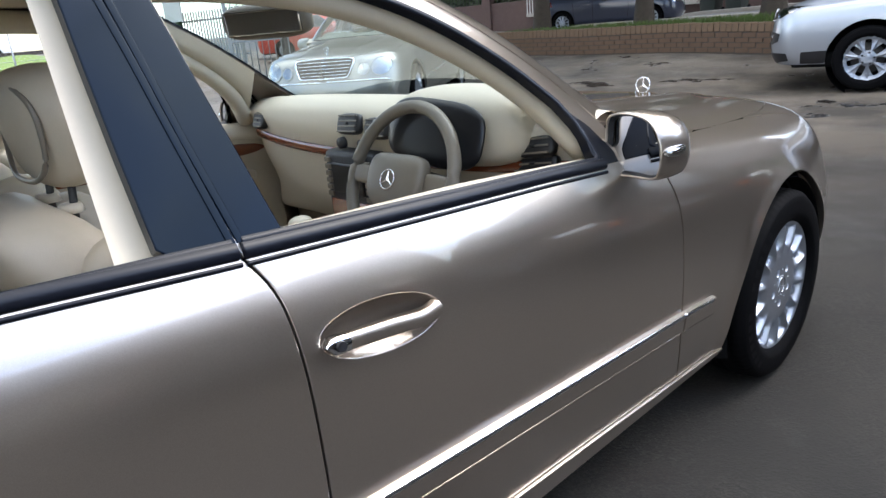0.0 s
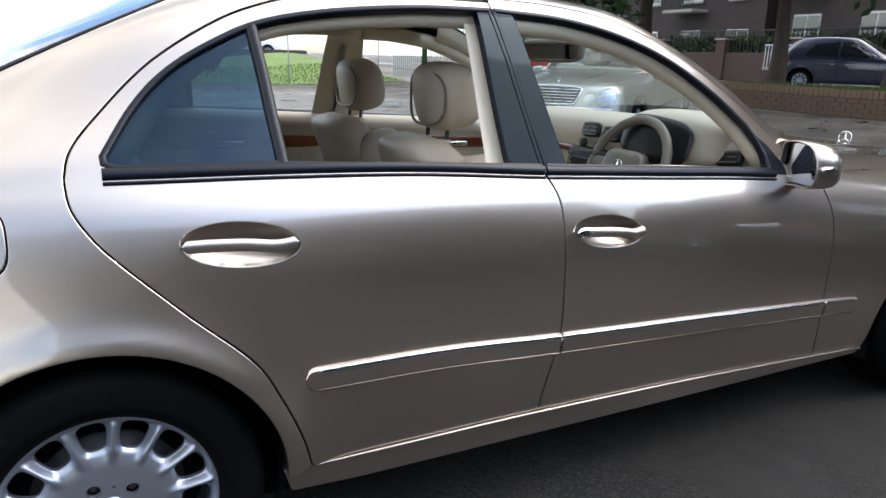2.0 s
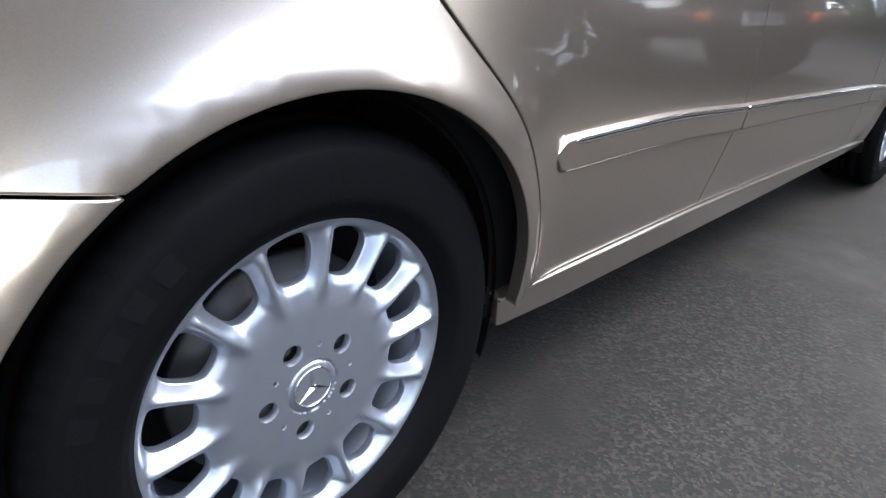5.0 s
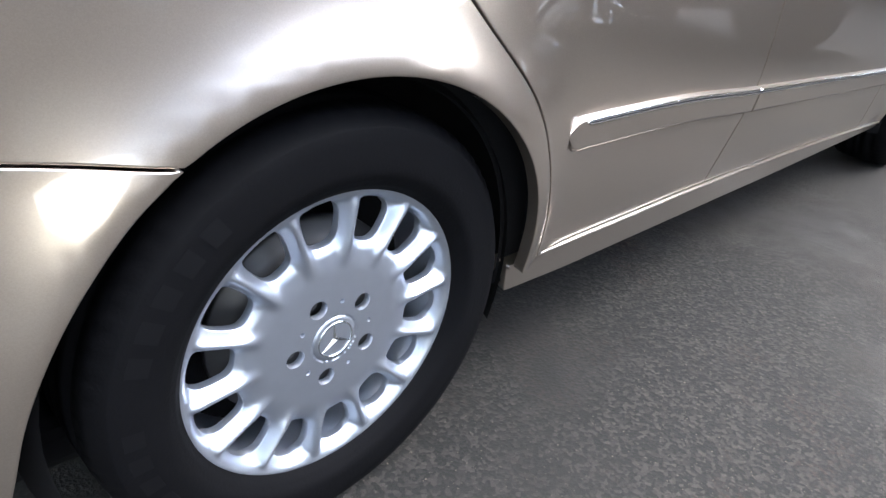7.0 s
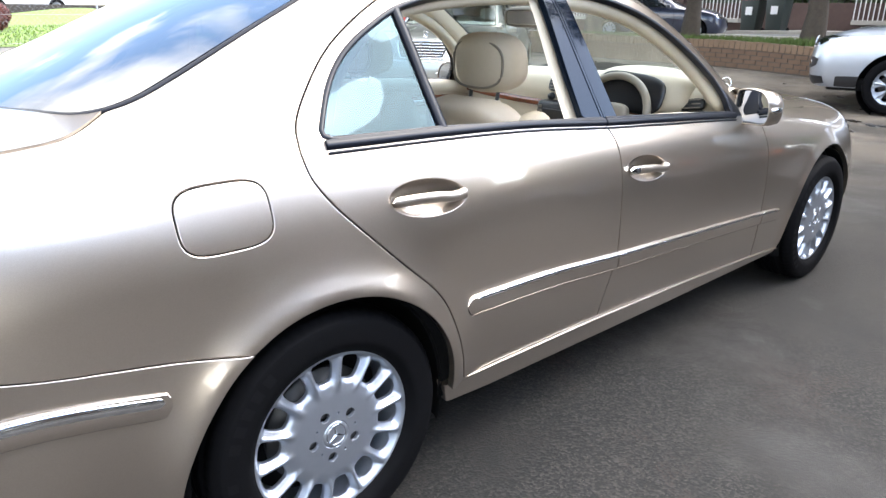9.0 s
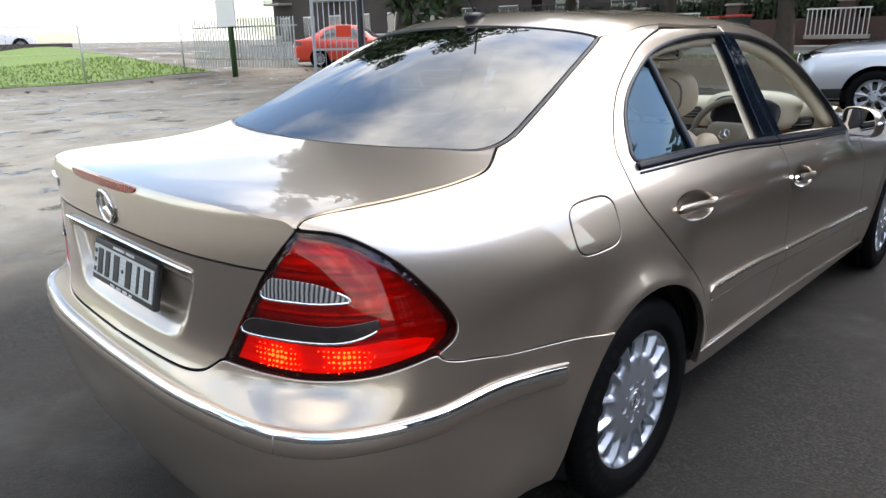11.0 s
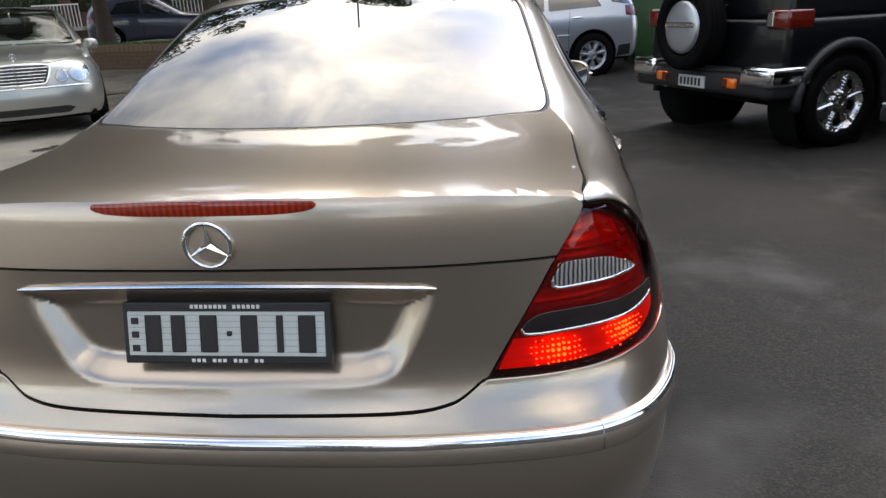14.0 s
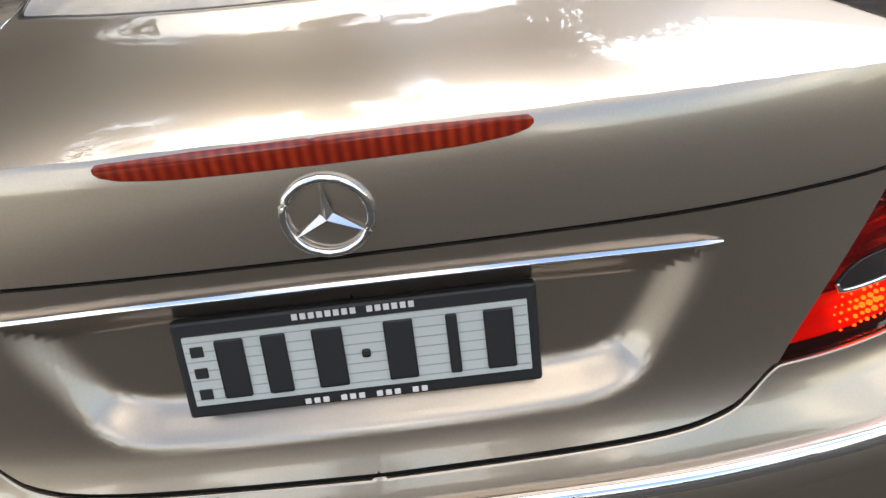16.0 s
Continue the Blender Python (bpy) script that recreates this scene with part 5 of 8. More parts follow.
for s in (1, -1):
    M = Matrix.Diagonal((s, 1, 1, 1)) @ Matrix.Translation((.876, 1.925, .945)) @ pose(0, 0, 0, 0, 0, -12)
    v, f = mirror_rings([(.93, .006, 0), (.965, -.001, 0), (1.0, .002, 0), (1.03, .016, .002), (1.03, .045, .004), (.97, .075, .006), (.82, .098, .006), (.58, .113, .004), (.3, .120, .002), (.02, .122, 0)], M)
    mir = child("door_mirror", mesh_of("door_mirror", v, f if s == 1 else [t[::-1] for t in f], M_PAINT), car, "body-coloured door mirror")
    v, f = mirror_rings([(.94, .004, 0), (.90, .008, 0), (.87, .016, 0)], M)
    child("mirror_rim", mesh_of("mirror_rim", v, f if s == -1 else f, M_DARKPLASTIC), mir, "black inner rim")
    v, f = mirror_rings([(.885, .014, 0), (.5, .0135, 0), (.01, .0133, 0)], M @ pose(0, 0, 0, 1, 0, -5))
    child("mirror_glass", mesh_of("mirror_glass", v, f, M_MIRROR), mir, "mirror glass")
    iv, jf = super_blob((.016, .034, .011), .6, .6, 16, 10)
    im = M @ Matrix.Translation((.078, .038, -.006)) @ pose(0, 0, 0, 0, 0, 14)
    child("indicator", mesh_of("indicator", [tuple(im @ Vector(p)) for p in iv], jf, M_HEADLAMP), mir, "clear side indicator")
    part("mirror_arm", box(.80, .835, 1.94, 1.985, .885, .905, .008, m=Matrix.Diagonal((s, 1, 1, 1))), M_PAINT, mir, smooth=True)

# ---------------------------------------------------------------- alloy wheels with fourteen openings
def spoke_wheel_sheet(r_out=.2205, holes=14, r0=.128, r1=.178, dish=.022, centre=.118, hw=.0195, step=.0065):
    """The face of the wheel in its own plane (u, w), with the openings and bolt holes cut through. Returns places (x, y, z), x outwards."""
    loops = [np.array([(r_out * math.cos(a), r_out * math.sin(a)) for a in np.linspace(0, 2 * math.pi, 181)[:-1]])]
    for k in range(holes):
        a = 2 * math.pi * (k + .5) / holes
        u, w = np.array((math.cos(a), math.sin(a))), np.array((-math.sin(a), math.cos(a)))
        loops.append(curve([u * r0 + w * .000, u * (r0 + .001) + w * hw * .64, u * (r0 + .012) + w * hw * .9, u * (r1 - .016) + w * hw, u * (r1 - .003) + w * hw * .62, u * r1,
                            u * (r1 - .003) - w * hw * .62, u * (r1 - .016) - w * hw, u * (r0 + .012) - w * hw * .9, u * (r0 + .001) - w * hw * .64], .005, True))
    for k in range(5):
        a = 2 * math.pi * (k + .25) / 5
        loops.append(ellipse(.056 * math.cos(a), .056 * math.sin(a), .0108, .0108, n=20))
    co, tri, out = fill(loops, step, .0016)

    def face(q):
        r, a = np.hypot(q[:, 0], q[:, 1]), np.arctan2(q[:, 1], q[:, 0])
        ph = np.abs(((a * holes / (2 * math.pi)) % 1) - .5) * 2          # 1 on a spoke, 0 amid an opening
        off = (1 - ph) * math.pi / holes * r                             # metres from the spoke's middle line
        pocket = np.clip((off - .004) / .010, 0, 1)
        pocket = pocket * pocket * (3 - 2 * pocket)
        rise = np.clip((r - centre) / .014, 0, 1)
        fall = np.clip((.203 - r) / .022, 0, 1)
        h = -dish * pocket * rise * rise * (3 - 2 * rise) * fall * fall * (3 - 2 * fall)
        h += -.005 * np.clip((r - centre) / .08, 0, 1)
        h += .010 * np.clip((r - .205) / .010, 0, 1) - .012 * np.clip((r - .2165) / .004, 0, 1)
        h += .003 * np.exp(-((r - .034) / .004) ** 2) - .003 * np.clip((.033 - r) / .004, 0, 1)
        return h
    e = .0007
    h = face(co)
    g = np.stack([-(face(co + (e, 0)) - face(co - (e, 0))) / (2 * e), -(face(co + (0, e)) - face(co - (0, e))) / (2 * e)], axis=1)
    n = np.concatenate([np.ones((len(co), 1)), g], axis=1)
    v = np.concatenate([h[:, None], co], axis=1)
    on = np.linalg.norm(out, axis=1) > .5
    v[on, 0] -= .0010
    n[on] += np.concatenate([np.zeros((on.sum(), 1)), out[on]], axis=1) * .8
    n /= np.linalg.norm(n, axis=1, keepdims=True)
    cnt = {(a, b) for f in tri for a, b in ((f[0], f[1]), (f[1], f[2]), (f[2], f[0]))}
    border = [(a, b) for a, b in cnt if (b, a) not in cnt]
    ev, en, ef = [], [], []
    for a, b in border:
        k = len(v) + len(ev)
        deep = .030
        for i in (a, b):
            o = np.array((0, out[i][0], out[i][1]))
            ev += [v[i], v[i] - (deep, 0, 0) + o * .001]
            en += [o, o]
        ef += [(k, k + 1, k + 3), (k, k + 3, k + 2)]
    return np.concatenate([v, np.array(ev)]), np.concatenate([tri, np.array(ef)]), np.concatenate([n, np.array(en)])


def disc_wheel_sheet(r_out=.2178, holes=14, r0=.137, r1=.1985, step=.0036):
    """A dished wheel face with rounded openings round a smooth centre disc and ridged spokes between them."""
    loops = [np.array([(r_out * math.cos(a), r_out * math.sin(a)) for a in np.linspace(0, 2 * math.pi, 181)[:-1]])]
    cuts = []
    for k in range(holes):
        a = 2 * math.pi * (k + .5) / holes
        u, w = np.array((math.cos(a), math.sin(a))), np.array((-math.sin(a), math.cos(a)))
        half = [(r0, 0), (r0 + .001, .011), (r0 + .006, .0185), (r0 + .018, .0235), (r1 - .018, .0278), (r1 - .007, .0235), (r1 - .001, .012), (r1, 0)]
        pts = [u * r + w * h for r, h in half] + [u * r - w * h for r, h in half[-2:0:-1]]
        cuts.append(curve(pts, .0045, True))
    bolts = []
    for k in range(5):
        a = 2 * math.pi * (k + .53) / 5
        bolts.append(ellipse(.061 * math.cos(a), .061 * math.sin(a), .0132, .0132, n=22))
        a += math.pi / 5
        bolts.append(ellipse(.057 * math.cos(a), .057 * math.sin(a), .0036, .0036, n=10))
    co, tri, out = fill(loops + cuts + bolts, step, .0012)

    def face(q):
        r, a = np.hypot(q[:, 0], q[:, 1]), np.arctan2(q[:, 1], q[:, 0])
        ph = np.abs(((a * holes / (2 * math.pi)) % 1) - .5) * 2
        off = (1 - ph) * math.pi / holes * r
        # spokes rise from the disc as ridges and merge into the outer ring
        grow = smooth((r - .104) / .040)
        ridge = np.exp(-(off / .0098) ** 2)
        h = .006 * grow * ridge * smooth((.212 - r) / .02)
        h += -.010 * smooth((r - .100) / .06) * (1 - ridge) * smooth((.206 - r) / .012)
        # rolled edge of the openings
        d = np.min([np.where(np.hypot(*(q - c.mean(0)).T) < .055, reach(c, q), 1.0) for c in cuts], axis=0)
        h += -.0055 * np.clip(1 - d / .0115, 0, 1) ** 2
        h += -.004 * np.clip(r / .13, 0, 1) ** 2
        h += .004 * smooth((r - .203) / .009)
        h += -.0025 * smooth((.0365 - r) / .002)
        return h
    e = .0008
    h = face(co)
    g = np.stack([-(face(co + (e, 0)) - face(co - (e, 0))) / (2 * e), -(face(co + (0, e)) - face(co - (0, e))) / (2 * e)], axis=1)
    n = np.concatenate([np.ones((len(co), 1)), g], axis=1)
    v = np.concatenate([h[:, None], co], axis=1)
    n /= np.linalg.norm(n, axis=1, keepdims=True)
    cnt = {(a, b) for f in tri for a, b in ((f[0], f[1]), (f[1], f[2]), (f[2], f[0]))}
    border = [(a, b) for a, b in cnt if (b, a) not in cnt and np.hypot(*co[a]) < r_out - .004]
    ev, en, ef = [], [], []
    for a, b in border:
        k = len(v) + len(ev)
        for i in (a, b):
            o = np.array((0, out[i][0], out[i][1]))
            ev += [v[i], v[i] - (.011, 0, 0) + o * .0005]
            en += [o + n[i] * .4, o]
        ef += [(k, k + 1, k + 3), (k, k + 3, k + 2)]
    return np.concatenate([v, np.array(ev)]), np.concatenate([tri, np.array(ef)]), np.concatenate([n, np.array(en)])


def smooth(t):
    t = np.clip(t, 0, 1)
    return t * t * (3 - 2 * t)


WHEEL = disc_wheel_sheet()
TYRE_PROFILE = [(-.085, .205), (-.105, .222), (-.110, .250), (-.108, .280), (-.100, .300), (-.088, .3115), (-.062, .3150), (-.058, .3075), (-.050, .3075), (-.046, .3162), (-.020, .3168), (-.016, .309), (-.007, .309), (-.003, .317),
                (.003, .317), (.007, .309), (.016, .309), (.020, .3168), (.046, .3162), (.050, .3075), (.058, .3075), (.062, .3150), (.088, .3115), (.100, .300), (.104, .2965), (.1055, .2945), (.108, .280), (.110, .262), (.1105, .245), (.1085, .232), (.1065, .2305), (.104, .2235), (.098, .2195), (.085, .205)]


def tyre_ripple(i, j):
    return -.0035 if j in (5, 22) and i % 4 in (0,) else 0.0


def build_wheel(x, y, s, parent, spin=0.0, scale=1.0, sheet=None, mat=M_ALLOY, z=None, mark=True, seg=288, label="silver alloy rim with fourteen openings"):
    """A tyre with its rim, hub cap and brake, at an axle end; s: +1 on the right."""
    z = HUB_Z if z is None else z
    m = Matrix.Translation((x, y, z)) @ Matrix.Diagonal((s * scale, scale, scale, 1)) @ pose(0, 0, 0, spin, 0, 0)
    v, f = lathe(TYRE_PROFILE, seg, m, tyre_ripple)
    ty = child("wheel", mesh_of("wheel", v, f if s == -1 else [t[::-1] for t in f], M_TYRE), parent, "black tyre on a silver alloy rim")
    fv, ff, fn = sheet or WHEEL
    fm = m @ Matrix.Translation((.092, 0, 0))
    r3 = fm.to_3x3()
    pv = np.array([tuple(fm @ Vector(p)) for p in fv])
    pn = np.array([tuple((r3 @ Vector(p)).normalized()) for p in fn])
    child("rim", mesh_with_normals("rim", pv, ff if s == 1 else np.asarray(ff)[:, ::-1], pn, mat), ty, label)
    v, f = lathe([(.092, .2195), (.07, .203), (.0, .196), (-.08, .200)], 72, m)
    child("rim_barrel", mesh_of("rim_barrel", v, f, mat), ty)
    v, f = lathe([(.080, .2205), (.0945, .2225), (.0965, .2208), (.0955, .2180), (.0915, .2170)], 144, m)
    child("rim_edge", mesh_of("rim_edge", v, f, M_ALLOY_EDGE), ty)
    v, f = lathe([(.030, .0), (.030, .150), (.014, .150), (.014, .0)], 60, m)
    child("brake_disc", mesh_of("brake_disc", v, f, M_DISC), ty)
    # black disc added to put shade behind the openings
    v, f = lathe([(-.02, .0), (-.02, .215)], 60, m)
    child("black_backing", mesh_of("black_backing", v, f, M_GAP), ty)
    v, f = lathe([(.0925, .0), (.0930, .020), (.0925, .030), (.0905, .0345), (.084, .035)], 40, m)
    child("hub_cap", mesh_of("hub_cap", v, f, mat), ty)
    if not mark:
        return ty
    sm = m @ Matrix.Translation((.0932, 0, 0)) @ pose(0, 0, 0, 90, 0, 90)
    star(.0265, .0030, .003, sm, "hub_mark", ty, "", .0011)
    for k in range(5):
        a = 2 * math.pi * (k + .53) / 5
        v, f = lathe([(.078, .0), (.078, .0075), (.075, .0095), (.060, .0105)], 6, m @ Matrix.Translation((0, .061 * math.cos(a), .061 * math.sin(a))))
        child("wheel_bolt", mesh_of("wheel_bolt", v, f, M_DISC, False), ty)
    return ty


def tyre_bars(ty, x, y, s, spin=0.0):
    """Raised bars in place of the maker's lettering on the sidewall."""
    for a0, n, step, w, tall in ((128, 5, 8.5, 5.2, .024), (182, 7, 8.0, 5.0, .022)):
        for k in range(n):
            a = a0 + k * step
            vs, fs = [], []
            for i, da in enumerate(np.linspace(-w / 2, w / 2, 5)):
                t = radians(a + da)
                for r, h in ((.272 - tall / 2, .0), (.272 - tall / 2, .0014), (.272 + tall / 2, .0004), (.272 + tall / 2, -.001)):
                    xx = np.interp(r, (.245, .262, .280, .2945), (.1105, .110, .108, .1055)) + h
                    vs.append((x + s * xx, y + r * math.cos(t), HUB_Z + r * math.sin(t)))
            for i in range(4):
                for j in range(3):
                    p = i * 4 + j
                    fs.append((p, p + 1, p + 5, p + 4))
            child("sidewall_mark", mesh_of("sidewall_mark", vs, fs if s == -1 else [q[::-1] for q in fs], M_TYRE_TEXT, False), ty)


for y in (0.0, WB):
    for s in (1, -1):
        w = build_wheel(.775 * s, y, s, car, 6 if y == 0 else 13)
        if s == 1:
            tyre_bars(w, .775, y, s)
        # wheel housing
        cz = .317 if y == 0 else .305
        v, f = [], []
        for i, a in enumerate(np.linspace(-18, 198, 37)):
            for xx, r in ((.855, .350 if y == 0 else .366), (.82, .372 if y == 0 else .378), (.55, .385), (.55, .05)):
                v.append((s * xx, y + r * math.cos(radians(a)), cz + r * math.sin(radians(a))))
        for i in range(36):
            for j in range(3):
                p = i * 4 + j
                f.append((p, p + 1, p + 5, p + 4))
        k0 = len(v)
        for a in np.linspace(-8, 170, 33):
            for r in (.350 if y == 0 else .366, .44):
                v.append((s * (.84 if a < 120 and y == 0 else .78), y + r * math.cos(radians(a)), cz + r * math.sin(radians(a))))
        f += [(k0 + 2 * i, k0 + 2 * i + 1, k0 + 2 * i + 3, k0 + 2 * i + 2) for i in range(32)]
        child("wheel_housing", mesh_of("wheel_housing", v, f, M_GAP), car)
# underbody
part("underbody", box(-.74, .74, -.45, 3.45, .17, .24, .02), M_GAP, car)
part("rear_apron", box(-.55, .55, -.95, -.4, .20, .30, .03), M_GAP, car)

# ---------------------------------------------------------------- cabin
def inner_sheet(loop, off, step=.04):
    v, f, n = lay(SK, FL, [loop], step, -off, rim=0, soft=0)
    return v, np.asarray(f)[:, ::-1], -n


# door cards, pillars' inner trim, roof lining
CARD_R = np.array([(.45, .40), (1.045, .38), (1.045, .945), (.40, .985), (.05, .99), (.06, .93), (.18, .80), (.34, .70), (.42, .56)])
CARD_F = np.array([(1.07, .38), (2.05, .36), (2.05, .86), (1.87, .90), (1.5, .93), (1.07, .945)])
for s in (1, -1):
    for loop, hw in ((CARD_R, (.55, .87)), (CARD_F, (1.62, .83))):
        sh = inner_sheet(loop, .075)
        card = sheet_part("door_card", sh if s == 1 else mirrored(sh), M_BEIGE, car, "beige leather door lining")
        # top roll
        y0, y1 = (.10, 1.04) if loop is CARD_R else (1.075, 2.0)
        ys = np.linspace(y0, y1, 24)
        zt = np.interp(ys, (.05, .4, 1.04, 1.5, 1.9, 2.05), (.972, .970, .935, .915, .885, .87))
        pv = [SK.meet(*FL(a, b)[:2])[0] * (s, 1, 1) - np.array((s * .045, 0, 0)) for a, b in zip(ys, zt)]
        tube(pv, .036, M_CREAM, "door_roll", card, sides=14)
        # wood inlay and lever
        zi = np.linspace(.895, .868, 24) if loop is CARD_R else np.linspace(.86, .84, 24)
        wp, wn = [], []
        for a, b in zip(ys, zi):
            p, n = SK.meet(*FL(a, b)[:2])
            wp.append((p - n * .073) * (s, 1, 1)), wn.append(-n * (s, 1, 1))
        wd = bead(np.array(wp), np.array(wn), .058, .012, .01, taper=.22)
        sheet_part("wood_inlay", wd, M_WOOD, card, "polished walnut inlay")
        k = int(np.argmin(np.abs(ys - hw[0])))
        lever = wp[k] + wn[k] * .022
        part("door_lever", box(-.008, .008, -.055, .055, -.012, .012, .006, m=Matrix.Translation(lever)), M_CHROME, card, "chrome door lever", True)
        arm = SK.meet(*FL(hw[0] + .05, .72)[:2])[0] * (s, 1, 1) - np.array((s * .10, 0, 0))
        blob_part("armrest", (.045, .26, .035), Matrix.Translation(arm), M_BEIGE, card, e1=.6, e2=.5)
    # inner pillar trims
    bp = inner_sheet(np.array([(.93, 1.335), (.905, 1.0), (.90, .93), (1.12, .93), (1.13, .98), (1.085, 1.335)]), .035)
    sheet_part("pillar_trim", bp if s == 1 else mirrored(bp), M_CREAM, car, "cream pillar lining")
    pts = [(1.06, 1.352), (1.22, 1.346), (1.40, 1.314), (1.58, 1.250), (1.74, 1.160), (1.86, 1.060), (1.925, .96)]
    v, n = along(SK, FL, pts, .03, lift=-.030)
    tube([tuple((p - m * .018) * (s, 1, 1)) for p, m in zip(v, n)], .031, M_CREAM, "screen_pillar_trim", car, "cream windscreen pillar lining", sides=12)
    rows = []
    for p, m in zip(v, n):
        if p[1] < 1.37:
            continue
        e, en = SK.meet(*UP(float(np.interp(p[1], SCREEN_SIDE[:, 1], SCREEN_SIDE[:, 0])) - .012, p[1])[:2])
        e, o = e - en * .016, p - m * .016
        mid_ = (e + o) / 2 - (en + m) * .012
        rows.append([o, (o + mid_) / 2 - m * .004, mid_, (e + mid_) / 2 - en * .004, e])
    pv = [tuple(q * (s, 1, 1)) for r in rows for q in r]
    pf = [(5 * i + j, 5 * i + j + 1, 5 * i + j + 6, 5 * i + j + 5) for i in range(len(rows) - 1) for j in range(4)]
    child("screen_pillar_cover", mesh_of("screen_pillar_cover", pv, pf, M_CREAM), car, "cream windscreen pillar lining")
    pts = [(.07, 1.03), (.14, 1.13), (.21, 1.20), (.30, 1.262), (.42, 1.312), (.58, 1.340), (.80, 1.358), (1.06, 1.360)]
    v, n = along(SK, FL, pts, .03, lift=-.030)
    tube([tuple((p - m * .016) * (s, 1, 1)) for p, m in zip(v, n)], .026, M_CREAM, "roof_rail_trim", car, sides=12)
    cp = inner_sheet(np.array([(-.34, 1.02), (-.15, 1.10), (.02, 1.19), (.12, 1.24), (.20, 1.245), (.05, 1.10), (-.02, .99)]), .03)
    sheet_part("rear_pillar_trim", cp if s == 1 else mirrored(cp), M_CREAM, car)
    tube([SK.meet(*FL(1.0, z)[:2])[0] * (s, 1, 1) - np.array((s * .06, -.0, 0)) for z in (1.26, 1.1, .95, .80, .6)], .014, M_BEIGE, "seat_belt", car, sides=6)
lin = np.array([(0, .235), (.3, .25), (.50, .28), (.572, .55), (.580, 1.0), (.565, 1.30), (.50, 1.375), (0, 1.41)])
v, f, n = lay(SK, UP, [lin], .05, -.030, rim=0, soft=0)
sheet_part("roof_lining", join((v, np.asarray(f)[:, ::-1], -n), mirrored((v, np.asarray(f)[:, ::-1], -n))), M_CREAM, car, "cream cloth roof lining")
part("parcel_shelf", box(-.60, .60, -.42, .02, .93, .955, .01), M_CREAM, car, "cream parcel shelf")
part("cabin_floor", box(-.76, .76, .42, 2.3, .245, .275, .01), M_CARPET, car, "beige carpet")
part("firewall", box(-.78, .78, 2.10, 2.13, .27, .95, .01), M_CARPET, car)
part("rear_bulkhead", box(-.54, .54, -.02, .03, .27, .95, .01), M_CARPET, car)
part("centre_tunnel", box(-.13, .13, .25, 2.0, .26, .52, .05), M_CARPET, car, smooth=True)


def seat(x, y):
    st = blob_part("front_seat", (.25, .27, .11), Matrix.Translation((x, y + .27, .48)) @ pose(0, 0, 0, 6, 0, 0), M_BEIGE, car, "beige leather front seat", .45, .4)
    part("seat_base", box(x - .2, x + .2, y + .05, y + .5, .27, .42, .03), M_TAUPE, st)

    def back(v):
        v = v.copy()
        t = v[:, 2] / .32
        v[:, 1] += -.06 * np.maximum(t, 0) ** 2 + .02 * np.abs(v[:, 0] / .24) ** 2
        v[:, 0] *= 1 - .16 * np.clip(t, 0, 1)
        return v
    blob_part("backrest", (.245, .085, .33), Matrix.Translation((x, y - .01, .692)) @ pose(0, 0, 0, 12, 0, 0), M_BEIGE, st, "", .42, .5, back)
    for sx in (-1, 1):
        blob_part("bolster", (.055, .11, .27), Matrix.Translation((x + sx * .195, y + .04, .70)) @ pose(0, 0, 0, 12, 0, 0), M_BEIGE, st, "", .6, .7)

    def pad(v):
        v = v.copy()
        v[:, 1] += .03 * (v[:, 0] / .15) ** 2
        v[:, 0] *= 1 - .12 * np.clip(v[:, 2] / .1, 0, 1) ** 2
        return v
    hr = blob_part("headrest", (.145, .062, .098), Matrix.Translation((x, y - .028, 1.118)) @ pose(0, 0, 0, 10, 0, 0), M_BEIGE, st, "beige leather headrest", .62, .6, pad)
    ring = [(x + .118 * math.copysign(abs(math.cos(t)) ** .7, math.cos(t)), y - .081 + .012 * math.cos(t) ** 2, 1.113 + .076 * math.copysign(abs(math.sin(t)) ** .7, math.sin(t))) for t in np.linspace(0, 2 * math.pi, 41)[:-1]]
    tube(ring, .0045, M_TAUPE, "piping", hr, closed=True, sides=8)
    for sx in (-.065, .065):
        tube([(x + sx, y - .03, 1.05), (x + sx, y - .042, .93)], .0065, M_DISC, "headrest_rod", st, sides=10)
        bm = bmesh.new()
        bmesh.ops.create_cone(bm, cap_ends=True, segments=20, radius1=.022, radius2=.017, depth=.014, matrix=Matrix.Translation((x + sx, y - .042, .990)))
        part("rod_collar", bm, M_CREAM, st, smooth=True)
    return st


seat(.37, 1.0)
seat(-.37, 1.0)
bench = blob_part("rear_bench", (.535, .26, .12), Matrix.Translation((0, .42, .46)), M_BEIGE, car, "beige leather rear bench", .4, .3)
for x in (-.275, .275):
    blob_part("backrest", (.265, .09, .34), Matrix.Translation((x, .12, .70)) @ pose(0, 0, 0, 16, 0, 0), M_BEIGE, bench, "", .4, .4)
    blob_part("headrest", (.13, .05, .07), Matrix.Translation((x, -.06, 1.02)) @ pose(0, 0, 0, 10, 0, 0), M_BEIGE, bench, "", .6, .6)

# dashboard, lofted across the car
def dash_section(x):
    k = abs(x) / .70
    pull = .07 * k ** 3
    hump = .028 * math.exp(-((x - .37) / .17) ** 2)
    return [(2.20, .955), (2.13, 1.000 - .03 * k), (2.02, 1.025 + hump * .8 - .02 * k * k), (1.93 + pull * .3, 1.020 + hump - .03 * k * k), (1.875 + pull * .5, .985 + hump * .7 - .03 * k * k), (1.865 + pull, .925), (1.875 + pull, .885), (1.89 + pull, .80), (1.93 + pull, .68), (2.02, .58), (2.12, .55)]


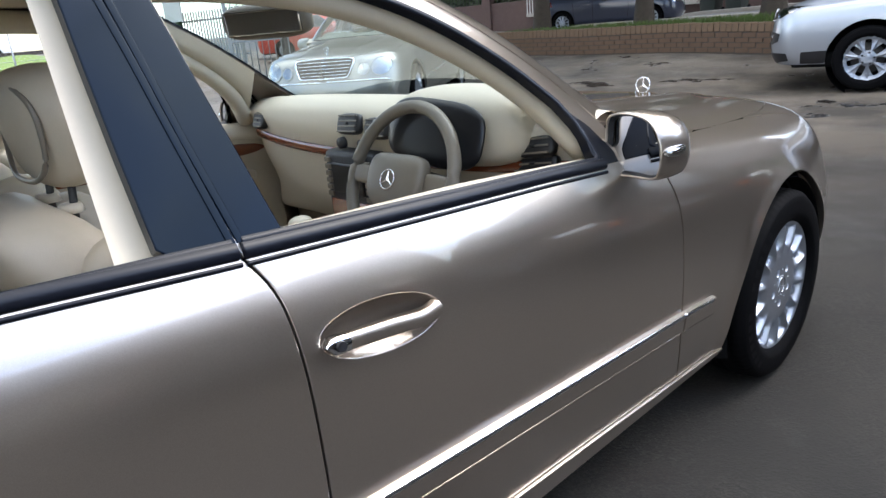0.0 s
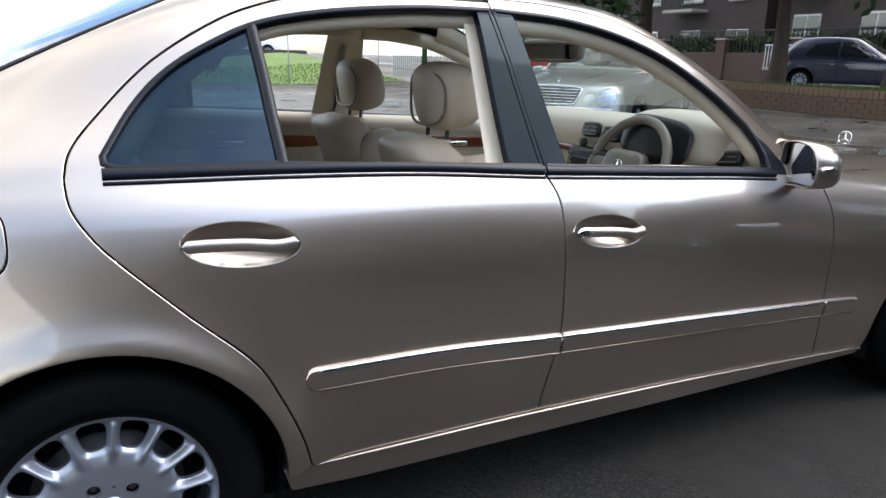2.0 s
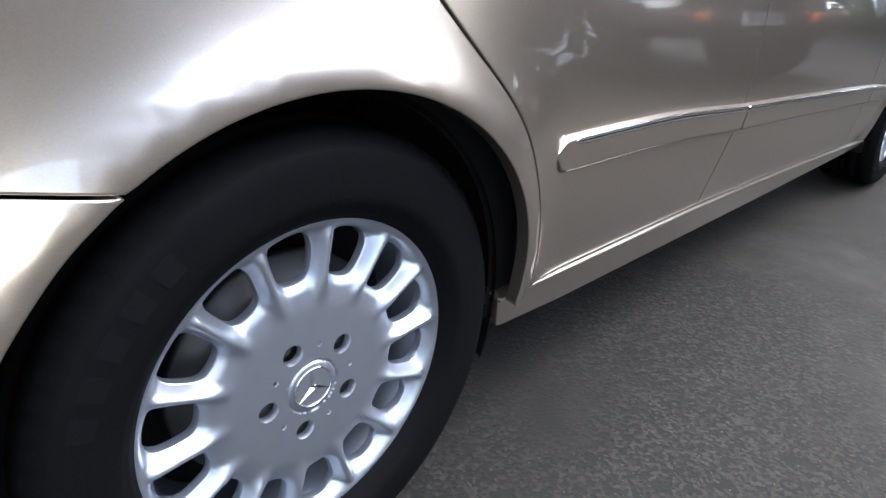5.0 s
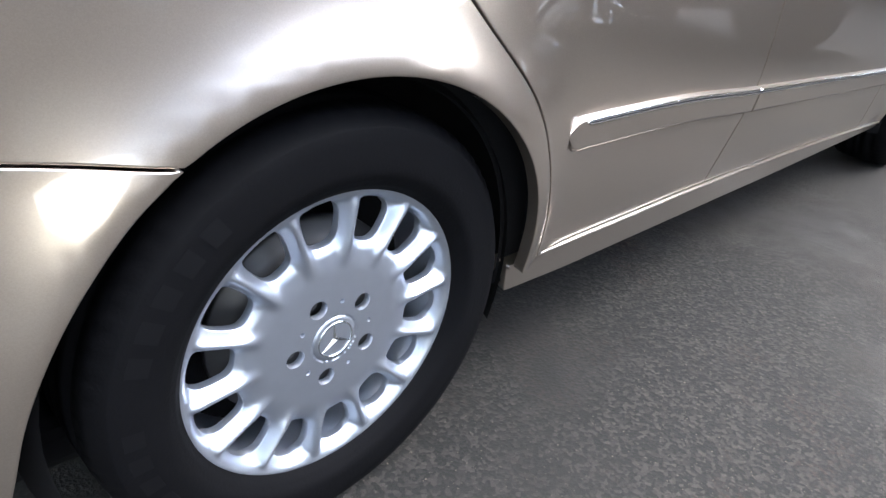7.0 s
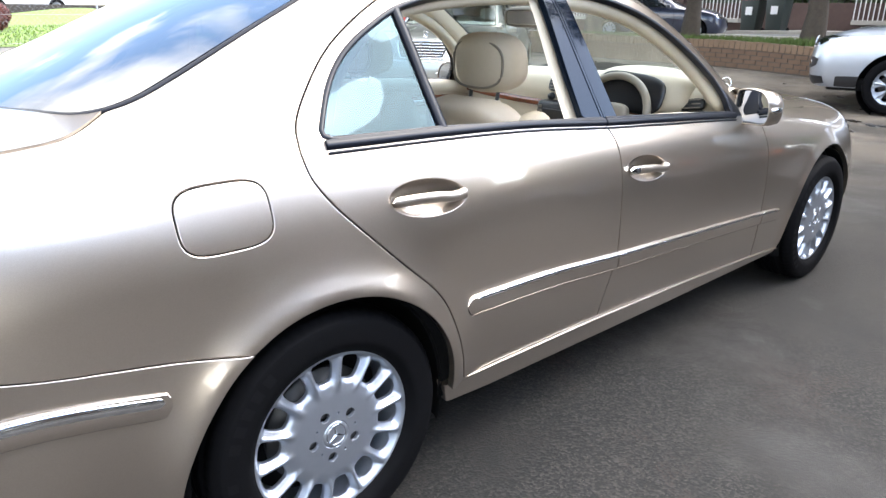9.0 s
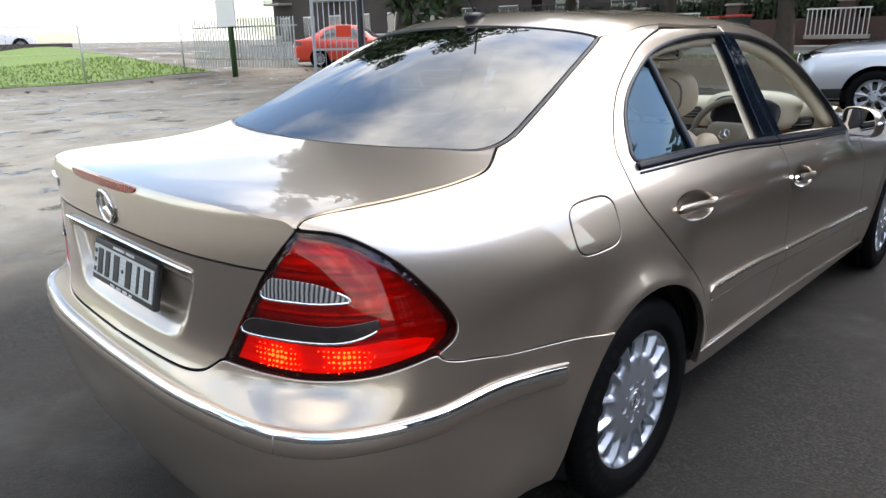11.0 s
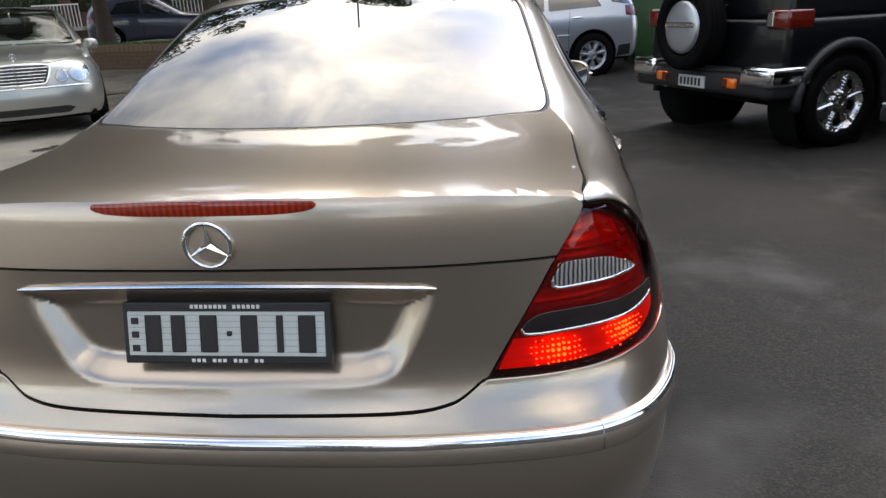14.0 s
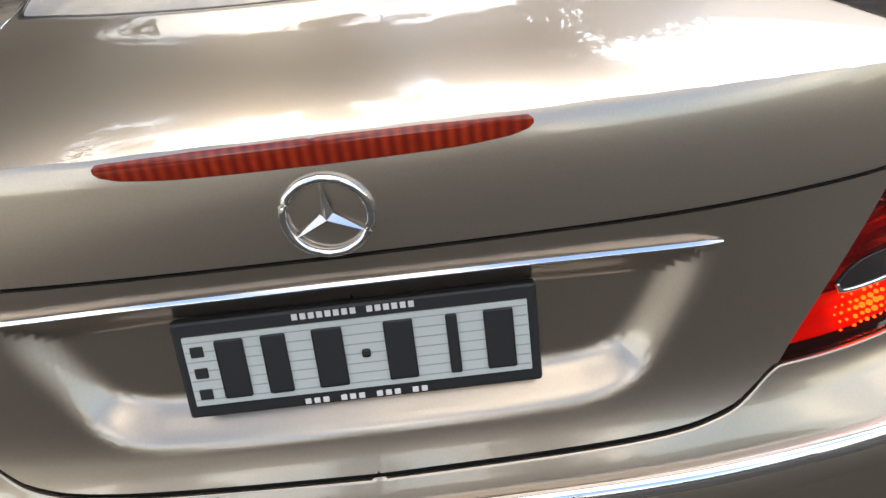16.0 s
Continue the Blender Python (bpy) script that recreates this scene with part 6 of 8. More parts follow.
xs = np.linspace(-.76, .76, 61)
secs = [curve(dash_section(x), .02) for x in xs]
secs = [np.stack([np.interp(np.linspace(0, 1, 40), np.linspace(0, 1, len(q)), q[:, k]) for k in range(2)], 1) for q in secs]
v = [(x, p[0], p[1]) for x, q in zip(xs, secs) for p in q]
f = [(i * 40 + j, (i + 1) * 40 + j, (i + 1) * 40 + j + 1, i * 40 + j + 1) for i in range(60) for j in range(39)]
dash = child("dashboard", mesh_of("dashboard", v, f, M_CREAM), car, "cream and taupe dashboard with walnut strip")


def dash_at(x, z):
    q = dash_section(x)[3:]
    zs = [p[1] for p in q][::-1]
    return float(np.interp(z, zs, [p[0] for p in q][::-1]))


wl = [(x, dash_at(x, .885 - .02 * math.cos(x * 2)) - .004, .885 - .02 * math.cos(x * 2)) for x in np.linspace(-.74, .74, 60)]
sheet_part("wood_strip", bead(np.array(wl), np.array([(0, -1, 0)] * 60, float), .032, .012, .01), M_WOOD, dash, "polished walnut strip")
part("upper_pad", box(-.72, .72, 2.0, 2.2, .93, .95, .01), M_DARKPLASTIC, dash)


def vent(x, z, w, h, tilt=0.0):
    m = Matrix.Translation((x, dash_at(x, z) - .006, z)) @ pose(0, 0, 0, -18, tilt, 0)
    fr = blob_part("air_vent", (w / 2, .016, h / 2), m, M_DARKPLASTIC, dash, "slatted air vent", .5, .5)
    n = max(int(h / .014), 2)
    for k in range(n):
        zz = -h / 2 + h * (k + .5) / n
        part("slat", box(-w / 2 + .012, w / 2 - .012, -.0175, .0, zz - .0022, zz + .0022, .001, m=m), M_TAUPE, fr)
    part("vent_tab", box(-.008, .008, -.021, -.010, -.004, .004, .002, m=m), M_DARKPLASTIC, fr)


vent(-.025, .958, .112, .062, -3)
vent(.105, .952, .112, .062, -3)
vent(-.625, .935, .075, .06)
vent(.635, .930, .115, .05, -8)
vent(.625, .885, .135, .045, -8)
# instrument cowl and dials
blob_part("instrument_cowl", (.235, .115, .100), Matrix.Translation((.395, 1.935, .968)), M_CREAM, dash, "", .7, .7)
DIAL = Matrix.Translation((.405, 1.798, .968)) @ pose(0, 0, 0, -14, 4, 0)
blob_part("dial_panel", (.168, .016, .082), DIAL, M_DIAL, dash, "dark instrument panel", .6, .9)
# centre stack with screen and keys
stack = part("centre_panel", box(-.115, .115, 1.815, 1.93, .60, .885, .015, m=Matrix.Identity(4)), M_DARKPLASTIC, dash, "dark centre stack with a screen", True)
part("screen", box(-.075, .075, 1.808, 1.82, .76, .85, .004), M_DIAL, stack)
for k in range(6):
    for sx in (-.095, .095):
        part("key", box(sx - .013, sx + .013, 1.809, 1.82, .745 + k * .021, .760 + k * .021, .003), M_TAUPE, stack)
part("wood_panel", box(-.095, .095, 1.807, 1.82, .63, .74, .006), M_WOOD, stack)
for x in (-.05, .05):
    v, f = lathe([(0, .018), (.016, .016), (.016, .0)], 24, Matrix.Translation((x, 1.85, .905)) @ pose(0, 0, 0, 0, 0, -90))
    child("knob", mesh_of("knob", v, f, M_DARKPLASTIC), dash)
con = part("console", box(-.13, .13, 1.05, 1.86, .48, .60, .03), M_CREAM, car, "cream centre console with walnut top", True)
part("console_top", box(-.095, .095, 1.40, 1.82, .600, .610, .006), M_WOOD, con)
tube([(0, 1.62, .60), (0, 1.625, .66), (0, 1.63, .695)], .011, M_CHROME, "gear_stick", con)
blob_part("gear_knob", (.026, .036, .026), Matrix.Translation((0, 1.632, .712)), M_CREAM, con, e1=.8, e2=.8)
blob_part("armrest", (.10, .17, .045), Matrix.Translation((0, 1.20, .63)), M_BEIGE, con, e1=.4, e2=.4)
# steering wheel
SW = Matrix.Translation((.37, 1.705, .868)) @ pose(0, 0, 0, 90 - 24, 0, 0)
rim_pts = [tuple(SW @ Vector((.181 * math.cos(t), .181 * math.sin(t), 0))) for t in np.linspace(0, 2 * math.pi, 73)[:-1]]
sw = tube(rim_pts, .0165, M_TAUPE, "steering_wheel", car, "taupe leather steering wheel", sides=14, closed=True)


def pad_shape(v):
    v = v.copy()
    v[:, 1] += .018 * (v[:, 0] / .1) ** 2
    return v


blob_part("airbag_pad", (.100, .072, .030), SW @ Matrix.Translation((0, -.012, .008)), M_TAUPE, sw, e1=.6, e2=.7, bend=pad_shape)
for a in (0, 180, 250, 290):
    t = radians(a)
    blob_part("spoke", (.055 if a in (0, 180) else .045, .024 if a in (0, 180) else .016, .012), SW @ Matrix.Rotation(t, 4, "Z") @ Matrix.Translation((.125, 0, 0)), M_TAUPE, sw, e1=.6, e2=.6)
star(.024, .0026, .003, SW @ Matrix.Translation((0, -.008, .040)), "wheel_mark", sw, "", .0016)
tube([tuple(SW @ Vector((0, 0, 0))), tuple(SW @ Vector((0, 0, -.20)))], .04, M_DARKPLASTIC, "column", sw, sides=16)
# inside mirror
im = blob_part("inside_mirror", (.130, .024, .043), Matrix.Translation((.0, 1.625, 1.262)) @ pose(0, 0, 0, 9, 0, 26), M_TAUPE, car, "taupe interior mirror", .5, .5)
part("mirror_face", box(-.112, .112, -.0245, -.020, -.030, .030, .004, m=Matrix.Translation((.0, 1.625, 1.262)) @ pose(0, 0, 0, 9, 0, 26)), M_MIRROR, im)
tube([(0, 1.63, 1.29), (0, 1.64, 1.33), (0, 1.60, 1.365)], .010, M_CREAM, "mirror_stalk", im)
for sx in (.3, -.3):
    part("sun_visor", box(sx - .17, sx + .17, 1.30, 1.45, 1.352, 1.366, .006, m=None), M_CREAM, car, smooth=True)

# ---------------------------------------------------------------- ground: yard, verge, street, lawn
def smooth01(t):
    t = np.clip(t, 0, 1)
    return t * t * (3 - 2 * t)


def street_z(x):
    return float(np.interp(x, (-22, -16, -9, 20), (.10, .16, .68, .74)))


def ground_z(x, y):
    """Height of the ground: a level yard that rises a little towards the low wall, and higher ground behind it."""
    z = .16 * float(smooth01((y - 9.5) / 3.5)) + max(-x - 7, 0) * .012 * float(smooth01((y - 5) / 4)) + .12 * float(smooth01((-x - 1.4) / 4))
    if x > -12.5:
        z += max(street_z(x) - z, 0) * float(smooth01((y - 13.02) / .10))
    else:
        z += (street_z(x) - z) * float(smooth01((y - 8) / 8))
    if x < -18.6:
        z += float(smooth01((-18.6 - x) / .3)) * .14 + .045 * min(max(-18.9 - x, 0), 14)
    return z


def asphalt():
    """Dark damp asphalt that turns to pale stained concrete towards the street, with fine stones and wet patches."""
    m = shader("damp_asphalt", (0.04, 0.04, 0.04), 0.6, spec=.5)
    nt = m.node_tree
    b = nt.nodes["Principled BSDF"]
    tc = nt.nodes.new("ShaderNodeTexCoord")

    def noise_tex(scale, detail=6, rough=0.55):
        n = nt.nodes.new("ShaderNodeTexNoise")
        n.inputs["Scale"].default_value, n.inputs["Detail"].default_value, n.inputs["Roughness"].default_value = scale, detail, rough
        nt.links.new(tc.outputs["Object"], n.inputs["Vector"])
        return n.outputs["Fac"]

    def rng(fac, a, b_, c=0.0, d=1.0):
        r = nt.nodes.new("ShaderNodeMapRange")
        r.inputs["From Min"].default_value, r.inputs["From Max"].default_value = a, b_
        r.inputs["To Min"].default_value, r.inputs["To Max"].default_value = c, d
        nt.links.new(fac, r.inputs["Value"])
        return r.outputs["Result"]

    def mixc(fac, a, b_):
        x = nt.nodes.new("ShaderNodeMix")
        x.data_type = "RGBA"
        nt.links.new(fac, x.inputs["Factor"])
        for key, val in (("A", a), ("B", b_)):
            if isinstance(val, tuple):
                x.inputs[key].default_value = (*val, 1)
            else:
                nt.links.new(val, x.inputs[key])
        return x.outputs["Result"]

    def math2(op, a, b_):
        x = nt.nodes.new("ShaderNodeMath")
        x.operation = op
        for i, val in enumerate((a, b_)):
            if isinstance(val, float):
                x.inputs[i].default_value = val
            else:
                nt.links.new(val, x.inputs[i])
        return x.outputs[0]
    stones = nt.nodes.new("ShaderNodeTexVoronoi")
    stones.inputs["Scale"].default_value = 130
    nt.links.new(tc.outputs["Object"], stones.inputs["Vector"])
    fine = noise_tex(260, 3)
    grit = mixc(rng(stones.outputs["Color"], .45, 1.0), (.013, .0128, .012), (.045, .041, .036))
    rust = rng(noise_tex(2.6, 6, .6), .52, .66)
    grit = mixc(math2("MULTIPLY", rust, rng(noise_tex(90, 3), .50, .60)), grit, (.055, .034, .026))
    grit = mixc(rng(noise_tex(170, 3), .66, .74), grit, (.16, .138, .108))
    damp = mixc(rng(noise_tex(1.3, 8, .65), .46, .62), grit, (.016, .0155, .0145))
    tint = mixc(rng(noise_tex(.35), .46, .66), damp, (.036, .033, .028))
    sep = nt.nodes.new("ShaderNodeSeparateXYZ")
    nt.links.new(tc.outputs["Object"], sep.inputs[0])
    wob = math2("MULTIPLY_ADD", noise_tex(.45), 3.0)
    nt.nodes[-1].inputs[2].default_value = 0.0
    xx = math2("ADD", sep.outputs["X"], wob)
    pale = rng(xx, -0.8, -3.2)
    conc = mixc(rng(noise_tex(2.2), .35, .7), (.20, .185, .155), (.31, .288, .24))
    conc = mixc(rng(noise_tex(1.1, 8, .7), .57, .64), conc, (.028, .026, .022))
    far = math2("MULTIPLY", rng(sep.outputs["Y"], 4.5, 8.0), rng(sep.outputs["X"], 1.4, -.8))
    brown = mixc(rng(noise_tex(.8, 8, .65), .42, .62), (.20, .168, .128), (.075, .065, .052))
    col = mixc(pale, tint, conc)
    col = mixc(math2("MULTIPLY", far, .8), col, brown)
    stain = math2("MULTIPLY", rng(noise_tex(1.5, 8, .62), .585, .625), math2("MAXIMUM", far, pale))
    col = mixc(stain, col, (.024, .021, .018))
    nt.links.new(col, b.inputs["Base Color"])
    wet = rng(noise_tex(.62, 8, .62), .50, .74)
    wet_far = math2("MAXIMUM", math2("MULTIPLY", far, .75), .62)
    r = math2("MULTIPLY", wet, wet_far)
    r = math2("MAXIMUM", r, math2("MULTIPLY", stain, .7))
    nt.links.new(rng(r, 0.0, .75, .72, .14), b.inputs["Roughness"])
    nt.links.new(rng(r, 0.0, .75, .20, .45), b.inputs["Specular IOR Level"])
    bump = nt.nodes.new("ShaderNodeBump")
    bump.inputs["Strength"].default_value, bump.inputs["Distance"].default_value = .45, .004
    hgt = math2("ADD", stones.outputs["Distance"], fine)
    nt.links.new(hgt, bump.inputs["Height"])
    nt.links.new(bump.outputs["Normal"], b.inputs["Normal"])
    return m


M_GROUND = asphalt()
M_STREET = grain(shader("street_asphalt", (.115, .115, .112), .8), 40, .2, .4, 160, big=.5)
M_CONCRETE = grain(shader("kerb_concrete", (.30, .28, .25), .85), 12, .25, .4, 60, big=.5)
M_GRASS = grain(shader("grass", (.07, .11, .02), .8), 9, .45, big=.5)
M_LAWN = grain(shader("lawn", (.13, .20, .03), .8), 14, .35, .6, 60, big=.4)
M_DRYGRASS = grain(shader("verge_grass", (.10, .105, .030), .85), 9, .5, big=.5)
M_BARK = grain(shader("bark", (.060, .047, .036), .9), 14, .45, .9, 40, big=.3, distance=.02)
M_LEAF = grain(shader("leaf", (.024, .050, .011), .5), 3, .6, big=.4)
M_REDLEAF = grain(shader("red_leaf", (.12, .025, .02), .6), 5, .4)
M_BRICK = grain(shader("brown_brick", (.125, .078, .048), .9), 6, .35, .5, 60, big=.5)
M_CAPBRICK = grain(shader("cap_brick", (.155, .102, .062), .9), 6, .35, .5, 60, big=.5)
M_DARKBRICK = grain(shader("dark_brick", (.050, .040, .036), .9), 7, .3, .5, 40, big=.5)
M_REDBRICK = grain(shader("red_brown_brick", (.070, .044, .038), .9), 7, .35, .5, 40, big=.5)
M_MORTAR = grain(shader("mortar", (.07, .06, .05), .95), 30, .25)
M_RENDERWALL = grain(shader("grey_render", (.22, .20, .185), .9), 4, .25, .3, 40, big=.6)
M_STEEL = grain(shader("galvanised_steel", (.36, .38, .40), .45, .7), 30, .2)
M_BLACKIRON = shader("black_iron", (.012, .012, .013), .5)
M_WINGLASS = shader("house_glass", (.03, .035, .04), .10, 0, 0.6)
M_WHITEWOOD = grain(shader("white_painted_wood", (.62, .62, .60), .6), 20, .1)
M_BINGREEN = grain(shader("bin_green", (.035, .085, .03), .5), 20, .2)
M_BINDARK = grain(shader("bin_dark", (.02, .028, .025), .5), 20, .2)
M_BINRED = grain(shader("bin_red", (.45, .05, .03), .45), 20, .15)
M_YELLOW = shader("yellow_panel", (.55, .36, .03), .6)
M_SIGN = shader("sign_white", (.66, .66, .66), .6)


def sheet_xy(name, x0, x1, y0, y1, step, zf, material, label, category, kind="structure", lift=0.0):
    nx, ny = max(int((x1 - x0) / step), 1), max(int((y1 - y0) / step), 1)
    xs, ys = np.linspace(x0, x1, nx + 1), np.linspace(y0, y1, ny + 1)
    v = [(x, y, zf(x, y) + lift) for y in ys for x in xs]
    f = [(j * (nx + 1) + i, j * (nx + 1) + i + 1, (j + 1) * (nx + 1) + i + 1, (j + 1) * (nx + 1) + i) for j in range(ny) for i in range(nx)]
    ob = child(name, mesh_of(name, v, f, material), None)
    return tagged(ob, label, category, "", kind)


xs = [-900, -200, -80, -45] + list(np.arange(-34, 16, .4)) + [18, 25, 45, 90, 250, 900]
ys = [-900, -250, -80, -40, -20] + list(np.arange(-12, 26, .4)) + [28, 34, 45, 80, 250, 900]
ys = sorted(set(round(y, 2) for y in ys + [13.02, 13.06, 13.12]))
xs = sorted(set(round(x, 2) for x in xs + [-18.6, -18.75, -18.9]))
v = [(x, y, ground_z(x, y)) for y in ys for x in xs]
nx = len(xs)
f = [(j * nx + i, j * nx + i + 1, (j + 1) * nx + i + 1, (j + 1) * nx + i) for j in range(len(ys) - 1) for i in range(nx - 1)]
ground = child("ground", mesh_of("ground", v, f, M_GROUND), None)
tagged(ground, "damp dark asphalt yard turning to stained pale concrete", "ground", "", "structure")
road = sheet_xy("road", -60, 40, 16.2, 22.6, .8, ground_z, M_STREET, "grey asphalt street past the yard", "road", lift=.012)
verge = sheet_xy("verge", -12.4, 30, 13.25, 15.9, .5, ground_z, M_DRYGRASS, "rough grass strip behind the low wall", "verge", lift=.02)
lawn = sheet_xy("lawn", -33.5, -18.95, -14, 9.2, .7, ground_z, M_LAWN, "bright green lawn with a raised edge", "lawn", lift=.025)
sheet_xy("pavement", -40, 40, 23.0, 26.0, 1.2, ground_z, M_CONCRETE, "pale concrete footpath", "pavement", lift=.10)


def kerb(name, x0, x1, y, h=.12):
    v, f = [], []
    for i, x in enumerate(np.linspace(x0, x1, 40)):
        z = ground_z(x, y)
        v += [(x, y, z - .05), (x, y, z + h), (x, y + .02, z + h + .01), (x, y + .16, z + h + .01), (x, y + .18, z - .05)]
    f = [(i * 5 + j, (i + 1) * 5 + j, (i + 1) * 5 + j + 1, i * 5 + j + 1) for i in range(39) for j in range(4)]
    tagged(child(name, mesh_of(name, v, f, M_CONCRETE, False), None), "worn concrete kerb of the street", "kerb", "", "structure")


kerb("kerb_near", -12.4, 30, 15.95)
kerb("kerb_far", -40, 30, 22.8)
lk = [(-18.80, y, ground_z(-18.95, y) - .10) for y in np.linspace(-13, 9.2, 50)]
v, f = [], []
for x, y, z in lk:
    v += [(x - .10, y, z - .1), (x - .10, y, z + .10), (x + .06, y, z + .10), (x + .10, y, z - .15)]
f = [(i * 4 + j, (i + 1) * 4 + j, (i + 1) * 4 + j + 1, i * 4 + j + 1) for i in range(49) for j in range(3)]
tagged(child("kerb_lawn", mesh_of("kerb_lawn", v, f, M_CONCRETE, False), None), "low concrete edge of the lawn", "kerb", "", "structure")


def blades(name, spots, h, material, label, parent=None, width=.012):
    """Many grass blades as one object."""
    v, f = [], []
    for x, y in spots:
        z = ground_z(x, y) + .01
        a, t = random.uniform(0, 6.283), random.uniform(.5, 1.0) * h
        lean = (random.uniform(-.4, .4) * t, random.uniform(-.4, .4) * t)
        dx, dy = math.cos(a) * width, math.sin(a) * width
        k = len(v)
        v += [(x - dx, y - dy, z), (x + dx, y + dy, z), (x + dx * .6 + lean[0] * .5, y + dy * .6 + lean[1] * .5, z + t * .6), (x + lean[0], y + lean[1], z + t), (x - dx * .6 + lean[0] * .5, y - dy * .6 + lean[1] * .5, z + t * .6)]
        f += [(k, k + 1, k + 2, k + 4), (k + 4, k + 2, k + 3)]
    return tagged(child(name, mesh_of(name, v, f, material, False), parent), label, "grass", "", "stuff")


spots = [(random.uniform(-12.2, 8), 13.2 + abs(random.gauss(0, .45))) for _ in range(9000)]
blades("verge_grass", spots, .20, M_GRASS, "long green grass along the low wall", width=.014)
spots = [(random.uniform(-12.2, 8), random.uniform(13.3, 15.8)) for _ in range(5000)]
blades("verge_tufts", spots, .14, M_DRYGRASS, "short dry grass on the verge", width=.016)
spots = [(random.uniform(-26, -19), random.uniform(-10, 9)) for _ in range(9000)]
blades("lawn_grass", spots, .10, M_LAWN, "mown green grass of the lawn", width=.02)

# ---------------------------------------------------------------- low brick wall: soldier course on stretcher courses
X0, X1, YW = -12.4, 6.6, 13.0
n = 60
v, f = [], []
for x in np.linspace(X0, X1, n):
    z = ground_z(x, 12.9)
    v += [(x, YW - .100, z - .2), (x, YW - .100, z + .50), (x, YW + .10, z + .50), (x, YW + .10, z - .2)]
f = [(i * 4 + j, (i + 1) * 4 + j, (i + 1) * 4 + j + 1, i * 4 + j + 1) for i in range(n - 1) for j in range(3)] + [(0, 1, 2, 3), (4 * n - 1, 4 * n - 2, 4 * n - 3, 4 * n - 4)]
low_wall = tagged(child("wall_low", mesh_of("wall_low", v, f, M_MORTAR, False), None), "low brown brick garden wall with an upright top course", "wall", "", "structure")


def joined(name, boxes, material, parent, label, kind="stuff"):
    """Many small blocks as one mesh: (centre, half-sizes, turn)."""
    v, f = [], []
    for (cx, cy, cz), (a, b, c), t in boxes:
        k = len(v)
        co, si = math.cos(t), math.sin(t)
        for sx, sy, sz in ((-1, -1, -1), (1, -1, -1), (1, 1, -1), (-1, 1, -1), (-1, -1, 1), (1, -1, 1), (1, 1, 1), (-1, 1, 1)):
            v.append((cx + sx * a * co - sy * b * si, cy + sx * a * si + sy * b * co, cz + sz * c))
        f += [(k, k + 3, k + 2, k + 1), (k + 4, k + 5, k + 6, k + 7), (k, k + 1, k + 5, k + 4), (k + 1, k + 2, k + 6, k + 5), (k + 2, k + 3, k + 7, k + 6), (k + 3, k, k + 4, k + 7)]
    ob = child(name, mesh_of(name, v, f, material, False), parent, label)
    return tagged(ob, label, "", "", kind)


course = []
for r in range(4):
    x = X0 + (.12 if r % 2 else 0)
    while x < X1 - .23:
        z = ground_z(x, 12.9)
        course.append(((x + .115, YW - .092 - random.uniform(0, .006), z + .02 + r * .086 + .038), (.110, .02, .036), random.uniform(-.01, .01)))
        x += .24
joined("brick_courses", course, M_BRICK, low_wall, "brown stretcher courses")
# upright cap bricks
cap_me = None
x = X0
while x < X1 - .1:
    z = ground_z(x, 12.9)
    bmn = box(-.050, .050, -.118, .118, -.075, .075, .006, 1)
    if cap_me is None:
        cap_me = bpy.data.meshes.new("brick")
        bmn.to_mesh(cap_me)
        cap_me.materials.append(M_CAPBRICK)
    bmn.free()
    ob = child("brick", cap_me, low_wall)
    ob.matrix_basis = pose(x + .05, YW + random.uniform(-.004, .004), z + .445 + random.uniform(-.004, .004), random.uniform(-1, 1), 0, random.uniform(-1.5, 1.5))
    x += .110


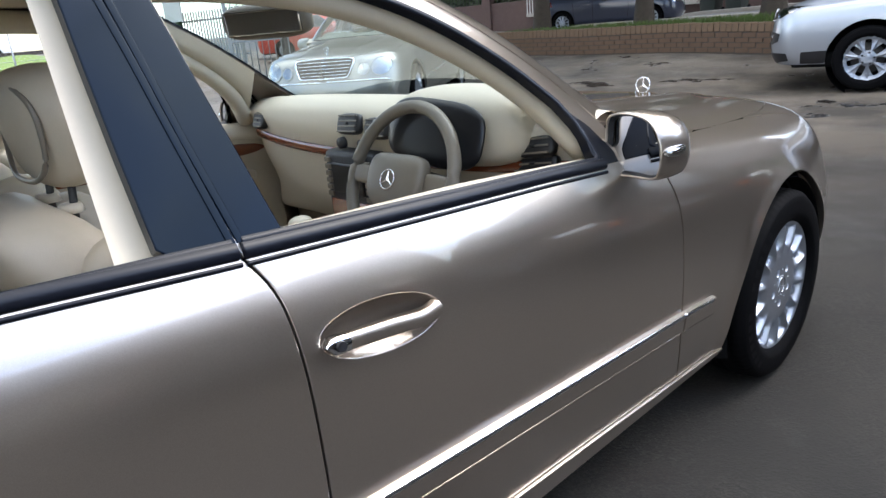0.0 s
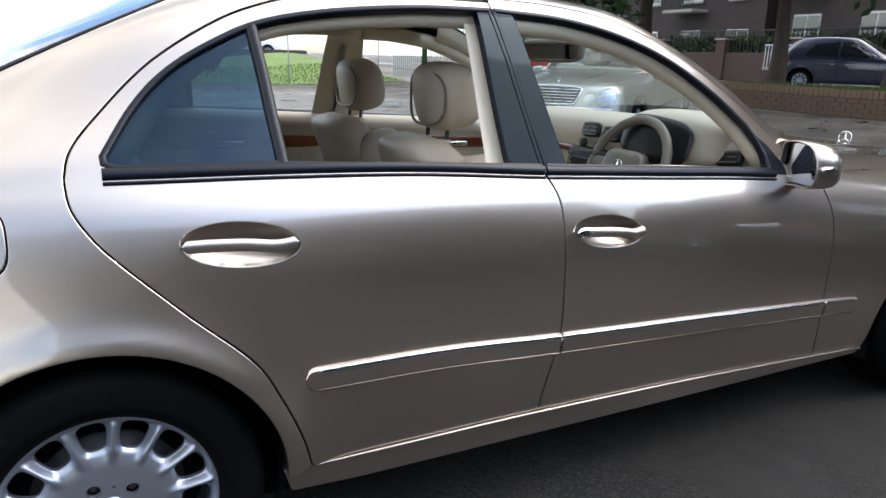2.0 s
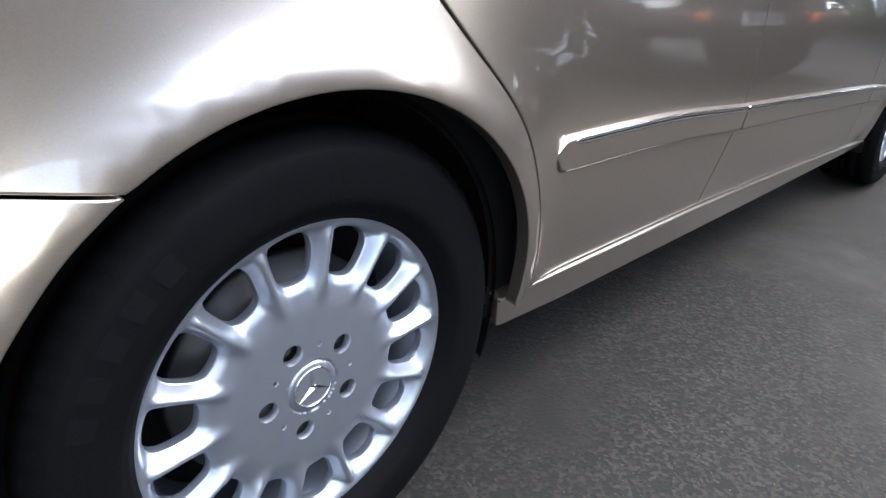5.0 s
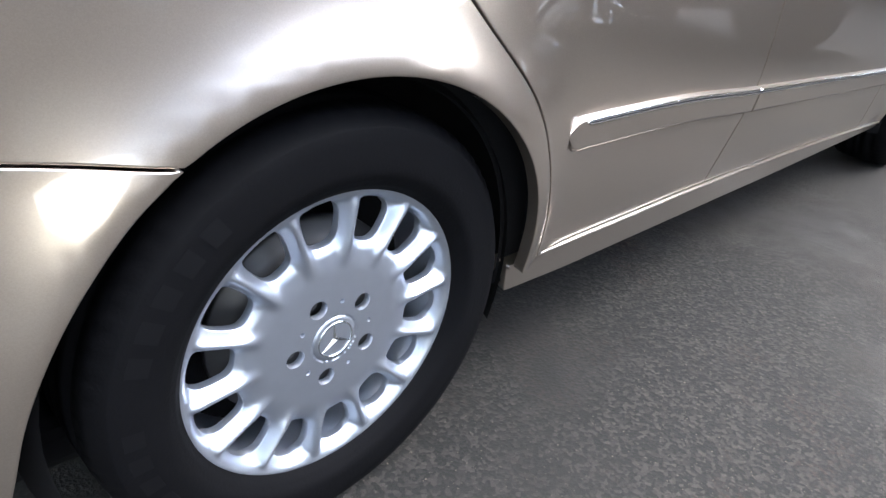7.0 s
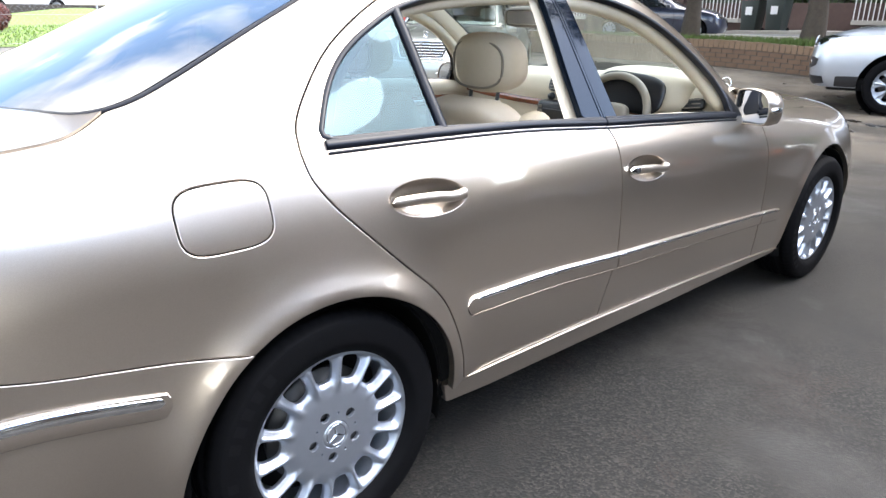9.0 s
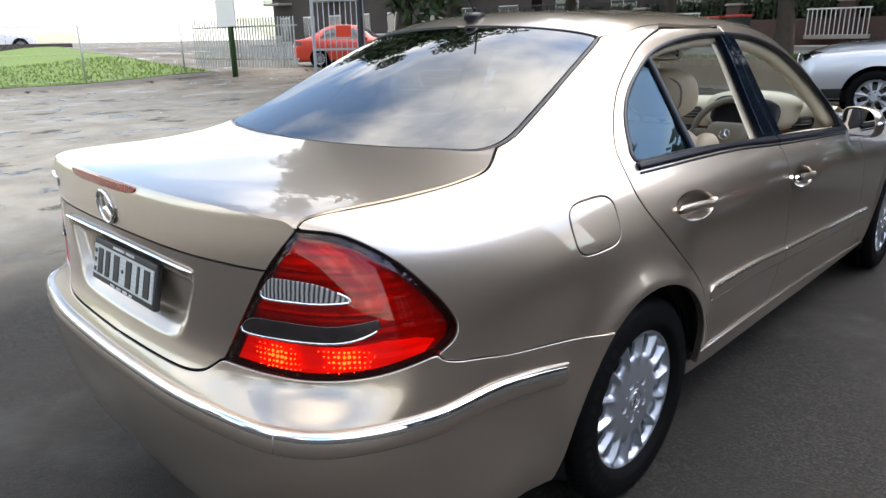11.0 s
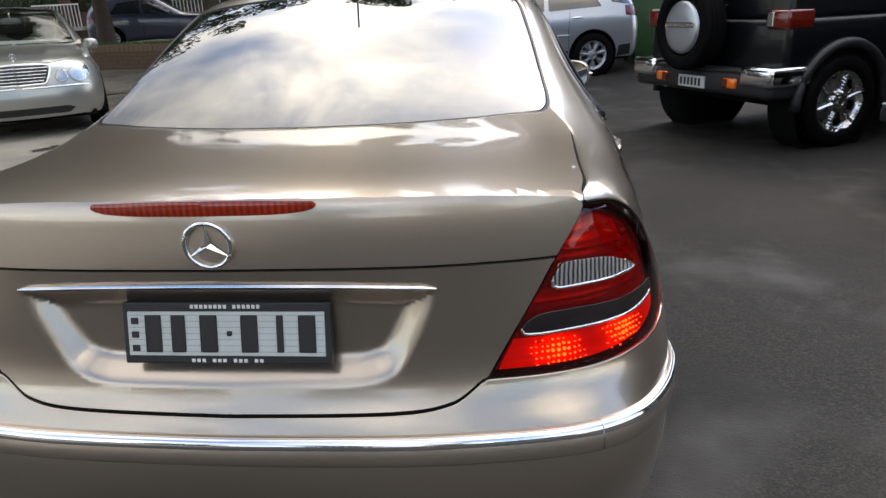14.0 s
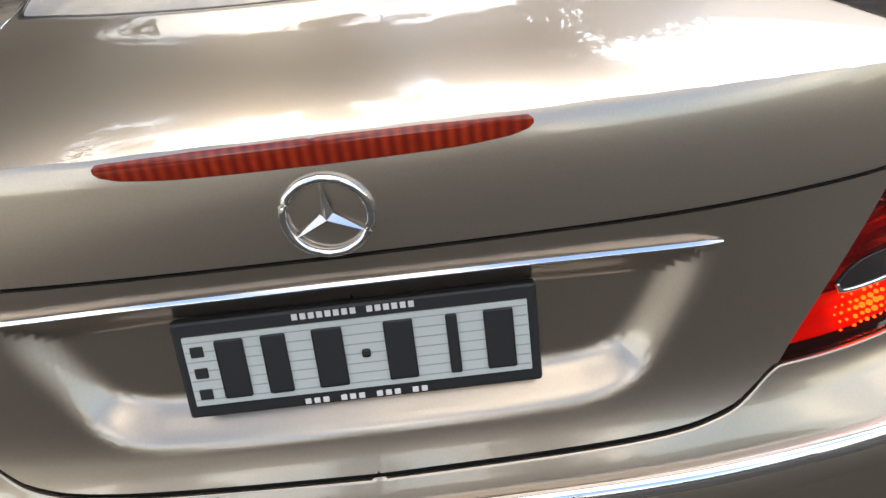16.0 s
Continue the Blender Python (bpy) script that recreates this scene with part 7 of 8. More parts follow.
# ---------------------------------------------------------------- trees
def tree(x, y, height, crown, seed, label, trunk=.20, leaves=5200, low=.38, lean=(0, 0), leaf=M_LEAF, size=.09):
    rnd = random.Random(seed)
    z0 = ground_z(x, y) - .05
    t = thing("tree", label, "tree", (x, y, z0))
    v, f = [], []

    def limb(p, q, r0, r1, seg=7, wob=.06):
        p, q = np.array(p), np.array(q)
        k0, m = len(v), 9
        ax = (q - p) / np.linalg.norm(q - p)
        u = np.cross(ax, (.3, .9, .1)); u /= np.linalg.norm(u)
        w = np.cross(ax, u)
        off = np.zeros(3)
        for i in range(seg + 1):
            s = i / seg
            if 0 < i < seg:
                off = off * .6 + (u * rnd.uniform(-1, 1) + w * rnd.uniform(-1, 1)) * wob * np.linalg.norm(q - p) * .3
            c = p + (q - p) * s + off * (1 - abs(2 * s - 1) ** 2)
            r = r0 + (r1 - r0) * s + (r0 * .5 * max(0, .15 - s) / .15 if r0 == trunk else 0)
            for k in range(m):
                a = 2 * math.pi * k / m
                rr = r * (1 + .10 * math.sin(3 * a + i))
                v.append(c + rr * (u * math.cos(a) + w * math.sin(a)))
        for i in range(seg):
            for k in range(m):
                a, b = k0 + i * m + k, k0 + i * m + (k + 1) % m
                f.append((a, b, b + m, a + m))
    top = np.array((lean[0], lean[1], height * .62))
    limb((0, 0, 0), top, trunk, trunk * .45, 10)
    tips = []
    for k in range(9):
        s = rnd.uniform(low, .95)
        p = top * s
        a = rnd.uniform(0, 6.283)
        reach_ = crown * rnd.uniform(.55, .95)
        q = p + np.array((math.cos(a) * reach_, math.sin(a) * reach_, height * rnd.uniform(.12, .34)))
        limb(p, q, trunk * .38 * (1.1 - s * .5), .02, 6)
        tips += [p + (q - p) * u for u in (.45, .65, .85, 1.0)]
    tips += [top + (0, 0, height * u) for u in (.05, .15, .25)]
    child("trunk", mesh_of("trunk", v, f, M_BARK), t)
    lv, lf = [], []
    clumps = []
    for p in tips:
        for _ in range(2):
            clumps.append((p + np.array([rnd.gauss(0, crown * .16) for _ in range(3)]), crown * rnd.uniform(.16, .32)))
    for i in range(leaves):
        c, r = clumps[i % len(clumps)]
        d = np.array([rnd.gauss(0, 1) for _ in range(3)])
        d *= r * rnd.random() ** .4 / (np.linalg.norm(d) + 1e-9)
        p = c + d * (1, 1, .75)
        a = np.array([rnd.gauss(0, 1) for _ in range(3)])
        a /= np.linalg.norm(a)
        b = np.cross(a, (rnd.gauss(0, 1), rnd.gauss(0, 1), rnd.gauss(0, 1)))
        b /= np.linalg.norm(b) + 1e-9
        s = size * rnd.uniform(.6, 1.3)
        k = len(lv)
        lv += [p - a * s, p + b * s * .5, p + a * s, p - b * s * .5]
        lf.append((k, k + 1, k + 2, k + 3))
    child("crown", mesh_of("crown", lv, lf, leaf, False), t)
    return t


T_LAB = "street tree with dark bark and a green leafy crown"
for i, (x, y, h, c, tr) in enumerate(((-9.6, 15.0, 12.0, 3.8, .17), (-6.75, 15.0, 11.4, 3.6, .16), (-4.0, 15.1, 11.0, 3.5, .18), (-.6, 15.2, 11.2, 3.6, .17), (3.2, 15.0, 11.6, 3.6, .18))):
    tagged(tree(x, y, h, c, 11 + i, T_LAB, tr, 17000, .31, size=.15), group="street trees")
tagged(tree(-10.95, 9.9, 11.0, 3.6, 31, "spreading tree with low leaves beside the steel gate", .22, 26000, .13, size=.13), group="street trees")
tagged(tree(-12.6, 13.4, 12.0, 3.6, 32, T_LAB, .22, 15000, .28, size=.14), group="street trees")
# made-up trees behind the camera, never in view, for the paintwork to mirror
for i, (x, y, h, c) in enumerate(((-4.5, -27.5, 8.5, 3.2), (4.5, -28, 9.0, 3.6), (-14, -27, 9, 3.4))):
    tagged(tree(x, y, h, c, 51 + i, "tall leafy tree added out of view behind the camera", .24, 5200, .30, size=.14), group="yard trees")

# ---------------------------------------------------------------- buildings
def building(name, label, x0, x1, y0, y1, z0, z1, material, face, storeys, per, turn=0, balcony=False):
    """A block of flats with windows on one face (-y or -x)."""
    b = thing(name, label, "building", ((x0 + x1) / 2, (y0 + y1) / 2, z0), turn)
    w, d, h = (x1 - x0) / 2, (y1 - y0) / 2, z1 - z0
    part("wall", box(-w, w, -d, d, -1.0, h, .03), material, b)
    part("roof", box(-w - .3, w + .3, -d - .3, d + .3, h, h + .25, .04), M_RENDERWALL, b)
    run = w if face == "y" else d
    for s in range(storeys):
        for k in range(per):
            u = -run + (k + .5) * 2 * run / per
            zc = h * (s + .55) / storeys
            hw, hh = run / per * .42, h / storeys * .28
            m = Matrix.Translation((u, -d, zc)) if face == "y" else Matrix.Translation((-w, -u, zc)) @ pose(0, 0, 0, 0, 0, -90)
            win = part("window", box(-hw, hw, -.06, .05, -hh, hh, .01, m=m), M_WHITEWOOD, b)
            for sx in (-1, 1):
                part("pane", box(sx * hw / 2 - hw * .44, sx * hw / 2 + hw * .44, -.075, -.055, -hh * .9, hh * .9, .0, m=m), M_WINGLASS, win)
            part("sill", box(-hw - .08, hw + .08, -.12, 0, -hh - .09, -hh - .01, .01, m=m), M_CONCRETE, win)
            if balcony and k % 2 == 0:
                bl = part("balcony", box(-hw - .4, hw + .4, -1.1, .0, -hh - .55, -hh - .40, .02, m=m), M_CONCRETE, b)
                for q in range(14):
                    xx = -hw - .35 + q * (2 * hw + .7) / 13
                    part("baluster", box(xx - .012, xx + .012, -1.08, -1.05, -hh - .40, -hh + .45, m=m), M_WHITEWOOD if s == 0 else M_BLACKIRON, bl)
                part("handrail", box(-hw - .4, hw + .4, -1.10, -1.03, -hh + .45, -hh + .50, .008, m=m), M_WHITEWOOD if s == 0 else M_BLACKIRON, bl)
    return b


building("apartment_building", "dark brick block of flats across the street", -44, -20.5, 27.5, 37, .2, 9.5, M_DARKBRICK, "y", 3, 8, balcony=True)
building("apartment_building", "brown brick block of flats with balconies across the street", -19.5, 1.5, 27.0, 37, .7, 10, M_DARKBRICK, "y", 3, 7, balcony=True)
building("apartment_building", "grey rendered block across the street", 3, 24, 26.5, 37, .7, 9, M_RENDERWALL, "y", 3, 6)
building("workshop", "brick workshop along the yard", 9.5, 17, -2.2, 9.0, 0, 5.2, M_DARKBRICK, "x", 2, 4)
# made-up wall behind the camera, only there to darken low reflections in the tail
tagged(part("wall_back", box(-34, 18, -18.4, -18, -.2, 2.2, .02), M_DARKBRICK, None), "plain dark wall added out of view behind the camera", "wall", "", "structure")
# front garden wall across the street, with a yellow doorway
street_wall = tagged(part("wall_street", box(-26, 2.2, 26.2, 26.5, .1, 1.7, .02), M_REDBRICK, None), "red-brown brick garden wall with piers across the street", "wall", "", "structure")
for k in range(8):
    part("pier", box(-25.8 + k * 3.95, -25.3 + k * 3.95, 26.08, 26.62, .1, 2.25, .02), M_REDBRICK, street_wall)
    part("pier_cap", box(-25.86 + k * 3.95, -25.24 + k * 3.95, 26.02, 26.68, 2.25, 2.33, .015), M_CONCRETE, street_wall)
hv, hf, rnd = [], [], random.Random(91)
for i in range(16000):
    p = np.array((rnd.uniform(-25.5, 2.0), 26.75 + rnd.gauss(0, .12), 1.5 + rnd.random() * (.75 + .25 * math.sin(i * .37))))
    a = np.array([rnd.gauss(0, 1) for _ in range(3)])
    a /= np.linalg.norm(a)
    b = np.cross(a, (rnd.gauss(0, 1), rnd.gauss(0, 1), rnd.gauss(0, 1)))
    b /= np.linalg.norm(b) + 1e-9
    k = len(hv)
    hv += [p - a * .11, p + b * .06, p + a * .11, p - b * .06]
    hf.append((k, k + 1, k + 2, k + 3))
tagged(child("hedge", mesh_of("hedge", hv, hf, M_LEAF, False), None), "clipped green hedge behind the garden wall", "hedge", "", "stuff")
fence = part("railing", box(-26, 2.2, 26.32, 26.38, 2.62, 2.68, .01), M_BLACKIRON, None)
tagged(fence, "black iron railing on the garden wall", "fence")
for k in range(140):
    x = -25.9 + k * .2
    part("bar", box(x - .012, x + .012, 26.34, 26.36, 1.7, 2.66), M_BLACKIRON, fence)
gar = thing("garage_opening", "dark garage entrance with a yellow door", "garage", (5.0, 26.1, .75))
part("frame", box(-2.8, 2.8, 0, .3, 0, 3.0, .03), M_DARKBRICK, gar)
# solid black panel stands for the shade inside the garage
part("dark_panel", box(-1.2, 2.5, -.03, .05, .05, 2.5), M_BLACKIRON, gar)
part("yellow_door", box(-2.4, -1.5, -.04, .05, .05, 2.1, .02), M_YELLOW, gar)


# ---------------------------------------------------------------- bins
def bin_at(x, y, w, d, h, body, lid, label, turn=0):
    z = ground_z(x, y)
    b = thing("wheelie_bin", label, "bin", (x, y, z), turn)
    bm = bmesh.new()
    bmesh.ops.create_cube(bm, size=1, matrix=Matrix.Translation((0, 0, h * .5 + .04)) @ Matrix.Diagonal((w, d, h - .08, 1)))
    for q in bm.verts:
        if q.co.z < h * .5:
            q.co.x *= .78
            q.co.y *= .78
    bmesh.ops.bevel(bm, geom=list(bm.edges), offset=.03, segments=2, profile=.5, affect="EDGES")
    part("tub", bm, body, b, smooth=True)
    part("lid", box(-w * .54, w * .54, -d * .56, d * .56, h - .02, h + .06, .025), lid, b)
    for sx in (-1, 1):
        v, f = lathe([(-.02, 0), (-.02, .10), (.02, .10), (.02, 0)], 20, Matrix.Translation((sx * w * .42, d * .40, .10)))
        child("wheel", mesh_of("wheel", v, f, M_TYRE, False), b)
    part("label_plate", box(-w * .18, w * .18, -d * .50, -d * .47, h * .55, h * .78, .004), M_SIGN, b)
    return b


for x, y in ((-9.35, 23.6), (-8.5, 23.6)):
    tagged(bin_at(x, y, .62, .72, 1.12, M_BINDARK, M_BINRED, "dark wheelie bin with a red lid on the footpath"), group="red-lidded bins")
bin_at(3.35, 12.0, 1.3, 1.0, 1.25, M_BINGREEN, M_BINGREEN, "large green waste bin behind the silver off-road wagon")


# ---------------------------------------------------------------- gate and fences on the street side
def steel_gate(x, y, w, h, turn):
    g = thing("steel_gate", "open galvanised steel gate with upright bars", "gate", (x, y, ground_z(x, y)), turn)
    for xx in (0, w):
        part("post", box(xx - .03, xx + .03, -.03, .03, 0, h, .008), M_STEEL, g)
    for z in (.12, h * .5, h - .06):
        part("rail", box(0, w, -.02, .02, z - .02, z + .02, .006), M_STEEL, g)
    n = int(w / .11)
    for k in range(1, n):
        xx = k * w / n
        tube([(xx, 0, .12), (xx, 0, h - .06)], .010, M_STEEL, "bar", g, sides=6)
    part("sign", box(w * .45, w * .45 + .30, -.05, -.03, h * .62, h * .62 + .22, .004), M_RED, g, "small red sign")
    return g


steel_gate(-10.1, 6.75, 1.0, 2.0, 62)
tagged(part("gate_post", box(-9.72, -9.60, 7.55, 7.67, 0, 2.5, .01), M_BLACKIRON, None), "tall dark steel gate post", "post")
fn = thing("picket_fence", "grey steel palisade fence by the street corner", "fence", (-20.5, 9.4, ground_z(-20.5, 9.4)), 8)
for k in range(38):
    part("picket", box(k * .13, k * .13 + .05, -.01, .01, .05, 1.5, .004), M_STEEL, fn)
for z in (.3, 1.25):
    part("rail", box(-.05, 4.95, .01, .05, z - .025, z + .025, .006), M_STEEL, fn)
ch = thing("wire_fence", "chain-link fence on steel posts along the lawn", "fence", (-19.1, -12.0, ground_z(-19.1, 0)))
for k in range(8):
    tube([(0, k * 2.9, -.1), (0, k * 2.9, 1.55)], .024, M_STEEL, "post", ch, sides=8)
for z in (.08, .8, 1.5):
    tube([(0, 0, z), (0, 20.3, z)], .006, M_STEEL, "wire", ch, sides=5)
wv, wf = [], []
for k in range(150):
    y0 = k * .135
    for a, b in (((y0, .08), (y0 + 1.4, 1.5)), ((y0 + 1.4, .08), (y0, 1.5))):
        i = len(wv)
        wv += [(0, a[0], a[1]), (0, a[0] + .005, a[1]), (0, b[0] + .005, b[1]), (0, b[0], b[1])]
        wf.append((i, i + 1, i + 2, i + 3))
tagged(child("mesh", mesh_of("mesh", wv, wf, M_STEEL, False), ch), "wire mesh", "", "", "stuff")
tagged(part("wall_lawn", box(-34.0, -33.6, -14, 10, .2, 1.35, .02), M_DARKBRICK, None), "low brick wall behind the lawn", "wall", "", "structure")
pole = thing("sign_pole", "green steel pole with a white notice board", "sign", (-18.4, 9.6, ground_z(-18.4, 9.6)))
tube([(0, 0, 0), (0, 0, 3.4)], .09, M_BINGREEN, "pole", pole, sides=14)
part("board", box(-.55, .55, -.14, -.10, 1.5, 2.3, .006), M_SIGN, pole)
bush = thing("bush", "round dark red bush on the lawn", "bush", (-24.0, 3.75, ground_z(-24.0, 3.75)))
lv, lf = [], []
rnd = random.Random(77)
for i in range(2600):
    d = np.array([rnd.gauss(0, 1) for _ in range(3)])
    d *= .46 * rnd.random() ** .25 / np.linalg.norm(d)
    p = d + (0, 0, .50)
    a = np.array([rnd.gauss(0, 1) for _ in range(3)]); a /= np.linalg.norm(a)
    b = np.cross(a, d); b /= np.linalg.norm(b) + 1e-9
    k = len(lv)
    lv += [p - a * .07, p + b * .035, p + a * .07, p - b * .035]
    lf.append((k, k + 1, k + 2, k + 3))
child("leaves", mesh_of("leaves", lv, lf, M_REDLEAF, False), bush)
tube([(0, 0, 0), (0, 0, .5)], .04, M_BARK, "stem", bush)

# ---------------------------------------------------------------- the other parked cars
WHEEL7 = spoke_wheel_sheet(holes=7, r0=.075, r1=.185, hw=.030, centre=.06, dish=.02, step=.011)
WHEEL6 = spoke_wheel_sheet(holes=6, r0=.080, r1=.178, hw=.034, centre=.06, dish=.03, step=.011)
WHEEL5 = spoke_wheel_sheet(holes=10, r0=.09, r1=.185, hw=.022, centre=.07, dish=.02, step=.011)


def shell_car(name, label, at, turn, paint, half, length_back, length_front, wb, hub, top, belt, sill, roof_half, sheet, tyre, arch=None, glass_side=(), screens=(), category="car", spin=10, blunt=2.8):
    """A simpler car: skin from a centre line of heights (y, z) and a belt line, rear axle at y = 0."""
    c = thing(name, label, category, at, turn)
    tz = max(z for _, z in top)
    y_t, y_n = -length_back + .45, wb + length_front - .55
    ys = np.linspace(y_t, y_n, 17)
    T, B = pchip(top, ys), pchip(belt, ys)
    rails = [[] for _ in range(10)]
    for y, t, b in zip(ys, T, B):
        g = float(np.clip((t - b) / (tz - b) * 1.3, 0, 1))
        end = 1 - .035 * float(np.clip((y - wb) / length_front, 0, 1)) - .03 * float(np.clip(-y / length_back, 0, 1))
        w = half * end
        bz = min(b, t - .02)
        col = [(.93 * w, sill), (.975 * w, sill + .10), (.995 * w, sill + (bz - sill) * .38), (w, sill + (bz - sill) * .62), (.985 * w, sill + (bz - sill) * .85), (.945 * w, bz),
               (w * (.86 - .02 * g), bz + (t - bz) * (.35 + .07 * g)), ((.74 * w) * (1 - g) + roof_half * g, t - .05 * g - .012), (.42 * w, t - .012), (0, t)]
        for k, (x, z) in enumerate(col):
            rails[k].append((y, x, z))
    zt, zn = float(pchip(top, -length_back + .03)), float(pchip(top, wb + length_front - .03))
    def ends(y0, y1, z_end, yl):
        b0 = float(pchip(belt, yl))
        bz = min(b0, z_end - .02)
        zs = [sill, sill + .10, sill + (bz - sill) * .38, sill + (bz - sill) * .62, sill + (bz - sill) * .85, bz, bz + (z_end - bz) * .4, z_end - .01, z_end, z_end]
        k = np.array([.10, .03, 0, 0, .03, .05, .07, .12, .22, .34])
        sg = 1 if y0 < 0 else -1
        return [(y0 + sg * kk * .8, z) for kk, z in zip(k, zs)]
    sk = Skin(rails, ends(-length_back, 0, zt, y_t), ends(wb + length_front, 0, zn, y_n), y_t, y_n, 3.4, blunt, 30, 6, 8)
    sk.corner, sk.radius = half - .42, .42
    p, q = sk.grid.reshape(-1, 3), sk.quads
    mid = p[q].mean(1)
    r_a = arch or tyre * 1.17
    dead = np.zeros(len(q), bool)
    pts = p.copy()
    for cy in (0, wb):
        inside = (np.hypot(mid[:, 1] - cy, mid[:, 2] - hub) < r_a) & (mid[:, 0] > half * .6)
        dead |= inside
    live = set(q[~dead].ravel().tolist()) & set(q[dead].ravel().tolist())
    for i in live:
        cy = 0 if abs(p[i, 1]) < wb / 2 else wb
        d = p[i, 1:] - (cy, hub)
        pts[i, 1:] = (cy, hub) + d * r_a / (np.linalg.norm(d) + 1e-9)
    keep = q[~dead]
    v2 = np.concatenate([pts, pts * (-1, 1, 1)])
    f2 = np.concatenate([keep, keep[:, ::-1] + len(pts)])
    me = mesh_of("body", v2, f2, paint)
    child("body", me, c)
    part("underbody", box(-half * .88, half * .88, -length_back + .25, wb + length_front - .3, sill - .04, sill + .12, .02), M_GAP, c)
    for cy in (0, wb):
        for s in (1, -1):
            build_wheel((half - .115) * s, cy, s, c, spin, tyre / .317, sheet, M_ALLOY, hub, False, 96, "silver alloy rim")
            v, f = lathe([(.0, r_a * .99), (-.30, r_a * .99), (-.30, .05)], 40, Matrix.Translation((s * (half - .04), cy, hub)) @ Matrix.Diagonal((s, 1, 1, 1)))
            child("wheel_housing", mesh_of("wheel_housing", v, f, M_GAP), c)
    for loop in glass_side:
        sh = lay(sk, sk.flank, [curve(loop, .05, True) if len(loop) < 3 else np.array(loop)], .06, .004, rim=.006, soft=.002)
        for z in (sh, mirrored(sh)):
            sheet_part("side_window", z, M_DARKGLASS_SOLID, c, "dark side window")
    for chart, loop in screens:
        sh = lay(sk, sk.above if chart == "up" else (sk.behind if chart == "back" else sk.ahead), [np.array(loop)], .06, .004, rim=0, soft=0, centre=0.0)
        sheet_part("windscreen" if np.mean(np.array(loop)[:, 1]) > wb * .5 or chart == "ahead" else "rear_window", join(sh, mirrored(sh)), M_DARKGLASS_SOLID, c, "dark glass")
    return c, sk


M_DARKGLASS_SOLID = shader("dark_car_glass", (.012, .016, .02), .03, 0, 1.0, .8)


def twin(name, sk, chart, loop, lift, material, parent, label="", rim=.01, step=.04):
    sh = lay(sk, chart, [np.array(loop)], step, lift, rim=rim, soft=.002)
    for z in (sh, mirrored(sh)):
        sheet_part(name, z, material, parent, label)


def seam_twin(sk, pts, parent, w=.010):
    v, n = along(sk, sk.flank, pts, .05, lift=-.002)
    for z in (bead(v, n, w, .003, .004), mirrored(bead(v, n, w, .003, .004))):
        sheet_part("seam", z, M_GAP, parent)


# silver off-road wagon behind, nose towards the street corner
wag, wsk = shell_car("off_road_wagon", "silver off-road wagon parked across the yard", (1.72, 11.50, ground_z(1.2, 10.4)), 104.5, M_SILVER, .95, .97, 1.10, 2.915, .37,
                     [(-.97, 1.05), (-.90, 1.25), (-.72, 1.66), (-.5, 1.74), (.4, 1.79), (1.2, 1.77), (1.75, 1.62), (2.45, 1.24), (2.75, 1.17), (3.4, 1.12), (3.8, 1.05), (4.01, .93)],
                     [(-.97, 1.05), (-.3, 1.10), (1.0, 1.07), (2.2, 1.02), (3.0, 1.0), (4.01, .90)], .32, .60, WHEEL7, .37, .44,
                     glass_side=[[(-.16, 1.18), (.10, 1.60), (.78, 1.65), (.80, 1.13)], [(.88, 1.13), (.86, 1.63), (1.30, 1.61), (1.62, 1.48), (2.10, 1.14), (2.05, 1.08)], [(-.80, 1.19), (-.70, 1.40), (-.58, 1.59), (-.14, 1.62), (-.36, 1.24)]],
                     screens=[("up", [(0, 1.60), (.52, 1.56), (.70, 2.30), (.5, 2.42), (0, 2.48)]), ("back", [(0, 1.14), (.60, 1.16), (.56, 1.60), (0, 1.64)])], category="car", blunt=3.6)
twin("tail_lamp", wsk, wsk.flank, [(wsk.unroll(.70, -.9), .98), (wsk.unroll(.70, -.9), 1.20), (-.62, 1.18), (-.60, 1.02)], .004, M_BRAKE, wag, "red tail lamp")
HL = [(.46, .84), (.47, .95), (.66, 1.00), (.84, .99), (.87, .93), (.80, .87)]
twin("headlamp", wsk, wsk.ahead, HL, .006, M_HEADLAMP, wag, "clear headlamp")
twin("lamp_glass", wsk, wsk.ahead, HL, .014, M_LENS, wag, rim=0)
twin("fog_lamp", wsk, wsk.ahead, [(.52, .58), (.53, .70), (.74, .71), (.84, .69), (.82, .60), (.70, .56)], .006, M_DARKPLASTIC, wag, "dark bumper inlet")
twin("fog_glass", wsk, wsk.ahead, [(.62, .60), (.62, .67), (.70, .67), (.70, .60)], .012, M_HEADLAMP, wag)
gl = lay(wsk, wsk.ahead, [np.array([(0, .78), (.28, .78), (.42, .99), (0, 1.01)])], .04, .006, centre=0.0)
sheet_part("grille", join(gl, mirrored(gl)), M_DARKPLASTIC, wag)
for z in (.83, .89, .95):
    sheet_part("grille_bar", bead(*along(wsk, wsk.ahead, [(-.33, z), (0, z), (.33, z)], .05, lift=.010), .022, .012), M_CHROME, wag)
bp, bn = wsk.meet(*wsk.ahead(0, .89)[:2])
star(.075, .008, .01, Matrix.Translation(bp + bn * .03) @ Vector(bn).to_track_quat("Z", "Y").to_matrix().to_4x4(), "badge", wag, "round chrome grille badge")
sk_ = lay(wsk, wsk.ahead, [np.array([(0, .34), (.70, .34), (.86, .37), (.88, .46), (.5, .46), (0, .45)])], .04, .008, centre=0.0)
sheet_part("front_skirt", join(sk_, mirrored(sk_)), M_DARKPLASTIC, wag, "dark lower bumper skirt")
inn = lay(wsk, wsk.ahead, [np.array([(0, .46), (.42, .46), (.46, .64), (0, .66)])], .04, .005, centre=0.0)
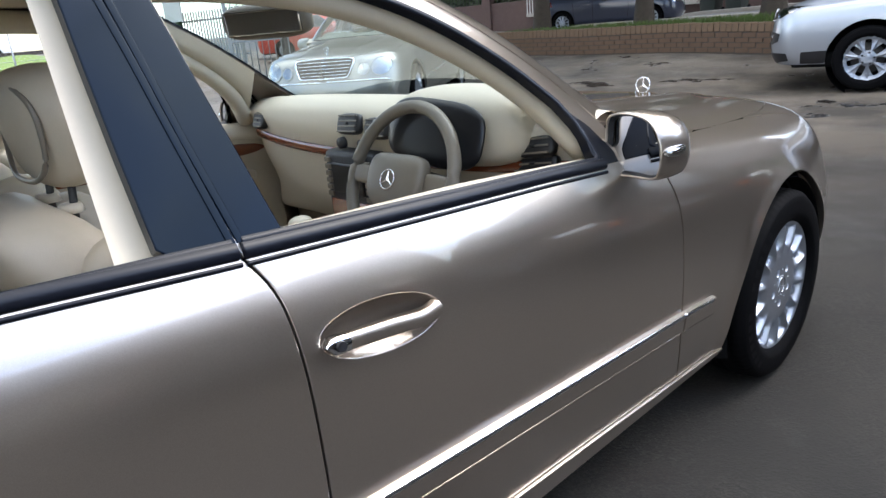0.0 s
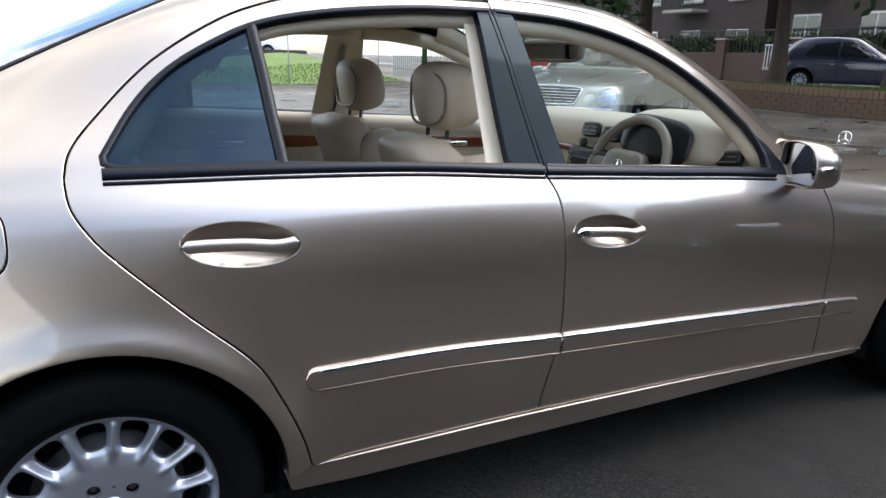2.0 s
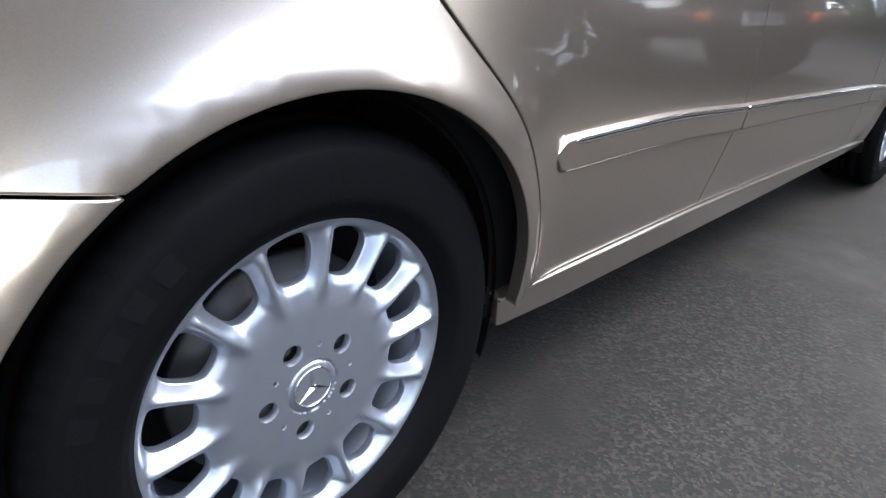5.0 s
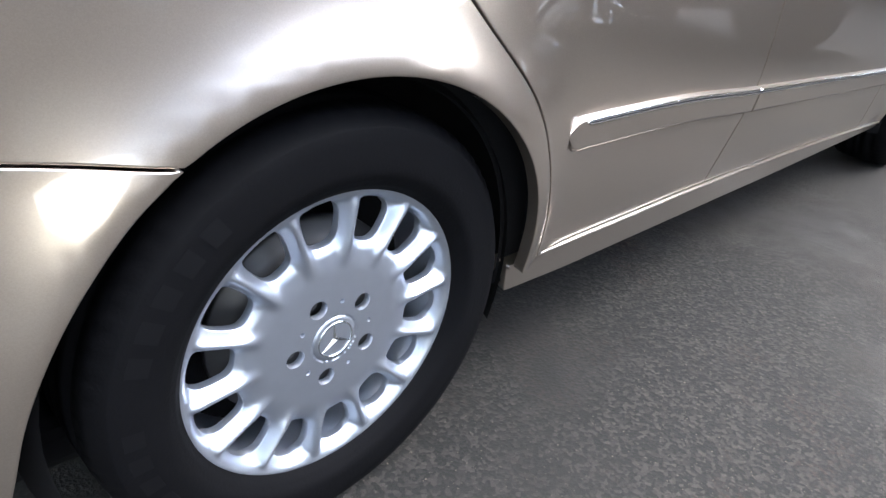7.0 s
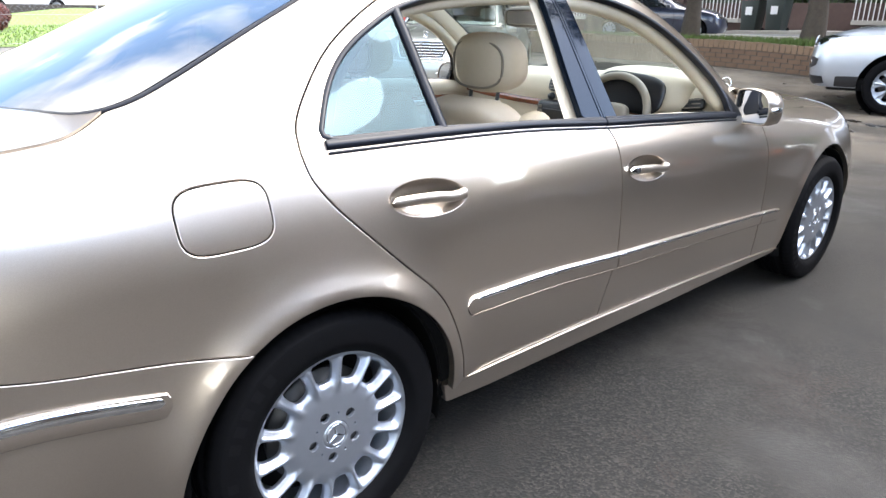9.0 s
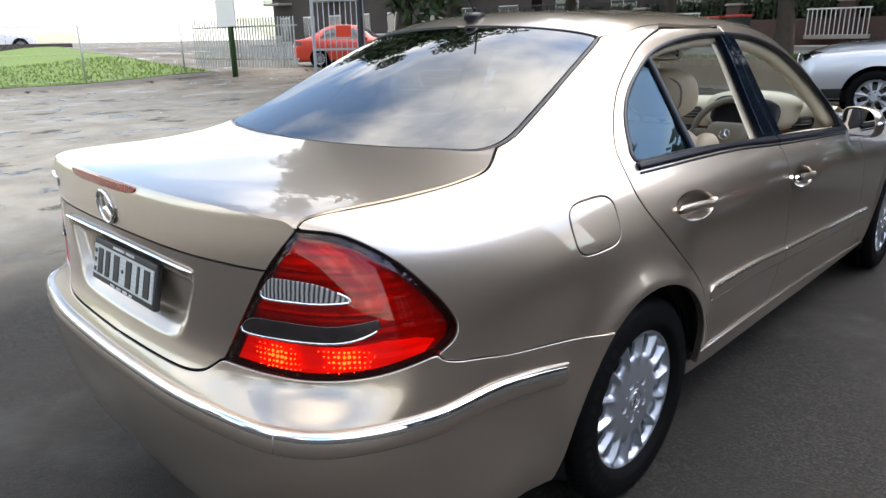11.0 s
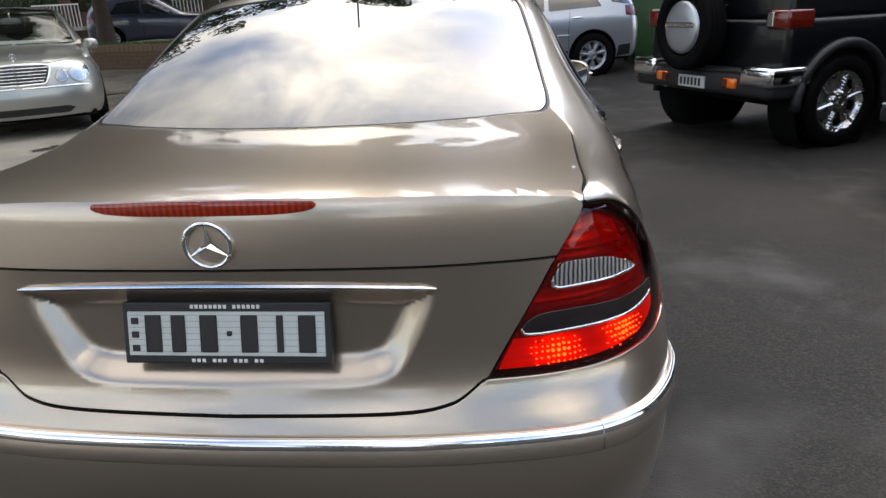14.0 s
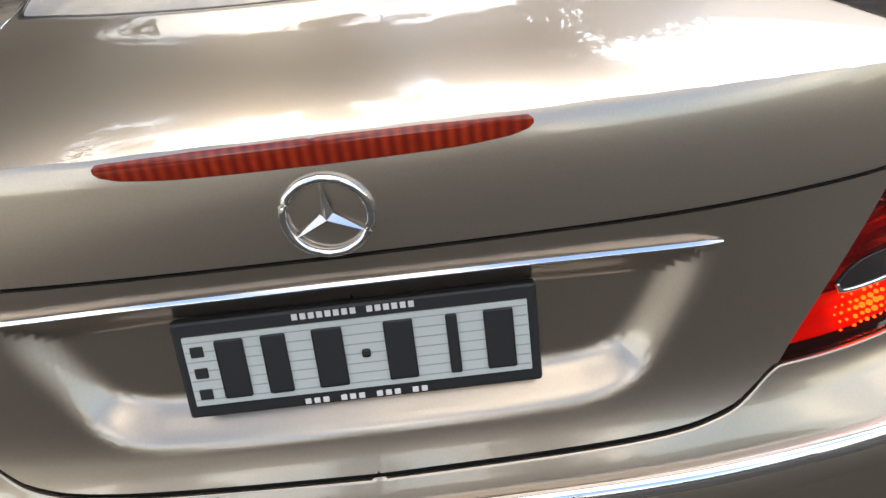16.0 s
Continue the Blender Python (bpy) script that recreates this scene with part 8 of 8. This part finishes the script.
sheet_part("intake", join(inn, mirrored(inn)), M_DARKPLASTIC, wag)
for loop in ([(.46, .33), (.46, .47), (2.44, .47), (2.44, .33)], [(3.36, .33), (3.34, .48), (3.62, .47), (3.62, .33)], [(-.46, .33), (-.47, .52), (-.70, .54), (-.72, .36)]):
    low = lay(wsk, wsk.flank, [np.array(loop)], .05, .004)
    for z in (low, mirrored(low)):
        sheet_part("sill_guard", z, M_DARKPLASTIC, wag, "dark lower guard")
for pts in ([(.42, 1.10), (.46, .80), (.44, .46)], [(1.22, 1.07), (1.24, .75), (1.20, .46)], [(2.30, 1.0), (2.33, .75), (2.30, .46)]):
    seam_twin(wsk, pts, wag)
for y, z in ((.30, 1.0), (1.12, .98)):
    v, n = along(wsk, wsk.flank, [(y - .1, z + .005), (y, z + .01), (y + .1, z)], .03, lift=.012)
    for q in (bead(v, n, .03, .02, .02, taper=.03), mirrored(bead(v, n, .03, .02, .02, taper=.03))):
        sheet_part("door_handle", q, M_CHROME, wag)
v, n = along(wsk, wsk.flank, [(.46, .72), (1.3, .70), (2.4, .66)], .05, lift=0)
for q in (bead(v, n, .035, .012, .01), mirrored(bead(v, n, .035, .012, .01))):
    sheet_part("side_moulding", q, M_SILVER, wag)
for s in (1, -1):
    blob_part("door_mirror", (.11, .09, .085), Matrix.Translation((s * 1.03, 2.02, 1.10)), M_SILVER, wag, e1=.6, e2=.6)
    tube([(s * .60, -.4, 1.77), (s * .61, .4, 1.84), (s * .60, 1.4, 1.78)], .018, M_STEEL, "roof_rail", wag)

# red sedan and dark hatchback on the street, pale cars beyond the lawn
SED_TOP = [(-1.05, .95), (-.55, 1.0), (-.3, 1.12), (.15, 1.38), (.7, 1.46), (1.2, 1.44), (1.7, 1.18), (2.0, 1.0), (2.8, .90), (3.2, .78), (3.33, .66)]
SED_BELT = [(-1.05, .95), (0, .96), (1.5, .91), (2.6, .84), (3.33, .66)]
SED_WIN = [[(.02, .98), (.25, 1.28), (.85, 1.35), (.86, .96)], [(.92, .96), (.91, 1.35), (1.2, 1.33), (1.72, .98), (1.7, .93)]]
SED_SCREEN = [("up", [(0, 1.28), (.48, 1.24), (.60, 1.85), (.4, 1.95), (0, 2.0)]), ("up", [(0, -.45), (.5, -.40), (.50, .10), (0, .14)])]
HATCH_TOP = [(-.72, .95), (-.66, 1.12), (-.35, 1.42), (.4, 1.50), (1.1, 1.47), (1.7, 1.20), (2.05, 1.0), (2.8, .90), (3.15, .76), (3.28, .64)]


def plain_car(name, label, at, turn, paint, kind):
    top, back = (SED_TOP, 1.05) if kind == "sedan" else (HATCH_TOP, .72)
    c, sk = shell_car(name, label, at, turn, paint, .85, back, .83, 2.5, .30, top, SED_BELT, .24, .50, WHEEL5, .30, .36, SED_WIN, SED_SCREEN if kind == "sedan" else SED_SCREEN[:1], "car")
    twin("headlamp", sk, sk.ahead, [(.42, .62), (.48, .72), (.72, .78), (.76, .66)], .006, M_HEADLAMP, c, "clear headlamp")
    twin("tail_lamp", sk, sk.flank, [(sk.unroll(.6, -back), .72), (sk.unroll(.6, -back), .92), (-back + .4, .90), (-back + .45, .76)], .005, M_BRAKE, c, "red tail lamp")
    for pts in ([(.30, .95), (.34, .6), (.36, .34)], [(.88, .93), (.90, .6), (.88, .34)], [(1.86, .88), (1.90, .6), (1.86, .34)]):
        seam_twin(sk, pts, c)
    for y in (.62, 1.16):
        v, n = along(sk, sk.flank, [(y, .84), (y + .16, .83)], .03, lift=.01)
        for q in (bead(v, n, .025, .018, .02), mirrored(bead(v, n, .025, .018, .02))):
            sheet_part("door_handle", q, paint, c)
    for s in (1, -1):
        blob_part("door_mirror", (.09, .06, .06), Matrix.Translation((s * .93, 1.72, .97)), paint, c, e1=.6, e2=.6)
    return c


def on_road(x, y):
    return (x, y, ground_z(x, y) + .012)


plain_car("street_car", "red sedan parked on the street", on_road(-19.6, 14.0), -52, M_RED, "sedan")
plain_car("street_car", "dark navy hatchback parked on the street", on_road(-11.4, 18.6), -68, M_NAVY, "hatch")
plain_car("street_car", "white sedan parked beyond the lawn", (-37.5, .5, ground_z(-37.5, .5) + .0), -4, M_WHITE, "sedan")
plain_car("street_car", "white hatchback parked beyond the lawn", (-37.5, 6.2, ground_z(-37.5, 6.2) + .0), -3, M_WHITE, "hatch")

# silver-grey twin of the champagne sedan, facing it
other = copy_thing(car, pose(-6.95, 8.12, ground_z(-5.9, 6.5), 0, 0, 214.2))
tagged(other, "grey-silver four-door sedan facing the champagne one", "car")
for o in other.children_recursive:
    for slot in o.material_slots:
        if slot.material == M_PAINT:
            slot.link = "OBJECT"
            slot.material = M_GREYSILVER

# ---------------------------------------------------------------- black off-roader with a spare wheel on its tail
fj = thing("off_roader", "black off-roader with a silver-covered spare wheel, parked", "car", (3.10, 5.15, ground_z(3.1, 5.15)), -65)
# local axes: rear axle at y = 0, nose towards +y
HW = .93
part("body", box(-HW, HW, -.78, 3.35, .62, 1.12, .07, 4), M_BLACKPAINT, fj, smooth=True)
part("bonnet", box(-HW + .06, HW - .06, 1.95, 3.42, 1.08, 1.24, .08, 4), M_BLACKPAINT, fj, smooth=True)
bm = bmesh.new()
bmesh.ops.create_cube(bm, size=1, matrix=Matrix.Translation((0, .55, 1.48)) @ Matrix.Diagonal((2 * HW - .06, 2.62, .78, 1)))
for q in bm.verts:
    if q.co.z > 1.5:
        q.co.x *= .86
        q.co.y = q.co.y * .93 + (.02 if q.co.y < 0 else -.12)
bmesh.ops.bevel(bm, geom=list(bm.edges), offset=.07, segments=4, profile=.5, affect="EDGES")
part("cabin", bm, M_BLACKPAINT, fj, smooth=True)
part("roof", box(-.74, .74, -.62, 1.62, 1.86, 1.92, .03, 3), M_WHITE, fj, smooth=True)
part("rear_window", box(-.55, .55, -.785, -.75, 1.38, 1.74, .02, m=Matrix.Translation((0, .01, 0)) @ pose(0, 0, 0, -2, 0, 0)), M_DARKGLASS_SOLID, fj)
for s in (1, -1):
    D = Matrix.Diagonal((s, 1, 1, 1))
    part("side_window", box(.885, .905, .25, .95, 1.30, 1.72, .02, m=D @ Matrix.Translation((.02, 0, 0)) @ pose(0, 0, 0, 0, -9, 0) @ Matrix.Translation((.20, 0, 0.13))), M_DARKGLASS_SOLID, fj)
    part("tail_lamp", box(.70, .945, -.815, -.52, 1.03, 1.19, .03, 3, m=D), M_BRAKE, fj, "red and clear tail lamp", True)
    part("lamp_insert", box(.715, .79, -.822, -.80, 1.05, 1.17, .01, 2, m=D), M_HEADLAMP, fj)
    part("bumper_corner", box(.60, .975, -.96, -.50, .56, .735, .045, 4, m=D), M_CHROME, fj, "silver bumper corner", True)
    part("fog_lamp", box(.40, .56, -.955, -.90, .53, .62, .015, 2, m=D), M_AMBER, fj, "amber and red bumper lamp", True)
    part("fog_red", box(.40, .47, -.960, -.91, .535, .615, .012, 2, m=D), M_BRAKE, fj)
    # flared arch
    for cy in (-.14, 2.55):
        pts = [(s * .955, cy + .50 * math.cos(radians(a)), .40 + .50 * math.sin(radians(a))) for a in np.linspace(-5, 185, 24)]
        tube(pts, .045, M_DARKPLASTIC, "arch_flare", fj, sides=8)
        build_wheel(s * .84, cy, s, fj, 14, .40 / .317, WHEEL6, M_ALLOY_EDGE, .40, False, 96, "polished six-spoke rim")
        v, f = lathe([(.0, .49), (-.3, .49), (-.3, .05)], 36, Matrix.Translation((s * .935, cy, .40)) @ Matrix.Diagonal((s, 1, 1, 1)))
        child("wheel_housing", mesh_of("wheel_housing", v, f, M_GAP), fj)
    tube([(s * .98, .62, .48), (s * .99, 2.05, .48)], .035, M_CHROME, "side_step", fj)
    part("side_lower", box(.80, .945, .5, 2.2, .45, .66, .03, 2, m=D), M_DARKPLASTIC, fj)
    blob_part("door_mirror", (.10, .07, .09), Matrix.Translation((s * 1.05, 1.75, 1.25)), M_BLACKPAINT, fj, e1=.6, e2=.6)
    part("headlamp", box(.60, .85, 3.36, 3.45, .92, 1.10, .04, 3, m=D), M_HEADLAMP, fj)
part("rear_bumper", box(-.95, .95, -.93, -.55, .46, .68, .05, 4), M_DARKPLASTIC, fj, smooth=True)
part("front_bumper", box(-.90, .90, 3.3, 3.6, .52, .76, .06, 4), M_CHROME, fj, smooth=True)
part("bumper_step", box(-.58, .58, -.93, -.75, .66, .70, .015), M_DARKPLASTIC, fj)
pl = part("number_plate", box(-.22, .15, -.945, -.925, .50, .61, .004), M_PLATE, fj, "white number plate")
for k in range(6):
    part("plate_character", box(-.185 + k * .052, -.160 + k * .052, -.950, -.944, .52, .59), M_PLATEINK, pl)
part("underbody", box(-.6, .6, -.6, 3.2, .36, .62, .03), M_GAP, fj)
tube([(-.45, -.92, .50), (-.45, -.4, .52)], .04, M_CHROME, "exhaust", fj)
sp = Matrix.Translation((-.06, -.98, 1.05)) @ pose(0, 0, 0, 0, 0, -90)
v, f = lathe(TYRE_PROFILE, 96, sp @ Matrix.Diagonal((1.0, 1.24, 1.24, 1)), tyre_ripple)
spare = child("spare_wheel", mesh_of("spare_wheel", v, [t[::-1] for t in f], M_TYRE), fj, "spare tyre with a silver cover")
v, f = lathe([(.112, .0), (.115, .10), (.112, .205), (.100, .232), (.085, .240)], 72, sp)
child("cover", mesh_of("cover", v, [t[::-1] for t in f], M_SILVER), spare, "flat silver wheel cover")
part("cover_band", box(-.06 - .205, -.06 + .205, -1.104, -1.094, 1.05, 1.10, .01), M_ALLOY_EDGE, spare)
part("spare_bracket", box(-.19, .07, -.90, -.76, .92, 1.17, .02), M_GAP, fj)
# dark utility beside the off-roader
ut = thing("utility_truck", "black utility truck parked beside the off-roader", "car", (4.65, 2.78, 0), -65)
part("tray", box(-.92, .92, -1.1, 1.2, .55, 1.15, .05, 3), M_BLACKPAINT, ut, smooth=True)
part("cabin", box(-.86, .86, 1.2, 3.0, .55, 1.72, .12, 4), M_BLACKPAINT, ut, smooth=True)
part("bonnet", box(-.88, .88, 2.9, 4.1, .55, 1.10, .10, 4), M_BLACKPAINT, ut, smooth=True)
part("rear_bumper", box(-.90, .90, -1.26, -1.05, .42, .54, .03, 3), M_DARKPLASTIC, ut, smooth=True)
part("bumper_step", box(-.88, .88, -1.27, -1.06, .54, .56, .008, 2), M_STEEL, ut, "grey bumper step, paler than the bumper below")
gate = part("tailgate", box(-.76, .76, -1.125, -1.06, .62, 1.12, .02, 3), M_BLACKPAINT, ut, "black tailgate", True)
part("gate_handle", box(-.12, .12, -1.14, -1.12, .98, 1.04, .01, 2), M_DARKPLASTIC, gate)
for k in range(9):
    part("gate_mark", box(-.40 + k * .09, -.345 + k * .09, -1.130, -1.122, .70, .745, .003), M_STEEL, gate)
for s in (1, -1):
    D = Matrix.Diagonal((s, 1, 1, 1))
    part("tail_lamp", box(.78, .935, -1.125, -1.0, .72, 1.12, .02, 2, m=D), M_BRAKE, ut, "tall red tail lamp", True)
    part("lamp_insert", box(.80, .92, -1.132, -1.10, .90, 1.02, .01, 2, m=D), M_HEADLAMP, ut)
    part("side_window", box(.855, .87, 1.5, 2.6, 1.15, 1.58, .02, m=D), M_DARKGLASS_SOLID, ut)
    for cy in (0, 3.05):
        build_wheel(s * .80, cy, s, ut, 5, .37 / .317, WHEEL6, M_ALLOY, .37, False, 96, "silver alloy rim")
